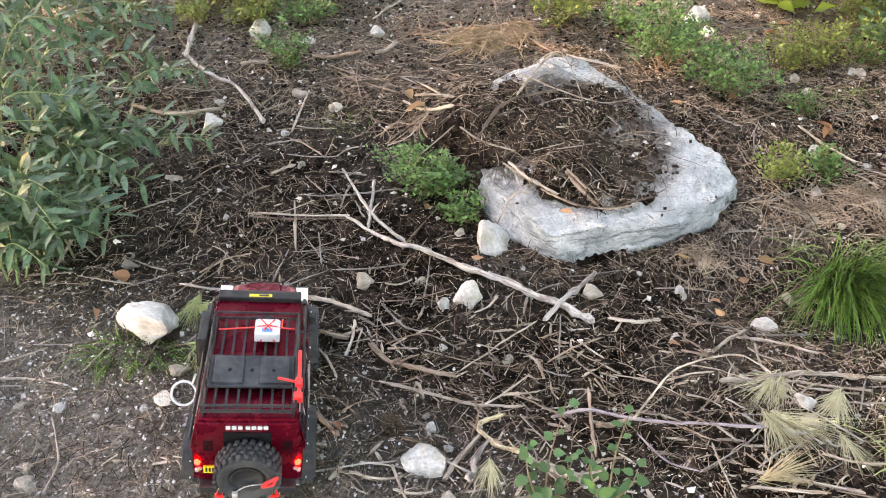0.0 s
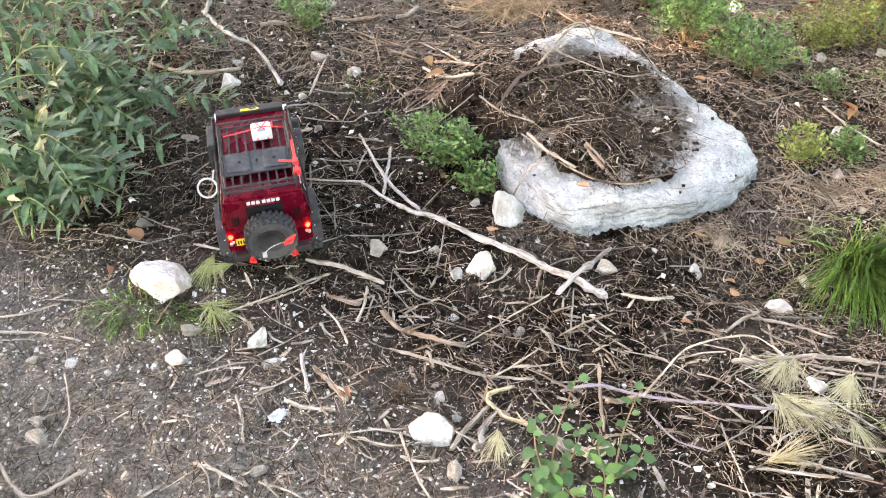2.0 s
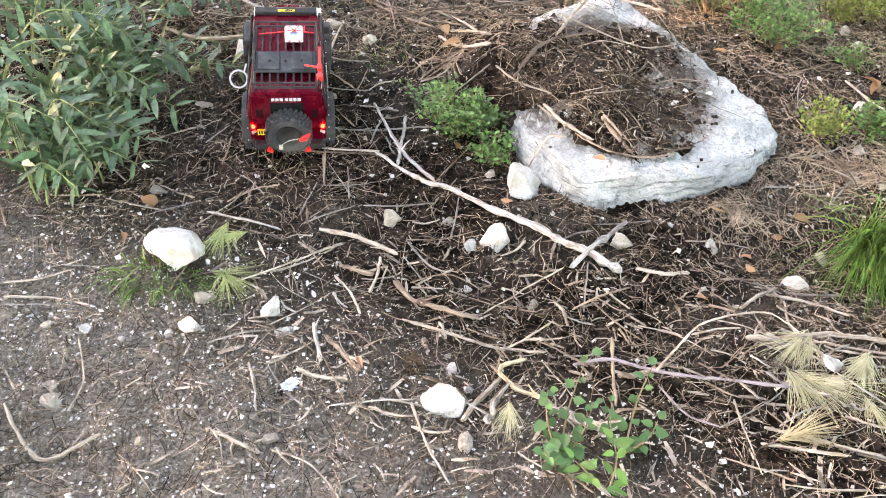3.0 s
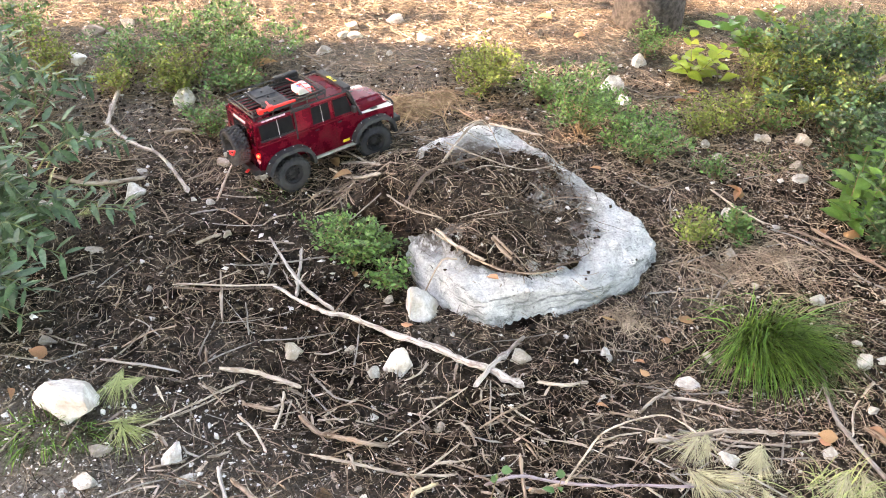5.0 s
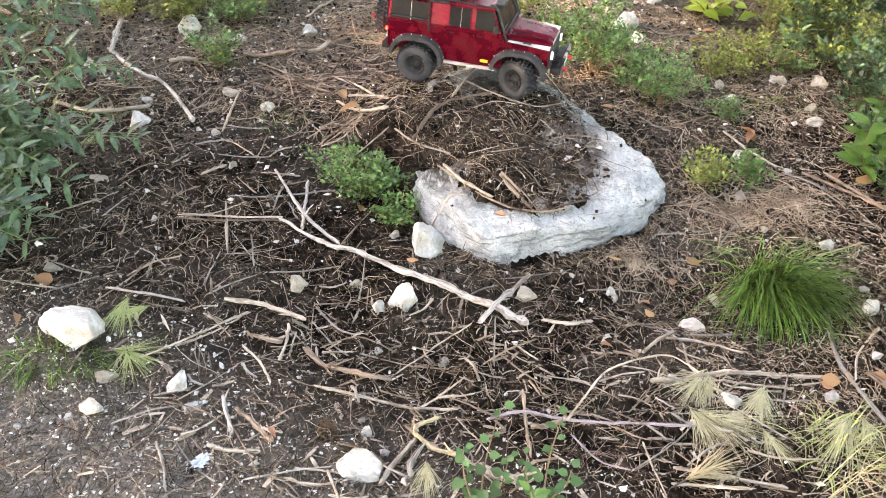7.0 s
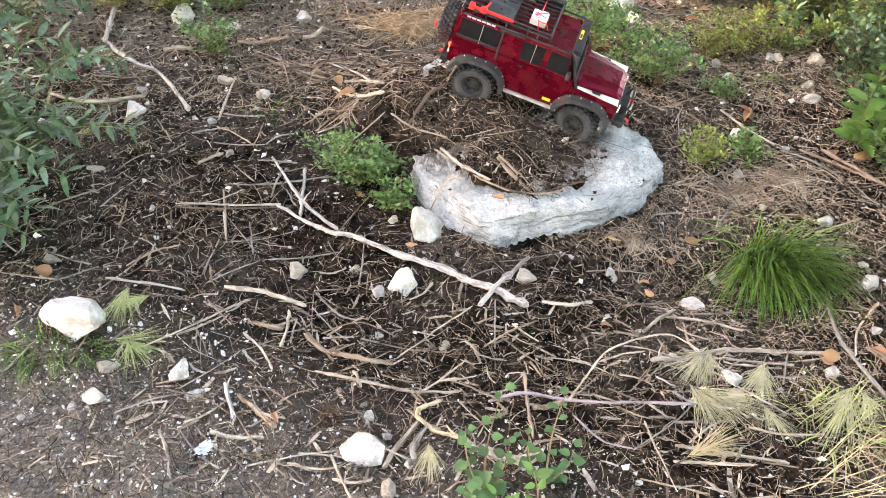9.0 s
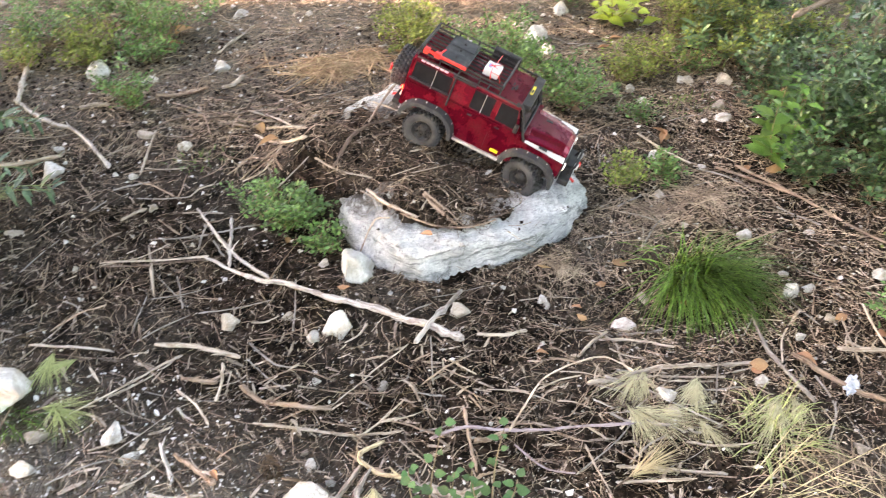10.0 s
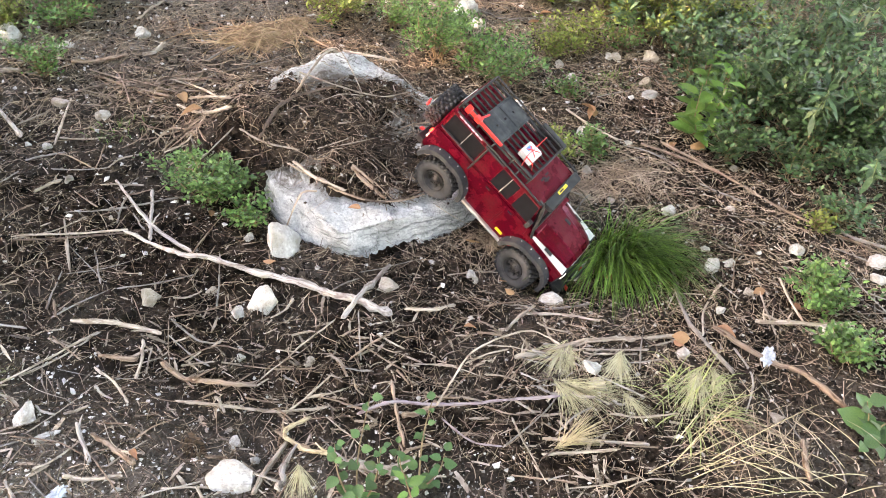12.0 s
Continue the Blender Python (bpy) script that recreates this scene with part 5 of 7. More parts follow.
stick([(0.784, 1.080), (0.854, 1.052), (0.934, 1.046)], 0.0043, 0.0037, WOOD_PALE, label="pale weathered stick lying on the soil")
stick([(1.168, 1.221), (1.156, 1.116), (1.092, 1.027)], 0.0041, 0.0031, WOOD_GREY, label="grey weathered branch lying on the soil")
stick([(1.703, 1.602), (1.733, 1.535), (1.791, 1.489)], 0.0073, 0.0063, WOOD_GREY, label="grey weathered branch lying on the soil")
stick([(0.766, 1.288), (0.824, 1.251), (0.923, 1.243)], 0.0040, 0.0033, WOOD_PALE, label="pale weathered stick lying on the soil")
stick([(-0.935, 1.004), (-0.821, 0.886), (-0.710, 0.937)], 0.0063, 0.0067, WOOD_PALE, label="pale weathered stick lying on the soil")
stick([(-0.100, 1.059), (-0.064, 0.967), (-0.008, 0.877)], 0.0046, 0.0043, WOOD_PALE, label="pale weathered stick lying on the soil")
stick([(-0.500, 0.962), (-0.443, 0.939), (-0.388, 0.921)], 0.0067, 0.0060, WOOD_PALE, label="pale weathered stick lying on the soil")
stick([(-0.846, 1.180), (-0.795, 1.076), (-0.802, 0.998)], 0.0031, 0.0034, WOOD_PALE, label="pale weathered stick lying on the soil")
stick([(-1.076, 1.327), (-1.004, 1.349), (-0.932, 1.390)], 0.0039, 0.0033, WOOD_PALE, label="pale weathered stick lying on the soil")
stick([(-1.057, 1.284), (-0.970, 1.298), (-0.857, 1.278)], 0.0045, 0.0038, WOOD_PALE, label="pale weathered stick lying on the soil")
stick([(-0.464, 1.398), (-0.392, 1.449), (-0.307, 1.522)], 0.0040, 0.0034, WOOD_PALE, label="pale weathered stick lying on the soil")
stick([(0.062, 1.162), (0.098, 1.127), (0.128, 1.100)], 0.0054, 0.0052, WOOD_BROWN, label="brown broken piece of branch on the soil")
stick([(-1.012, 1.651), (-1.010, 1.776), (-0.998, 1.906)], 0.0058, 0.0071, WOOD_PALE, label="pale weathered stick lying on the soil")
stick([(-0.259, 1.878), (-0.353, 1.871), (-0.544, 1.881)], 0.0047, 0.0039, WOOD_PALE, label="pale weathered stick lying on the soil")
stick([(1.722, 2.550), (1.887, 2.632), (2.132, 2.697)], 0.014, 0.02, WOOD_BROWN, 0.24, "thick broken branch propped in the shrubs", "branch")
stick([(1.822, 2.754), (1.789, 2.616), (1.750, 2.479)], 0.006, 0.004, WOOD_BROWN, 0.06, "thin brown branch leaning in the shrubs", "branch")

# ---- pine sprays, cone, fallen leaves ----
needle_spray((0.764, 1.308), (0.656, 1.182), 70)
needle_spray((0.767, 1.294), (0.743, 1.184), 60)
needle_spray((0.692, 1.196), (0.750, 1.056), 90)
needle_spray((0.702, 1.185), (0.870, 1.067), 100)
needle_spray((0.879, 1.251), (0.829, 1.126), 90)
needle_spray((0.884, 1.246), (0.813, 1.152), 50)
needle_spray((0.837, 1.129), (0.862, 1.012), 70)
needle_spray((1.040, 1.158), (0.938, 1.020), 90)
needle_spray((1.063, 1.152), (1.063, 1.059), 60)
needle_spray((-0.597, 1.544), (-0.611, 1.422), 50, NEEDLE_GREEN, "spray of greenish pine needles on a twig")
needle_spray((-0.543, 1.513), (-0.611, 1.476), 40, NEEDLE_GREEN, "spray of greenish pine needles on a twig")
needle_spray((-0.594, 1.377), (-0.463, 1.352), 60, NEEDLE_GREEN, "spray of greenish pine needles on a twig")
needle_spray((-0.566, 1.380), (-0.523, 1.287), 40, NEEDLE_GREEN, "spray of greenish pine needles on a twig")
needle_spray((0.633, 1.007), (0.774, 1.055), 80, STRAW, "spray of dry yellow pine needles")
needle_spray((0.102, 1.057), (0.107, 0.979), 70)
needle_spray((-0.895, 2.218), (-0.800, 2.262), 40, NEEDLE_GREEN, "spray of greenish pine needles on a twig")
pine_cone(-0.106, 1.154, 0.055)
dead_leaf(-0.805, 1.631, 0.050)
dead_leaf(0.848, 1.731, 0.065)
dead_leaf(0.715, 1.591, 0.034)
dead_leaf(0.711, 1.539, 0.031)
dead_leaf(0.615, 1.707, 0.038)
dead_leaf(0.075, 1.685, 0.032)
dead_leaf(1.215, 2.297, 0.062)
dead_leaf(0.942, 2.440, 0.045)
dead_leaf(0.533, 1.403, 0.032)
dead_leaf(0.994, 1.522, 0.042)
dead_leaf(1.149, 1.283, 0.052)
dead_leaf(-0.855, 1.510, 0.037)
dead_leaf(1.451, 2.029, 0.068)
dead_leaf(1.392, 2.057, 0.051)
dead_leaf(0.804, 1.664, 0.029)
dead_leaf(-0.222, 1.156, 0.031)
dead_leaf(-0.047, 1.887, 0.031)
dead_leaf(0.333, 1.739, 0.036)
dead_leaf(-0.056, 2.349, 0.066)
dead_leaf(-0.104, 2.439, 0.074)
dead_leaf(1.157, 2.875, 0.064)
dead_leaf(1.236, 2.963, 0.052)
dead_leaf(0.777, 2.436, 0.045)
dead_leaf(0.420, 2.939, 0.060)
dead_leaf(-0.431, 3.195, 0.090)
dead_leaf(-0.455, 3.108, 0.066)
dead_leaf(1.210, 2.280, 0.062)
dead_leaf(0.929, 3.522, 0.075)
dead_leaf(0.830, 3.678, 0.078)
dead_leaf(1.216, 2.316, 0.053)
dead_leaf(1.993, 2.261, 0.060)
dead_leaf(1.064, 1.257, 0.046)
dead_leaf(1.041, 1.242, 0.032)
dead_leaf(1.386, 1.325, 0.038)
dead_leaf(1.339, 1.385, 0.035)

# ---- litter left by walkers ----
def wrapper(x, y, size, mat, label, seed):
    """A crumpled piece of film: a small sheet pinched into ridges, with its own thickness."""
    rnd = random.Random(seed)
    bm = bmesh.new()
    bmesh.ops.create_icosphere(bm, subdivisions=3, radius=0.5)
    for v in bm.verts:
        p = v.co * 5 + Vector((seed, 0, 0))
        v.co *= 0.8 + 1.1 * abs(noise.noise(p)) - 0.9 * abs(noise.noise(p * 1.9)) + 0.3 * noise.noise(p * 4)
        v.co = Vector((v.co.x * size, v.co.y * size * 0.55, v.co.z * size * 0.32))
    ob = part("wrapper", bm, mat)
    ob.matrix_basis = pose(x, y, surface(x, y) + size * 0.14, 0, 0, rnd.uniform(0, 180))
    return tagged(ob, label, "wrapper")


FILM = grained("grey_white_film", (0.22, 0.25, 0.3), (0.66, 0.69, 0.73), 60, 0.25, 0.002, None)
FILM.node_tree.nodes["Principled BSDF"].inputs["Specular IOR Level"].default_value = 0.6
wrapper(1.232, 1.173, 0.062, FILM, "crumpled pale plastic wrapper on the soil", 3)
wrapper(-0.355, 1.083, 0.045, FILM, "torn bluish-white plastic shred on the soil", 8)

# ---- low bushes ----
bush(-0.051, 1.971, 0.221, 0.155, LEAF_BOX, "low bush with small bright green leaves", 620, 0.012)
bush(0.059, 1.849, 0.093, 0.078, LEAF_BOX, "low bush with small bright green leaves", 150, 0.012)
bush(0.757, 2.661, 0.270, 0.229, LEAF_BOX, "low bush with small bright green leaves", 800, 0.012)
bush(0.943, 2.510, 0.258, 0.189, LEAF_BOX, "low bush with small bright green leaves", 700, 0.012)
bush(1.154, 2.397, 0.114, 0.076, LEAF_BOX, "low bush with small bright green leaves", 130, 0.010)
bush(0.976, 2.030, 0.119, 0.102, LEAF_YELLOW, "low bush with small yellow-green leaves, sunlight partly put into the colour", 170, 0.012)
bush(1.123, 2.062, 0.086, 0.068, LEAF_BOX, "low bush with small bright green leaves", 110, 0.011)
bush(-0.550, 2.688, 0.160, 0.160, LEAF_BOX, "low bush with small bright green leaves", 260, 0.012)
bush(-0.689, 3.013, 0.196, 0.152, LEAF_YELLOW, "low bush with small yellow-green leaves, sunlight partly put into the colour", 260, 0.013)
bush(-0.941, 3.000, 0.150, 0.129, LEAF_YELLOW, "low bush with small yellow-green leaves, sunlight partly put into the colour", 170, 0.013)
bush(1.188, 2.663, 0.186, 0.134, LEAF_YELLOW, "low bush with small yellow-green leaves, sunlight partly put into the colour", 230, 0.012)
bush(1.462, 2.678, 0.125, 0.125, LEAF_BOX, "low bush with small bright green leaves", 160, 0.012)
bush(-0.898, 3.206, 0.304, 0.210, LEAF_BOX, "low bush with small bright green leaves", 500, 0.012)
bush(-0.466, 3.193, 0.402, 0.237, LEAF_BOX, "low bush with small bright green leaves", 800, 0.012)
bush(-1.206, 3.128, 0.203, 0.181, LEAF_YELLOW, "low bush with small yellow-green leaves, sunlight partly put into the colour", 260, 0.013)
bush(-0.740, 3.019, 0.199, 0.154, LEAF_YELLOW, "low bush with small yellow-green leaves, sunlight partly put into the colour", 220, 0.013)
bush(0.442, 2.996, 0.274, 0.206, LEAF_YELLOW, "low bush with small yellow-green leaves, sunlight partly put into the colour", 520, 0.012)
bush(0.636, 2.899, 0.154, 0.132, LEAF_BOX, "low bush with small bright green leaves", 220, 0.012)
bush(1.156, 3.285, 0.198, 0.174, LEAF_BOX, "low bush with small bright green leaves", 260, 0.012)
bush(1.614, 2.916, 0.275, 0.183, LEAF_YELLOW, "low bush with small yellow-green leaves, sunlight partly put into the colour", 330, 0.012)
bush(1.920, 3.065, 0.318, 0.269, LEAF_BOX, "low bush with small bright green leaves", 420, 0.013)
bush(1.321, 2.705, 0.256, 0.149, LEAF_YELLOW, "low bush with small yellow-green leaves, sunlight partly put into the colour", 300, 0.012)
bush(-1.399, 3.397, 0.291, 0.218, LEAF_BOX, "low bush with small bright green leaves", 350, 0.013)
bush(0.850, 2.834, 0.130, 0.108, LEAF_BOX, "low bush with small bright green leaves", 160, 0.012)
bush(1.441, 1.314, 0.148, 0.133, LEAF_BOX, "low bush with small bright green leaves", 420, 0.013)
bush(1.417, 1.155, 0.125, 0.097, LEAF_BOX, "low bush with small bright green leaves", 260, 0.013)
bush(1.633, 1.605, 0.065, 0.057, LEAF_YELLOW, "low bush with small yellow-green leaves, sunlight partly put into the colour", 70, 0.013)
bush(1.119, 2.079, 0.108, 0.081, LEAF_BOX, "low bush with small bright green leaves", 100, 0.012)
bush(1.493, 2.904, 0.280, 0.187, LEAF_YELLOW, "low bush with small yellow-green leaves, sunlight partly put into the colour", 330, 0.012)
bush(1.667, 2.666, 0.294, 0.249, LEAF_YELLOW, "low bush with small yellow-green leaves, sunlight partly put into the colour", 500, 0.012)
bush(1.551, 1.982, 0.221, 0.185, LEAF_DARK, "dense bush with small leaves, shade put into their dark green", 420, 0.013)
bush(1.716, 1.860, 0.272, 0.200, LEAF_DARK, "dense bush with small leaves, shade put into their dark green", 520, 0.013)
bush(1.930, 1.814, 0.218, 0.182, LEAF_DARK, "dense bush with small leaves, shade put into their dark green", 420, 0.013)
bush(1.912, 2.369, 0.348, 0.348, LEAF_DARK, "dense bush with small leaves, shade put into their dark green", 700, 0.014)
bush(2.341, 2.599, 0.379, 0.332, LEAF_DARK, "dense bush with small leaves, shade put into their dark green", 600, 0.014)

# ---- narrow-leaved shrubs ----
willow(-1.498, 2.718, 0.38, (0.35, -0.10), "shrub with long narrow grey-green leaves", 7)
willow(-1.417, 2.959, 0.34, (0.30, 0.00), "shrub with long narrow grey-green leaves", 6)
willow(-1.348, 2.270, 0.40, (0.45, -0.20), "shrub with long narrow grey-green leaves", 7)
willow(-1.175, 2.237, 0.34, (0.40, -0.10), "shrub with long narrow grey-green leaves", 6)
willow(-1.221, 1.901, 0.38, (0.50, -0.20), "shrub with long narrow grey-green leaves", 7)
willow(-1.092, 1.899, 0.28, (0.40, -0.10), "shrub with long narrow grey-green leaves", 5)
willow(-1.098, 1.663, 0.30, (0.35, -0.10), "shrub with long narrow grey-green leaves", 6)
willow(-1.056, 2.032, 0.24, (0.50, 0.10), "shrub with long narrow grey-green leaves", 5)
willow(-1.208, 2.831, 0.26, (0.40, 0.10), "shrub with long narrow grey-green leaves", 4)
willow(-1.580, 2.434, 0.45, (0.50, 0.00), "shrub with long narrow grey-green leaves", 7)
willow(-1.307, 1.802, 0.42, (0.50, 0.00), "shrub with long narrow grey-green leaves", 7)
willow(-1.701, 3.145, 0.36, (0.30, 0.00), "shrub with long narrow grey-green leaves", 6)
willow(-1.040, 1.740, 0.26, (0.35, -0.25), "shrub with long narrow grey-green leaves", 6)
willow(-1.160, 1.780, 0.34, (0.40, -0.20), "shrub with long narrow grey-green leaves", 7)
willow(-1.130, 2.080, 0.32, (0.45, -0.20), "shrub with long narrow grey-green leaves", 7)
willow(-1.080, 2.130, 0.22, (1.25, -0.05), "low leafy shoot of a shrub arching over the soil", 4, 0.075, spread=0.12)
willow(-1.120, 2.520, 0.22, (0.90, -0.10), "low leafy shoot of a shrub arching over the soil", 3, 0.07, spread=0.2)
willow(2.167, 2.468, 0.34, (-0.10, -0.20), "shrub with long narrow grey-green leaves", 6)
willow(2.051, 2.068, 0.32, (-0.20, -0.30), "shrub with long narrow grey-green leaves", 6)
willow(2.369, 2.329, 0.38, (-0.30, -0.20), "shrub with long narrow grey-green leaves", 7)
willow(2.245, 2.858, 0.34, (0.10, -0.20), "shrub with long narrow grey-green leaves", 5)
willow(1.987, 1.816, 0.30, (-0.30, -0.30), "shrub with long narrow grey-green leaves", 5)
willow(2.819, 2.817, 0.40, (-0.30, -0.10), "shrub with long narrow grey-green leaves", 7)
willow(2.571, 3.037, 0.36, (0.00, -0.20), "shrub with long narrow grey-green leaves", 6)
willow(1.566, 2.749, 0.14, (0.00, -0.10), "shrub with long narrow grey-green leaves", 4)

# ---- broad-leaved plants ----
leafy_plant(1.599, 3.255, [[(0, 0, 0), (-0.05, -0.02, 0.12), (-0.16, -0.05, 0.2)], [(0, 0, 0), (0.02, -0.03, 0.14), (0.1, -0.06, 0.3)], [(0, 0, 0), (-0.1, -0.05, 0.12), (-0.24, -0.1, 0.18)], [(0, 0, 0), (0.05, -0.1, 0.12), (0.0, -0.18, 0.2)]], 13, 0.1, BROAD, "young plant with light green oval leaves")
leafy_plant(1.303, 3.124, [[(0, 0, 0), (-0.02, -0.02, 0.08), (-0.04, -0.02, 0.18)], [(0, 0, 0), (0.04, -0.02, 0.07), (0.1, -0.03, 0.13)], [(0, 0, 0), (-0.04, -0.03, 0.05), (-0.1, -0.05, 0.1)], [(0, 0, 0), (0.02, -0.05, 0.06), (0.03, -0.1, 0.12)]], 9, 0.085, LIME, "young plant with sunlit yellow-green oval leaves")
leafy_plant(1.600, 2.276, [[(0, 0, 0), (-0.02, -0.02, 0.1), (-0.01, 0.0, 0.2)], [(0, 0, 0), (0.04, -0.03, 0.1), (0.05, -0.02, 0.18)], [(0, 0, 0), (-0.05, -0.05, 0.05), (-0.05, -0.08, 0.12)], [(0, 0, 0), (0.0, -0.06, 0.14), (0.02, -0.1, 0.24)]], 11, 0.085, BROAD, "young plant with light green oval leaves")
leafy_plant(1.337, 0.922, [[(0, 0, 0), (0.0, 0.02, 0.05), (-0.02, 0.03, 0.1)], [(0, 0, 0), (0.03, 0.0, 0.05), (0.07, 0.0, 0.09)], [(0, 0, 0), (-0.02, -0.03, 0.04), (-0.06, -0.04, 0.05)]], 6, 0.06, ROUND, "young plant with dark green broad leaves")
leafy_plant(0.200, 0.930, [[(0, 0, 0), (0.01, 0.07, 0.08), (0.05, 0.17, 0.14)], [(0, 0, 0), (-0.03, 0.05, 0.07), (-0.03, 0.1, 0.1)], [(0, 0, 0), (0.04, 0.04, 0.05), (0.06, 0.09, 0.08)], [(0, 0, 0), (-0.02, -0.03, 0.05), (-0.04, -0.02, 0.08)]], 11, 0.031, ROUND, "seedling with round dark green leaves")
leafy_plant(0.325, 0.960, [[(0, 0, 0), (0.02, 0.07, 0.07), (0.05, 0.13, 0.11)], [(0, 0, 0), (-0.03, 0.02, 0.05), (-0.03, 0.06, 0.08)], [(0, 0, 0), (0.04, 0.01, 0.04), (0.06, 0.04, 0.06)]], 9, 0.03, ROUND, "seedling with round dark green leaves")
leafy_plant(0.290, 0.880, [[(0, 0, 0), (0.01, 0.03, 0.05), (0.0, 0.05, 0.1)], [(0, 0, 0), (-0.04, 0.01, 0.04), (-0.07, 0.02, 0.07)]], 7, 0.042, BROAD, "seedling with fresh green oval leaves")
shade_tree(1.244, 3.630, 7.0, (1.6, 1.6, 1.5), 2500, "old tree with grey furrowed bark at the clearing's far edge")
bush(1.711, 2.166, 0.386, 0.345, LEAF_DARK, "dense bush with small leaves, shade put into their dark green", 900, 0.014)
bush(1.858, 1.980, 0.367, 0.290, LEAF_DARK, "dense bush with small leaves, shade put into their dark green", 900, 0.014)
bush(2.006, 1.975, 0.377, 0.377, LEAF_DARK, "dense bush with small leaves, shade put into their dark green", 900, 0.014)
bush(1.879, 2.673, 0.300, 0.277, LEAF_YELLOW, "low bush with small yellow-green leaves, sunlight partly put into the colour", 500, 0.013)
bush(1.628, 2.436, 0.254, 0.233, LEAF_DARK, "dense bush with small leaves, shade put into their dark green", 420, 0.013)
bush(1.739, 1.627, 0.200, 0.100, LEAF_DARK, "dense bush with small leaves, shade put into their dark green", 200, 0.012)
willow(1.760, 2.206, 0.30, (-0.10, -0.30), "shrub with long narrow grey-green leaves", 6)
willow(1.868, 2.055, 0.30, (-0.20, -0.30), "shrub with long narrow grey-green leaves", 6)
bush(-0.678, 3.309, 0.362, 0.217, LEAF_BOX, "low bush with small bright green leaves", 600, 0.013)

# ---- grass ----
grass(1.050, 1.630, 0.085, 0.07, 900, 0.31, (0.14, -0.8), GRASS, "dense clump of long green grass drooping over the soil", "grass_clump", 0.0032, 0.58)
grass(-0.722, 1.367, 0.12, 0.05, 170, 0.09, (0.1, -0.5), GRASS, "thin green grass at the foot of a white rock")
grass(1.375, 2.448, 0.12, 0.06, 120, 0.06, (0.0, -0.3), GRASS, "short sparse green grass")
grass(0.982, 1.082, 0.07, 0.08, 130, 0.15, (0.1, -0.3), NEEDLE_GREEN, "yellow-green grass tuft")
grass(-0.307, 2.350, 0.1, 0.05, 60, 0.05, (0.0, -0.2), GRASS, "short sparse green grass")
grass(0.863, 0.919, 0.1, 0.07, 13, 0.3, (1.3, 0.1), STRAW, "long dry straw-coloured grass stalks", "dry_grass", 0.0022, 0.25)
grass(1.229, 0.831, 0.2, 0.05, 30, 0.28, (-1.0, 0.25), STRAW, "long dry straw-coloured grass stalks", "dry_grass", 0.0022, 0.25)
hay(0.131, 2.879, 0.17, 0.08, 260, 0.2, 0.3, HAY, "heap of dry tan grass", 0.05, "hay_heap", 0.0017)
hay(0.247, 2.919, 0.1, 0.07, 180, 0.16, 0.8, HAY, "heap of dry tan grass", 0.05, "hay_heap", 0.0017)
hay(-0.213, 2.574, 0.22, 0.07, 60, 0.3, -0.2, ROOT, "loose reddish-brown dry roots and stalks", 0.03, "root_heap", 0.0023)
hay(-0.090, 2.289, 0.16, 0.08, 60, 0.16, 0.6, ROOT, "loose brown dry grass and roots", 0.015, "root_heap", 0.002)
hay(0.692, 1.711, 0.12, 0.08, 260, 0.07, 0.8, NEEDLES_TAN, "patch of pale dry grass", 0.015)
hay(1.026, 1.902, 0.18, 0.12, 260, 0.12, 0.2, NEEDLES_TAN, "patch of pale dry grass", 0.015)
hay(1.207, 1.948, 0.18, 0.15, 260, 0.14, 0.2, NEEDLES_TAN, "patch of pale dry grass", 0.015)
hay(1.081, 0.982, 0.2, 0.1, 90, 0.14, 0.1, NEEDLES_TAN, "patch of pale dry grass and twigs", 0.02)
leafy_plant(1.505, 2.131, [[(0, 0, 0), (-0.03, -0.02, 0.1), (-0.05, -0.04, 0.22)], [(0, 0, 0), (0.03, -0.03, 0.1), (0.03, -0.05, 0.25)], [(0, 0, 0), (-0.03, -0.05, 0.05), (-0.06, -0.08, 0.1)], [(0, 0, 0), (0.05, -0.04, 0.08), (0.08, -0.06, 0.16)]], 9, 0.085, BROAD, "young plant with light green oval leaves")
leafy_plant(1.388, 3.057, [[(0, 0, 0), (-0.02, -0.02, 0.08), (-0.06, -0.04, 0.13)], [(0, 0, 0), (0.04, -0.02, 0.1), (0.09, -0.03, 0.14)]], 5, 0.065, LIME, "young plant with sunlit yellow-green oval leaves")
stick([(0.287, 2.890), (0.388, 2.772), (0.485, 2.678), (0.562, 2.596)], 0.0064, 0.0030, WOOD_BROWN, label="brown broken piece of branch on the soil")
stick([(0.280, 2.647), (0.381, 2.517), (0.425, 2.120)], 0.0030, 0.0023, WOOD_PALE, label="pale weathered stick lying on the soil")
stick([(0.323, 2.068), (0.398, 2.098)], 0.0054, 0.0036, WOOD_PALE, label="pale weathered stick lying on the soil")
stick([(0.332, 1.885), (0.380, 1.822)], 0.0067, 0.0049, WOOD_BROWN, label="brown broken piece of branch on the soil")
stick([(0.382, 1.834), (0.428, 1.775)], 0.0024, 0.0024, WOOD_BROWN, label="brown broken piece of branch on the soil")
stick([(0.261, 1.835), (0.332, 1.786), (0.431, 1.773), (0.520, 1.805)], 0.0039, 0.0032, WOOD_BROWN, label="brown broken piece of branch on the soil")
stick([(0.167, 1.953), (0.237, 1.864), (0.293, 1.824)], 0.0042, 0.0024, WOOD_PALE, label="pale weathered stick lying on the soil")
stick([(0.487, 2.581), (0.440, 2.152)], 0.0049, 0.0037, WOOD_PALE, label="pale weathered stick lying on the soil")
stick([(0.526, 2.471), (0.635, 2.502)], 0.0028, 0.0019, WOOD_PALE, label="pale weathered stick lying on the soil")
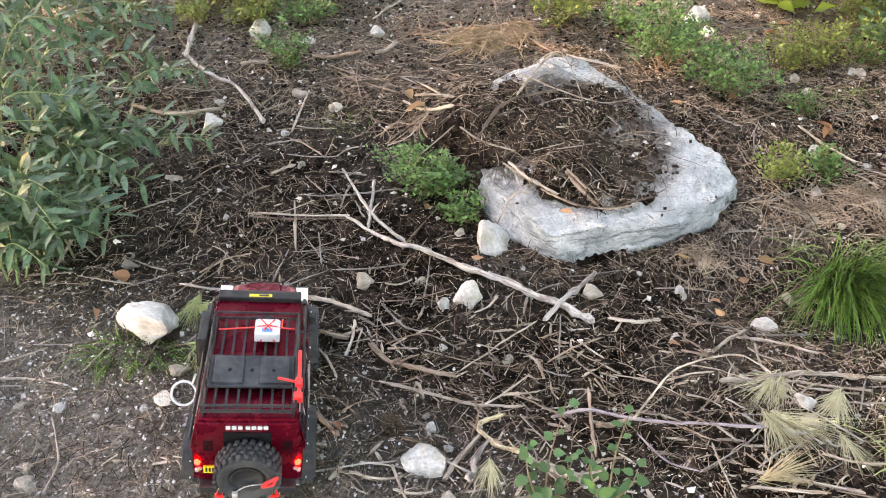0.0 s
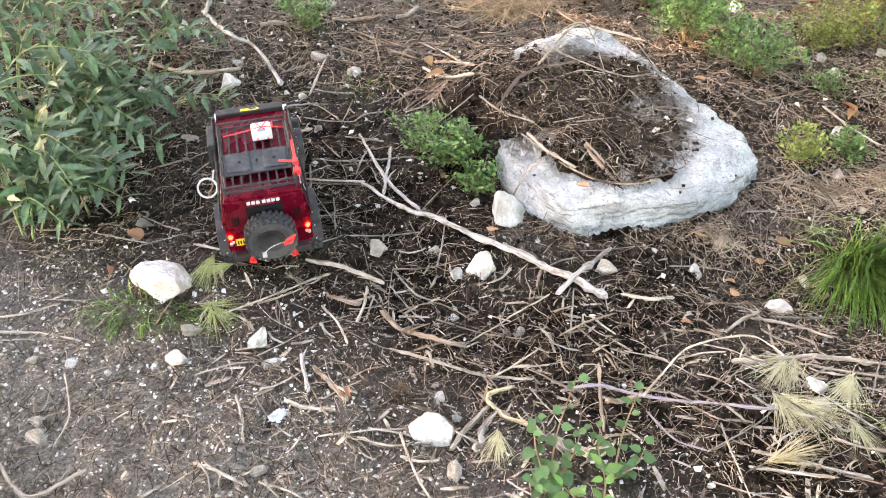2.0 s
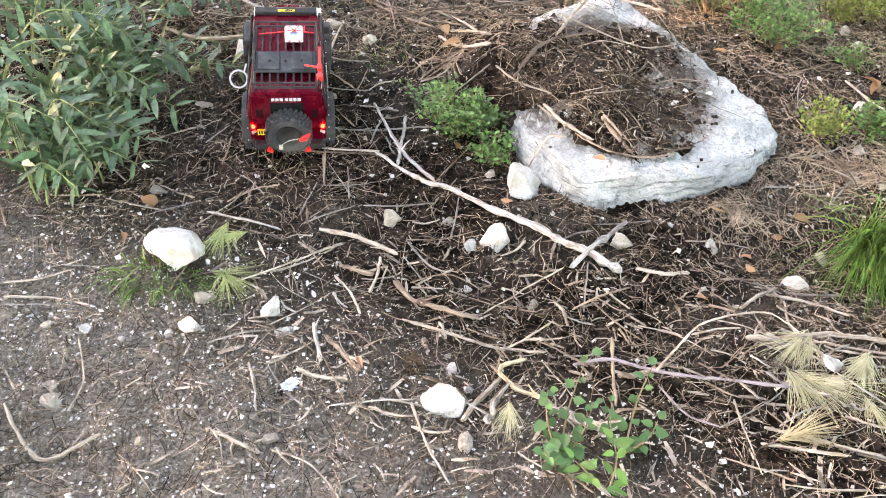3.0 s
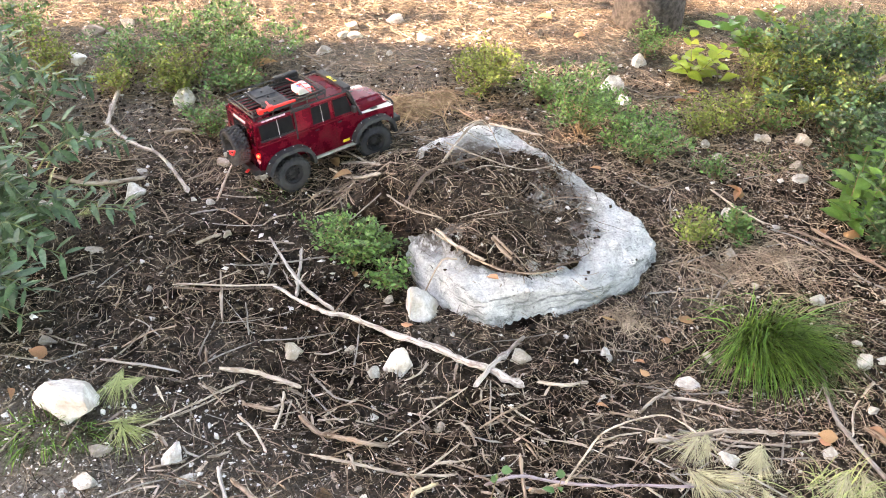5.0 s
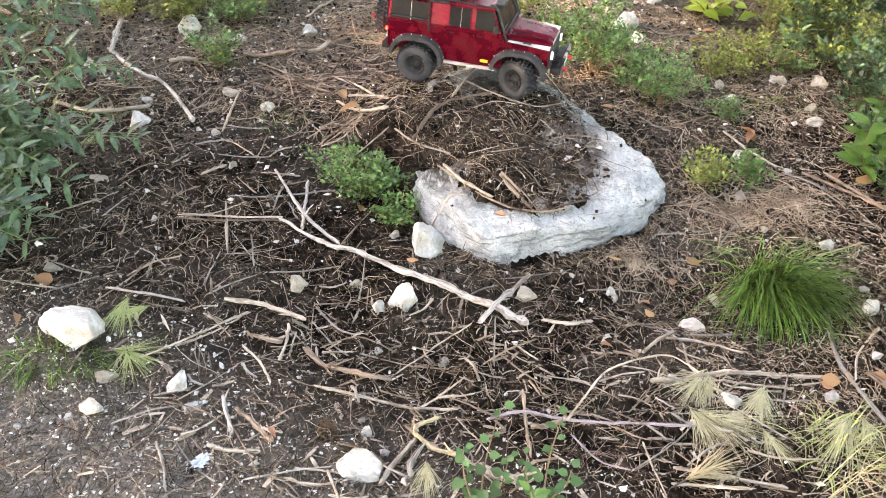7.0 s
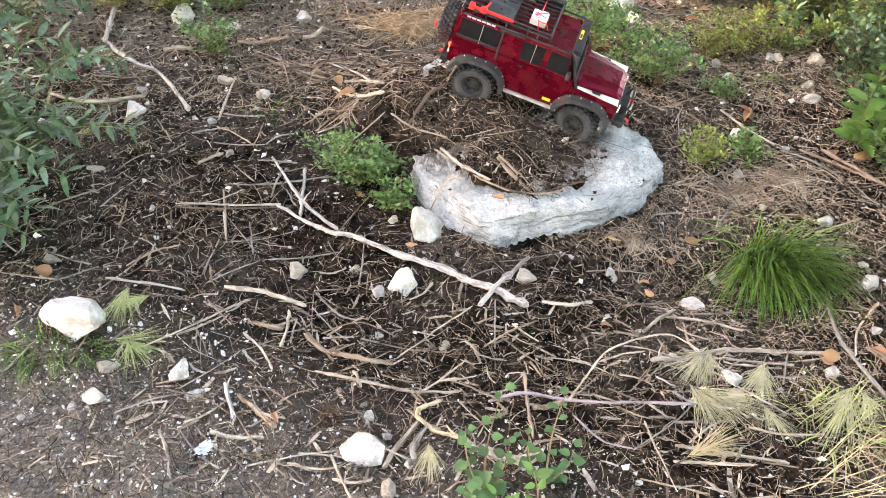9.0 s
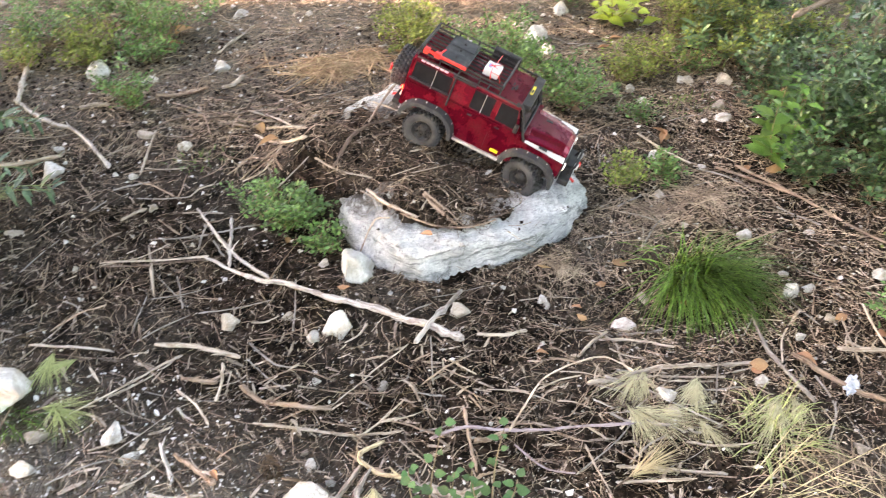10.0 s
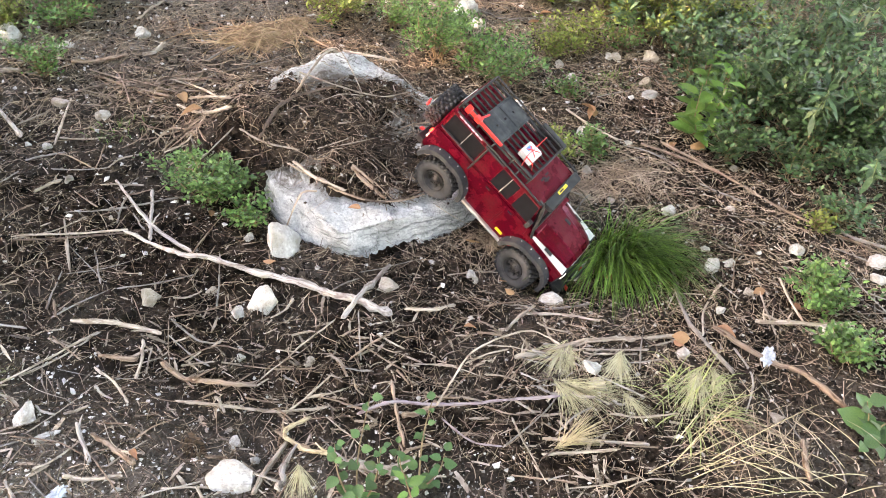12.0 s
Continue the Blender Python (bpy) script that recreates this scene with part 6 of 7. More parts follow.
stick([(0.354, 1.857), (0.408, 1.781)], 0.0025, 0.0016, WOOD_BROWN, label="brown broken piece of branch on the soil")

# ---- the dense bushes at the far edge ----
bush(1.729, 2.931, 0.398, 0.305, LEAF_DARK, "dense bush with small leaves, shade put into their dark green", 800, 0.015)
bush(1.771, 2.649, 0.236, 0.236, LEAF_DARK, "dense bush with small leaves, shade put into their dark green", 450, 0.015)
bush(1.688, 3.140, 0.291, 0.218, LEAF_YELLOW, "low bush with small yellow-green leaves, sunlight partly put into the colour", 420, 0.014)
bush(1.984, 3.110, 0.294, 0.269, LEAF_YELLOW, "low bush with small yellow-green leaves, sunlight partly put into the colour", 420, 0.015)
bush(-0.513, 3.015, 0.198, 0.143, LEAF_BOX, "low bush with small bright green leaves", 260, 0.013)
bush(0.499, 3.061, 0.205, 0.136, LEAF_YELLOW, "low bush with small yellow-green leaves, sunlight partly put into the colour", 260, 0.013)

# ---- more small dry sticks strewn over the soil ----
strew = random.Random(303)
twigs = {}
for _ in range(420):
    x, y = strew.uniform(-1.3, 1.9), strew.uniform(0.85, 3.3)
    if in_rock(x, y):
        continue
    a, length = strew.uniform(0, math.pi), strew.uniform(0.06, 0.2)
    bow = strew.uniform(-0.07, 0.07) * length
    dx, dy = math.cos(a) * length / 2, math.sin(a) * length / 2
    r = strew.uniform(0.0016, 0.0046)
    stick([(x - dx, y - dy), (x - dy * bow / length, y + dx * bow / length), (x + dx, y + dy)], r, r * strew.uniform(0.5, 0.9), strew.choice((WOOD_PALE, WOOD_GREY, WOOD_GREY, WOOD_BROWN, WOOD_BROWN)), label="short dry twig lying on the soil", into=twigs)


for mat, verts, faces, grain in twigs.values():
    me = mesh_data("twig_litter", verts, faces, mat)
    me.attributes.new("grain", "FLOAT_VECTOR", "POINT").data.foreach_set("vector", grain)
    tagged(new("twig_litter", me), "short dry twigs strewn over the soil", "litter", kind="stuff")

# ---- twigs and roots on the soil that covers the boulder ----
for _ in range(46):
    x, y = strew.uniform(0.02, 0.62), strew.uniform(1.8, 2.46)
    if ground_height(x, y) < rock_top(x, y) - 0.012:
        continue
    a, length = strew.uniform(0, math.pi), strew.uniform(0.05, 0.15)
    bow, r = strew.uniform(-0.2, 0.2), strew.uniform(0.0013, 0.0034)
    dx, dy = math.cos(a) * length / 2, math.sin(a) * length / 2
    stick([(x - dx, y - dy), (x - dy * bow, y + dx * bow), (x + dx, y + dy)], r, r * 0.6, strew.choice((WOOD_PALE, WOOD_BROWN, WOOD_BROWN, TWIG_DARK)), label="short dry twig lying on the soil over the boulder")
stick([(0.10, 2.05), (0.17, 2.16), (0.25, 2.21), (0.36, 2.26)], 0.0085, 0.005, TWIG_DARK, 0.004, "crooked dark root lying over the boulder")
stick([(0.24, 2.33), (0.36, 2.24), (0.47, 2.22), (0.56, 2.25)], 0.004, 0.003, WOOD_PALE, 0.006, "pale weathered stick lying on the soil")

# ---- broken branches heaped before the boulder ----
for _ in range(105):
    x, y = strew.uniform(-0.5, 0.85), strew.gauss(1.17, 0.2)
    if not 0.86 < y < 1.6:
        continue
    a, length = strew.gauss(-0.35, 0.75), strew.choice((0.05, 0.08, 0.12, 0.18))
    bow = strew.uniform(-0.25, 0.25)
    dx, dy = math.cos(a) * length / 2, math.sin(a) * length / 2
    r = strew.uniform(0.0018, 0.0062) * (0.7 if length > 0.1 else 1.0)
    stick([(x - dx, y - dy), (x - dy * bow, y + dx * bow), (x + dx, y + dy)], r, r * strew.uniform(0.4, 0.9), strew.choice((WOOD_PALE, WOOD_PALE, WOOD_GREY, WOOD_BROWN)), strew.uniform(0, 0.006), "broken piece of dry branch among the debris")


# ---- the model car: x ahead, y to its left, z up, its origin on the ground between the wheels ----
def paint_material():
    m, tree, bsdf = material("dark_red_paint")
    fine, broad = noise_node(tree, 260, 4, 0.6), noise_node(tree, 14, 5, 0.65)
    colour = ramp(tree, fine.outputs[0], [(0.35, (0.095, 0.002, 0.009)), (0.65, (0.165, 0.004, 0.018))]).outputs[0]
    dust = ramp(tree, broad.outputs[0], [(0.5, (0, 0, 0)), (0.75, (0.16, 0.16, 0.16))]).outputs[0]
    link(tree, mixed(tree, dust, colour, (0.2, 0.13, 0.09)), bsdf.inputs["Base Color"])
    link(tree, ramp(tree, broad.outputs[0], [(0.45, (0.24, 0.24, 0.24)), (0.75, (0.46, 0.46, 0.46))]).outputs[0], bsdf.inputs["Roughness"])
    bsdf.inputs["Metallic"].default_value = 0.5
    bsdf.inputs["Coat Weight"].default_value, bsdf.inputs["Coat Roughness"].default_value = 0.1, 0.12
    bsdf.inputs["Specular IOR Level"].default_value = 0.12
    return m


def glowing(name, colour, strength):
    m, tree, bsdf = material(name)
    bsdf.inputs["Base Color"].default_value = (*colour, 1)
    bsdf.inputs["Emission Color"].default_value = (*colour, 1)
    bsdf.inputs["Emission Strength"].default_value = strength
    return m


PAINT = paint_material()
RUBBER = grained("tyre_rubber", (0.022, 0.023, 0.025), (0.052, 0.054, 0.057), 70, 0.85, 0.001, None, 0, (0.075, 0.073, 0.07))
PLASTIC = grained("black_plastic", (0.012, 0.012, 0.013), (0.025, 0.025, 0.027), 200, 0.5, 0.0003, None, 0, (0.04, 0.038, 0.036))
FLARE = grained("grey_black_plastic", (0.02, 0.021, 0.023), (0.036, 0.038, 0.041), 200, 0.6, 0.0003, None, 0, (0.055, 0.053, 0.05))
PANEL = grained("dark_grey_panel", (0.022, 0.025, 0.028), (0.04, 0.044, 0.048), 120, 0.6, 0.0003, None, 0, (0.07, 0.072, 0.074))
GLASS = grained("smoked_window", (0.008, 0.008, 0.009), (0.016, 0.016, 0.017), 30, 0.12, 0, None, 0)
SILVER = grained("silver_trim", (0.5, 0.48, 0.45), (0.72, 0.7, 0.67), 90, 0.4, 0, None, 0, (0.35, 0.31, 0.27), metal=0.4)
CREAM = grained("white_panel", (0.62, 0.6, 0.56), (0.8, 0.78, 0.75), 60, 0.45, 0, None, 0, (0.5, 0.44, 0.38))
WHITE = grained("white_plastic", (0.48, 0.48, 0.48), (0.6, 0.6, 0.6), 40, 0.45, 0, None, 0)
RED = grained("red_plastic", (0.68, 0.02, 0.018), (0.82, 0.035, 0.03), 60, 0.4, 0, None, 0)
PINK = grained("pale_pink_print", (0.62, 0.4, 0.5), (0.75, 0.55, 0.62), 60, 0.5, 0, None, 0)
YELLOW = grained("yellow_plate", (0.75, 0.55, 0.02), (0.85, 0.66, 0.04), 60, 0.4, 0, None, 0)
BLUE = grained("blue_print", (0.05, 0.25, 0.55), (0.08, 0.34, 0.68), 60, 0.4, 0, None, 0)
GLASS.node_tree.nodes["Principled BSDF"].inputs["Specular IOR Level"].default_value = 0.05
for dull in (PLASTIC, FLARE, PANEL):
    dull.node_tree.nodes["Principled BSDF"].inputs["Specular IOR Level"].default_value = 0.2
TAIL = glowing("lit_tail_lamp", (1.0, 0.012, 0.008), 5.0)
# the headlamps do not shine; a slight added glow pales their glass
HEADLAMP = glowing("faintly_glowing_head_lamp", (0.9, 0.87, 0.8), 0.12)


def block(x0, x1, y0, y1, z0, z1, bevel=0.002, top=1.0, bm=None):
    """A bevelled block; top narrows its upper face across y."""
    bm = bm or bmesh.new()
    co = [(x, y * (top if z == z1 else 1) if y0 == -y1 else y, z) for z in (z0, z1) for y in (y0, y1) for x in (x0, x1)]
    v = [bm.verts.new(c) for c in co]
    fs = [bm.faces.new([v[i] for i in f]) for f in ((0, 2, 3, 1), (4, 5, 7, 6), (0, 1, 5, 4), (2, 6, 7, 3), (0, 4, 6, 2), (1, 3, 7, 5))]
    if bevel:
        edges = list({e for f in fs for e in f.edges})
        bmesh.ops.bevel(bm, geom=edges, offset=bevel, segments=2, affect="EDGES", profile=0.6)
    return bm


def extruded(outline, y0, y1, bevel=0.0015):
    """A plate with an outline in x and z, from y0 to y1."""
    bm = bmesh.new()
    a = [bm.verts.new((x, y0, z)) for x, z in outline]
    b = [bm.verts.new((x, y1, z)) for x, z in outline]
    n = len(outline)
    bm.faces.new(a)
    bm.faces.new(b[::-1])
    for i in range(n):
        bm.faces.new((a[i], b[i], b[(i + 1) % n], a[(i + 1) % n]))
    bmesh.ops.recalc_face_normals(bm, faces=bm.faces[:])
    if bevel:
        rim = [e for e in bm.edges if abs(e.verts[0].co.y - e.verts[1].co.y) < 1e-6]
        bmesh.ops.bevel(bm, geom=rim, offset=bevel, segments=2, affect="EDGES")
    return bm


def rod(pts, r, bm=None, sides=8, steps=3):
    """A round bar through pts, as a bmesh."""
    bm = bm or bmesh.new()
    line = smooth_line(pts, steps) if len(pts) > 2 else [Vector(p) for p in pts]
    verts, faces = tube_shape(line, [r] * len(line), sides)
    vs = [bm.verts.new(v) for v in verts]
    for f in faces:
        bm.faces.new([vs[i] for i in f])
    return bm


def bars(pts, r, bm=None):
    """A bar with sharp corners through pts."""
    bm = bm or bmesh.new()
    for a, b in zip(pts, pts[1:]):
        rod([a, b], r, bm)
        bmesh.ops.create_icosphere(bm, subdivisions=1, radius=r * 1.02, matrix=Matrix.Translation(b))
    return bm


def lathe(profile, steps=40):
    """Turns (radius, y) pairs round the y axis."""
    bm = bmesh.new()
    rings = [[bm.verts.new((r * math.cos(2 * math.pi * k / steps), y, r * math.sin(2 * math.pi * k / steps))) for k in range(steps)] for r, y in profile]
    for a, b in zip(rings, rings[1:]):
        for k in range(steps):
            bm.faces.new((a[k], a[(k + 1) % steps], b[(k + 1) % steps], b[k]))
    bmesh.ops.recalc_face_normals(bm, faces=bm.faces[:])
    return bm


def tyre_shape(radius, half):
    bm = lathe([(radius * 0.52, -half * 0.8), (radius * 0.62, -half), (radius * 0.82, -half * 1.02), (radius * 0.93, -half * 0.88), (radius * 0.945, 0), (radius * 0.93, half * 0.88), (radius * 0.82, half * 1.02), (radius * 0.62, half), (radius * 0.52, half * 0.8), (radius * 0.5, 0), (radius * 0.52, -half * 0.8)], 44)
    lugs = 26
    for k in range(lugs):
        for row, (y, w, l) in enumerate(((-0.72, 0.5, 0.11), (-0.2, 0.4, 0.1), (0.3, 0.4, 0.1), (0.76, 0.5, 0.11))):
            a = 2 * math.pi * (k + (0.5 if row % 2 else 0)) / lugs
            d = radius * l
            m = Matrix.Rotation(-a, 4, "Y") @ Matrix.Translation((radius * 0.965, y * half, 0)) @ Matrix.Rotation(radians(18 if row % 2 else -18), 4, "X") @ Matrix.Diagonal((radius * 0.085, w * half, d * 1.25, 1))
            bmesh.ops.create_cube(bm, size=1.0, matrix=m)
    return bm


def make_wheel(parent, name, x, y, z, out, label=""):
    """A wheel on an Empty at its hub; out is +1 for the left side, -1 for the right."""
    hub = new(name)
    hub.parent = parent
    hub.location = (x, y, z)
    hub.rotation_mode = "QUATERNION"
    part("tyre", tyre_shape(0.0595, 0.0225), RUBBER, hub, "knobbly black rubber tyre dulled with dust", True)
    rim = lathe([(0.0305, out * 0.021), (0.031, out * 0.0225), (0.028, out * 0.0225), (0.026, out * 0.012), (0.015, out * 0.008), (0.0135, out * 0.014), (0.0, out * 0.015)], 28)
    for k in range(8):
        a = 2 * math.pi * k / 8
        bmesh.ops.create_cone(rim, cap_ends=True, segments=8, radius1=0.0042, radius2=0.0042, depth=0.004, matrix=Matrix.Translation((0.0205 * math.cos(a), out * 0.011, 0.0205 * math.sin(a))) @ Matrix.Rotation(radians(90), 4, "X"))
    for k in range(5):
        a = 2 * math.pi * k / 5
        bmesh.ops.create_icosphere(rim, subdivisions=1, radius=0.0018, matrix=Matrix.Translation((0.0095 * math.cos(a), out * 0.0155, 0.0095 * math.sin(a))))
    part("rim", rim, PLASTIC, hub, "black steel rim", True)
    return hub


def make_car():
    car = new("model_car")
    tagged(car, "dark red radio-controlled off-road car with a roof rack", "model car")
    # body
    part("chassis", block(-0.235, 0.235, -0.045, 0.045, 0.05, 0.085, 0.004), PLASTIC, car, "black chassis")
    part("body_core", block(-0.25, 0.105, -0.068, 0.068, 0.082, 0.185, 0.003), PAINT, car)
    for s in (1, -1):
        outline = [(-0.252, 0.1), (-0.252, 0.186), (0.108, 0.186), (0.108, 0.082)]
        outline += [(0.092, 0.078), (-0.078, 0.078)]
        outline += [(-0.157 + 0.076 * math.cos(radians(a)), 0.062 + 0.076 * math.sin(radians(a))) for a in range(15, 166, 15)]
        outline += [(-0.236, 0.095)]
        side = part("side_panel", extruded(outline, s * 0.068, s * 0.099), PAINT, car, "glossy dark red side with doors")
        for x0, x1 in ((-0.062, 0.018), (0.022, 0.1)):
            part("door", extruded([(x0, 0.09), (x1, 0.09), (x1, 0.182), (x0, 0.182)], s * 0.0985, s * 0.1006, 0.0008), PAINT, side)
            part("door_handle", block(x0 + 0.006, x0 + 0.02, min(s * 0.1004, s * 0.1035), max(s * 0.1004, s * 0.1035), 0.168, 0.172, 0.0006), PLASTIC, car)
        part("waist_moulding", block(-0.25, 0.1, min(s * 0.0985, s * 0.1025), max(s * 0.0985, s * 0.1025), 0.177, 0.182, 0.0008), PAINT, car)
        part("sill", block(-0.07, 0.09, min(s * 0.1, s * 0.109), max(s * 0.1, s * 0.109), 0.073, 0.081, 0.0015), SILVER, car, "silver sill strip under the doors")
        # cabin side with its three windows
        lean = 0.012
        cab = bmesh.new()
        low = [cab.verts.new(c) for c in ((-0.25, s * 0.0985, 0.185), (0.1, s * 0.0985, 0.185), (0.1, s * 0.07, 0.185), (-0.25, s * 0.07, 0.185))]
        high = [cab.verts.new(c) for c in ((-0.246, s * (0.0985 - lean), 0.25), (0.07, s * (0.0985 - lean), 0.25), (0.07, s * 0.06, 0.25), (-0.246, s * 0.06, 0.25))]
        for f in ((0, 1, 2, 3),):
            cab.faces.new([low[i] for i in f])
        cab.faces.new(high[::-1])
        for i in range(4):
            cab.faces.new((low[i], high[i], high[(i + 1) % 4], low[(i + 1) % 4]))
        bmesh.ops.recalc_face_normals(cab, faces=cab.faces[:])
        bmesh.ops.bevel(cab, geom=cab.edges[:], offset=0.002, segments=2, affect="EDGES")
        cabin = part("cabin_side", cab, PAINT, car)

        def on_side(x, u, off):
            """A point on the leaning cabin side."""
            return Vector((x, s * (0.0985 - lean * u + off), 0.185 + 0.065 * u))

        for x0, x1, sl in ((-0.241, -0.126, 0), (-0.06, 0.006, 0), (0.02, 0.074, 0.012)):
            w = bmesh.new()
            ring = [(x0, 0.07), (x1 + sl, 0.07), (x1, 0.93), (x0, 0.93)]
            a = [w.verts.new(on_side(x, u, 0.0008)) for x, u in ring]
            b = [w.verts.new(on_side(x, u, 0.0028)) for x, u in ring]
            w.faces.new(b)
            for i in range(4):
                w.faces.new((a[i], a[(i + 1) % 4], b[(i + 1) % 4], b[i]))
            bmesh.ops.recalc_face_normals(w, faces=w.faces[:])
            part("window", w, GLASS, cabin, "smoked black side window")
            fr = bars([on_side(x, u, 0.002) for x, u in ring + ring[:1]], 0.0014)
            part("window_frame", fr, PAINT, car)
            mid = x0 + (x1 - x0) * (0.55 if x1 - x0 > 0.06 else 0.3)
            if x0 < 0:
                part("window_bar", bars([on_side(mid, 0.07, 0.003), on_side(mid, 0.93, 0.003)], 0.0008), SILVER, car)
        # cage tubes along the side
        o = 0.1035
        tube = bars([(-0.245, s * o, 0.198), (-0.125, s * o, 0.198)], 0.0026)
        part("cage_rail", tube, PLASTIC, car)
        part("cage_hoop", rod([(-0.12, s * 0.1035, 0.165), (-0.12, s * 0.1025, 0.2), (-0.12, s * 0.097, 0.25), (-0.12, s * 0.08, 0.272)], 0.0028), PLASTIC, car)
        part("cage_pillar", rod([(0.12, s * 0.1, 0.168), (0.108, s * 0.0985, 0.19), (0.082, s * 0.092, 0.256), (0.06, s * 0.09, 0.264)], 0.004), PLASTIC, car, "black tube guarding the windscreen post")
        part("cage_roof_rail", rod([(0.07, s * 0.094, 0.26), (-0.05, s * 0.094, 0.263), (-0.24, s * 0.094, 0.262)], 0.0028), PLASTIC, car)
        part("cage_strut", rod([(-0.03, s * 0.094, 0.262), (-0.03, s * 0.08, 0.278)], 0.0026), PLASTIC, car)
        part("mirror", block(0.08, 0.092, min(s * 0.102, s * 0.118), max(s * 0.102, s * 0.118), 0.19, 0.212, 0.003), PLASTIC, car, "black door mirror")
        # front wing with its pale top plate
        wing = [(0.1, 0.105), (0.1, 0.166), (0.247, 0.156), (0.247, 0.115), (0.236, 0.1)]
        wing += [(0.159 + 0.076 * math.cos(radians(a)), 0.062 + 0.076 * math.sin(radians(a))) for a in range(30, 166, 15)]
        part("front_wing", extruded(wing, s * 0.068, s * 0.099), PAINT, car)
        top = bmesh.new()
        q = [(0.118, s * 0.098, 0.1668), (0.246, s * 0.098, 0.158), (0.246, s * 0.07, 0.158), (0.118, s * 0.088, 0.1668)]
        a = [top.verts.new(c) for c in q]
        b = [top.verts.new((x, y, z + 0.0016)) for x, y, z in q]
        top.faces.new(b)
        for i in range(4):
            top.faces.new((a[i], a[(i + 1) % 4], b[(i + 1) % 4], b[i]))
        bmesh.ops.recalc_face_normals(top, faces=top.faces[:])
        plate = part("wing_plate", top, CREAM, car, "scuffed white plate on the front wing")
        part("wing_mark", block(0.165, 0.19, min(s * 0.08, s * 0.092), max(s * 0.08, s * 0.092), 0.1652, 0.1666, 0.0003), PLASTIC, plate)
        # flares over the wheels
        for cx, a0, a1 in ((-0.157, 8, 172), (0.159, 8, 172)):
            fl = bmesh.new()
            rings = []
            for a in range(a0, a1 + 1, 12):
                c, d = math.cos(radians(a)), math.sin(radians(a))
                square = 1 + 0.1 * abs(math.sin(radians(2 * a)))
                r0, r1 = 0.073 * square, 0.086 * square
                rings.append([fl.verts.new(v) for v in ((cx + r0 * c, s * 0.096, 0.06 + r0 * d), (cx + r1 * c, s * 0.096, 0.06 + r1 * d), (cx + r1 * c * 0.97, s * 0.122, 0.06 + r1 * d * 0.97), (cx + r0 * c, s * 0.124, 0.06 + r0 * d))])
            for p, n in zip(rings, rings[1:]):
                for k in range(4):
                    fl.faces.new((p[k], p[(k + 1) % 4], n[(k + 1) % 4], n[k]))
            fl.faces.new(rings[0])
            fl.faces.new(rings[-1][::-1])
            bmesh.ops.recalc_face_normals(fl, faces=fl.faces[:])
            flare = part("wheel_flare", fl, FLARE, car, "grey-black plastic flare with bolt heads")
            for a in range(20, 165, 20):
                square = 1 + 0.1 * abs(math.sin(radians(2 * a)))
                bolt = bmesh.new()
                bmesh.ops.create_icosphere(bolt, subdivisions=1, radius=0.0021, matrix=Matrix.Translation((cx + 0.087 * square * math.cos(radians(a)), s * 0.107, 0.06 + 0.087 * square * math.sin(radians(a)) * 0.985)))
                part("bolt", bolt, SILVER, flare)
        # tail lamp, rear shackle, rear side window, headlamp
        lamp = bmesh.new()
        bmesh.ops.create_cone(lamp, cap_ends=True, segments=14, radius1=0.0062, radius2=0.005, depth=0.006, matrix=Matrix.Translation((-0.2555, s * 0.09, 0.148)) @ Matrix.Rotation(radians(-90), 4, "Y"))
        part("tail_lamp", lamp, TAIL, car, "lit red tail lamp")
        for dy, dz in ((0.086, 0.131), (0.092, 0.126)):
            low_lamp = bmesh.new()
            bmesh.ops.create_cone(low_lamp, cap_ends=True, segments=12, radius1=0.004, radius2=0.0036, depth=0.005, matrix=Matrix.Translation((-0.2545, s * dy, dz)) @ Matrix.Rotation(radians(-90), 4, "Y"))
            part("small_lamp", low_lamp, SILVER, car)
        part("rear_quarter_window", block(-0.2545, -0.252, min(s * 0.06, s * 0.08), max(s * 0.06, s * 0.08), 0.176, 0.206, 0.001), GLASS, car, "narrow black window beside the rear door")
        part("rear_shackle", bars([(-0.27, s * 0.05, 0.092), (-0.284, s * 0.056, 0.088), (-0.284, s * 0.044, 0.084), (-0.27, s * 0.05, 0.092)], 0.0028), RED, car, "red tow shackle")
        part("front_shackle", bars([(0.282, s * 0.045, 0.092), (0.296, s * 0.051, 0.087), (0.296, s * 0.039, 0.083), (0.282, s * 0.045, 0.092)], 0.0028), RED, car, "red tow shackle")
        head = bmesh.new()
        bmesh.ops.create_cone(head, cap_ends=True, segments=20, radius1=0.0125, radius2=0.011, depth=0.008, matrix=Matrix.Translation((0.2505, s * 0.074, 0.135)) @ Matrix.Rotation(radians(90), 4, "Y"))
        part("headlamp", head, HEADLAMP, car, "round pale headlamp")
    # rear
    part("tailgate", block(-0.2545, -0.246, -0.09, 0.09, 0.095, 0.25, 0.003), PAINT, car, "dark red rear panel")
    part("rear_window", block(-0.257, -0.2535, -0.042, 0.042, 0.185, 0.228, 0.002), GLASS, car, "black rear window")
    for k in range(7):
        part("lettering", block(-0.2568, -0.2543, -0.036 + k * 0.0105 + (0.003 if k > 3 else 0), -0.028 + k * 0.0105 + (0.003 if k > 3 else 0), 0.236, 0.244, 0.0003), WHITE, car, "white bar of lettering")
    plate = part("rear_plate", block(-0.2575, -0.2545, 0.052, 0.08, 0.12, 0.139, 0.0008), YELLOW, car, "yellow plate with dark marks")
    for k in range(4):
        part("plate_mark", block(-0.2585, -0.2572, 0.055 + k * 0.006, 0.0585 + k * 0.006, 0.124, 0.135, 0), PLASTIC, plate)
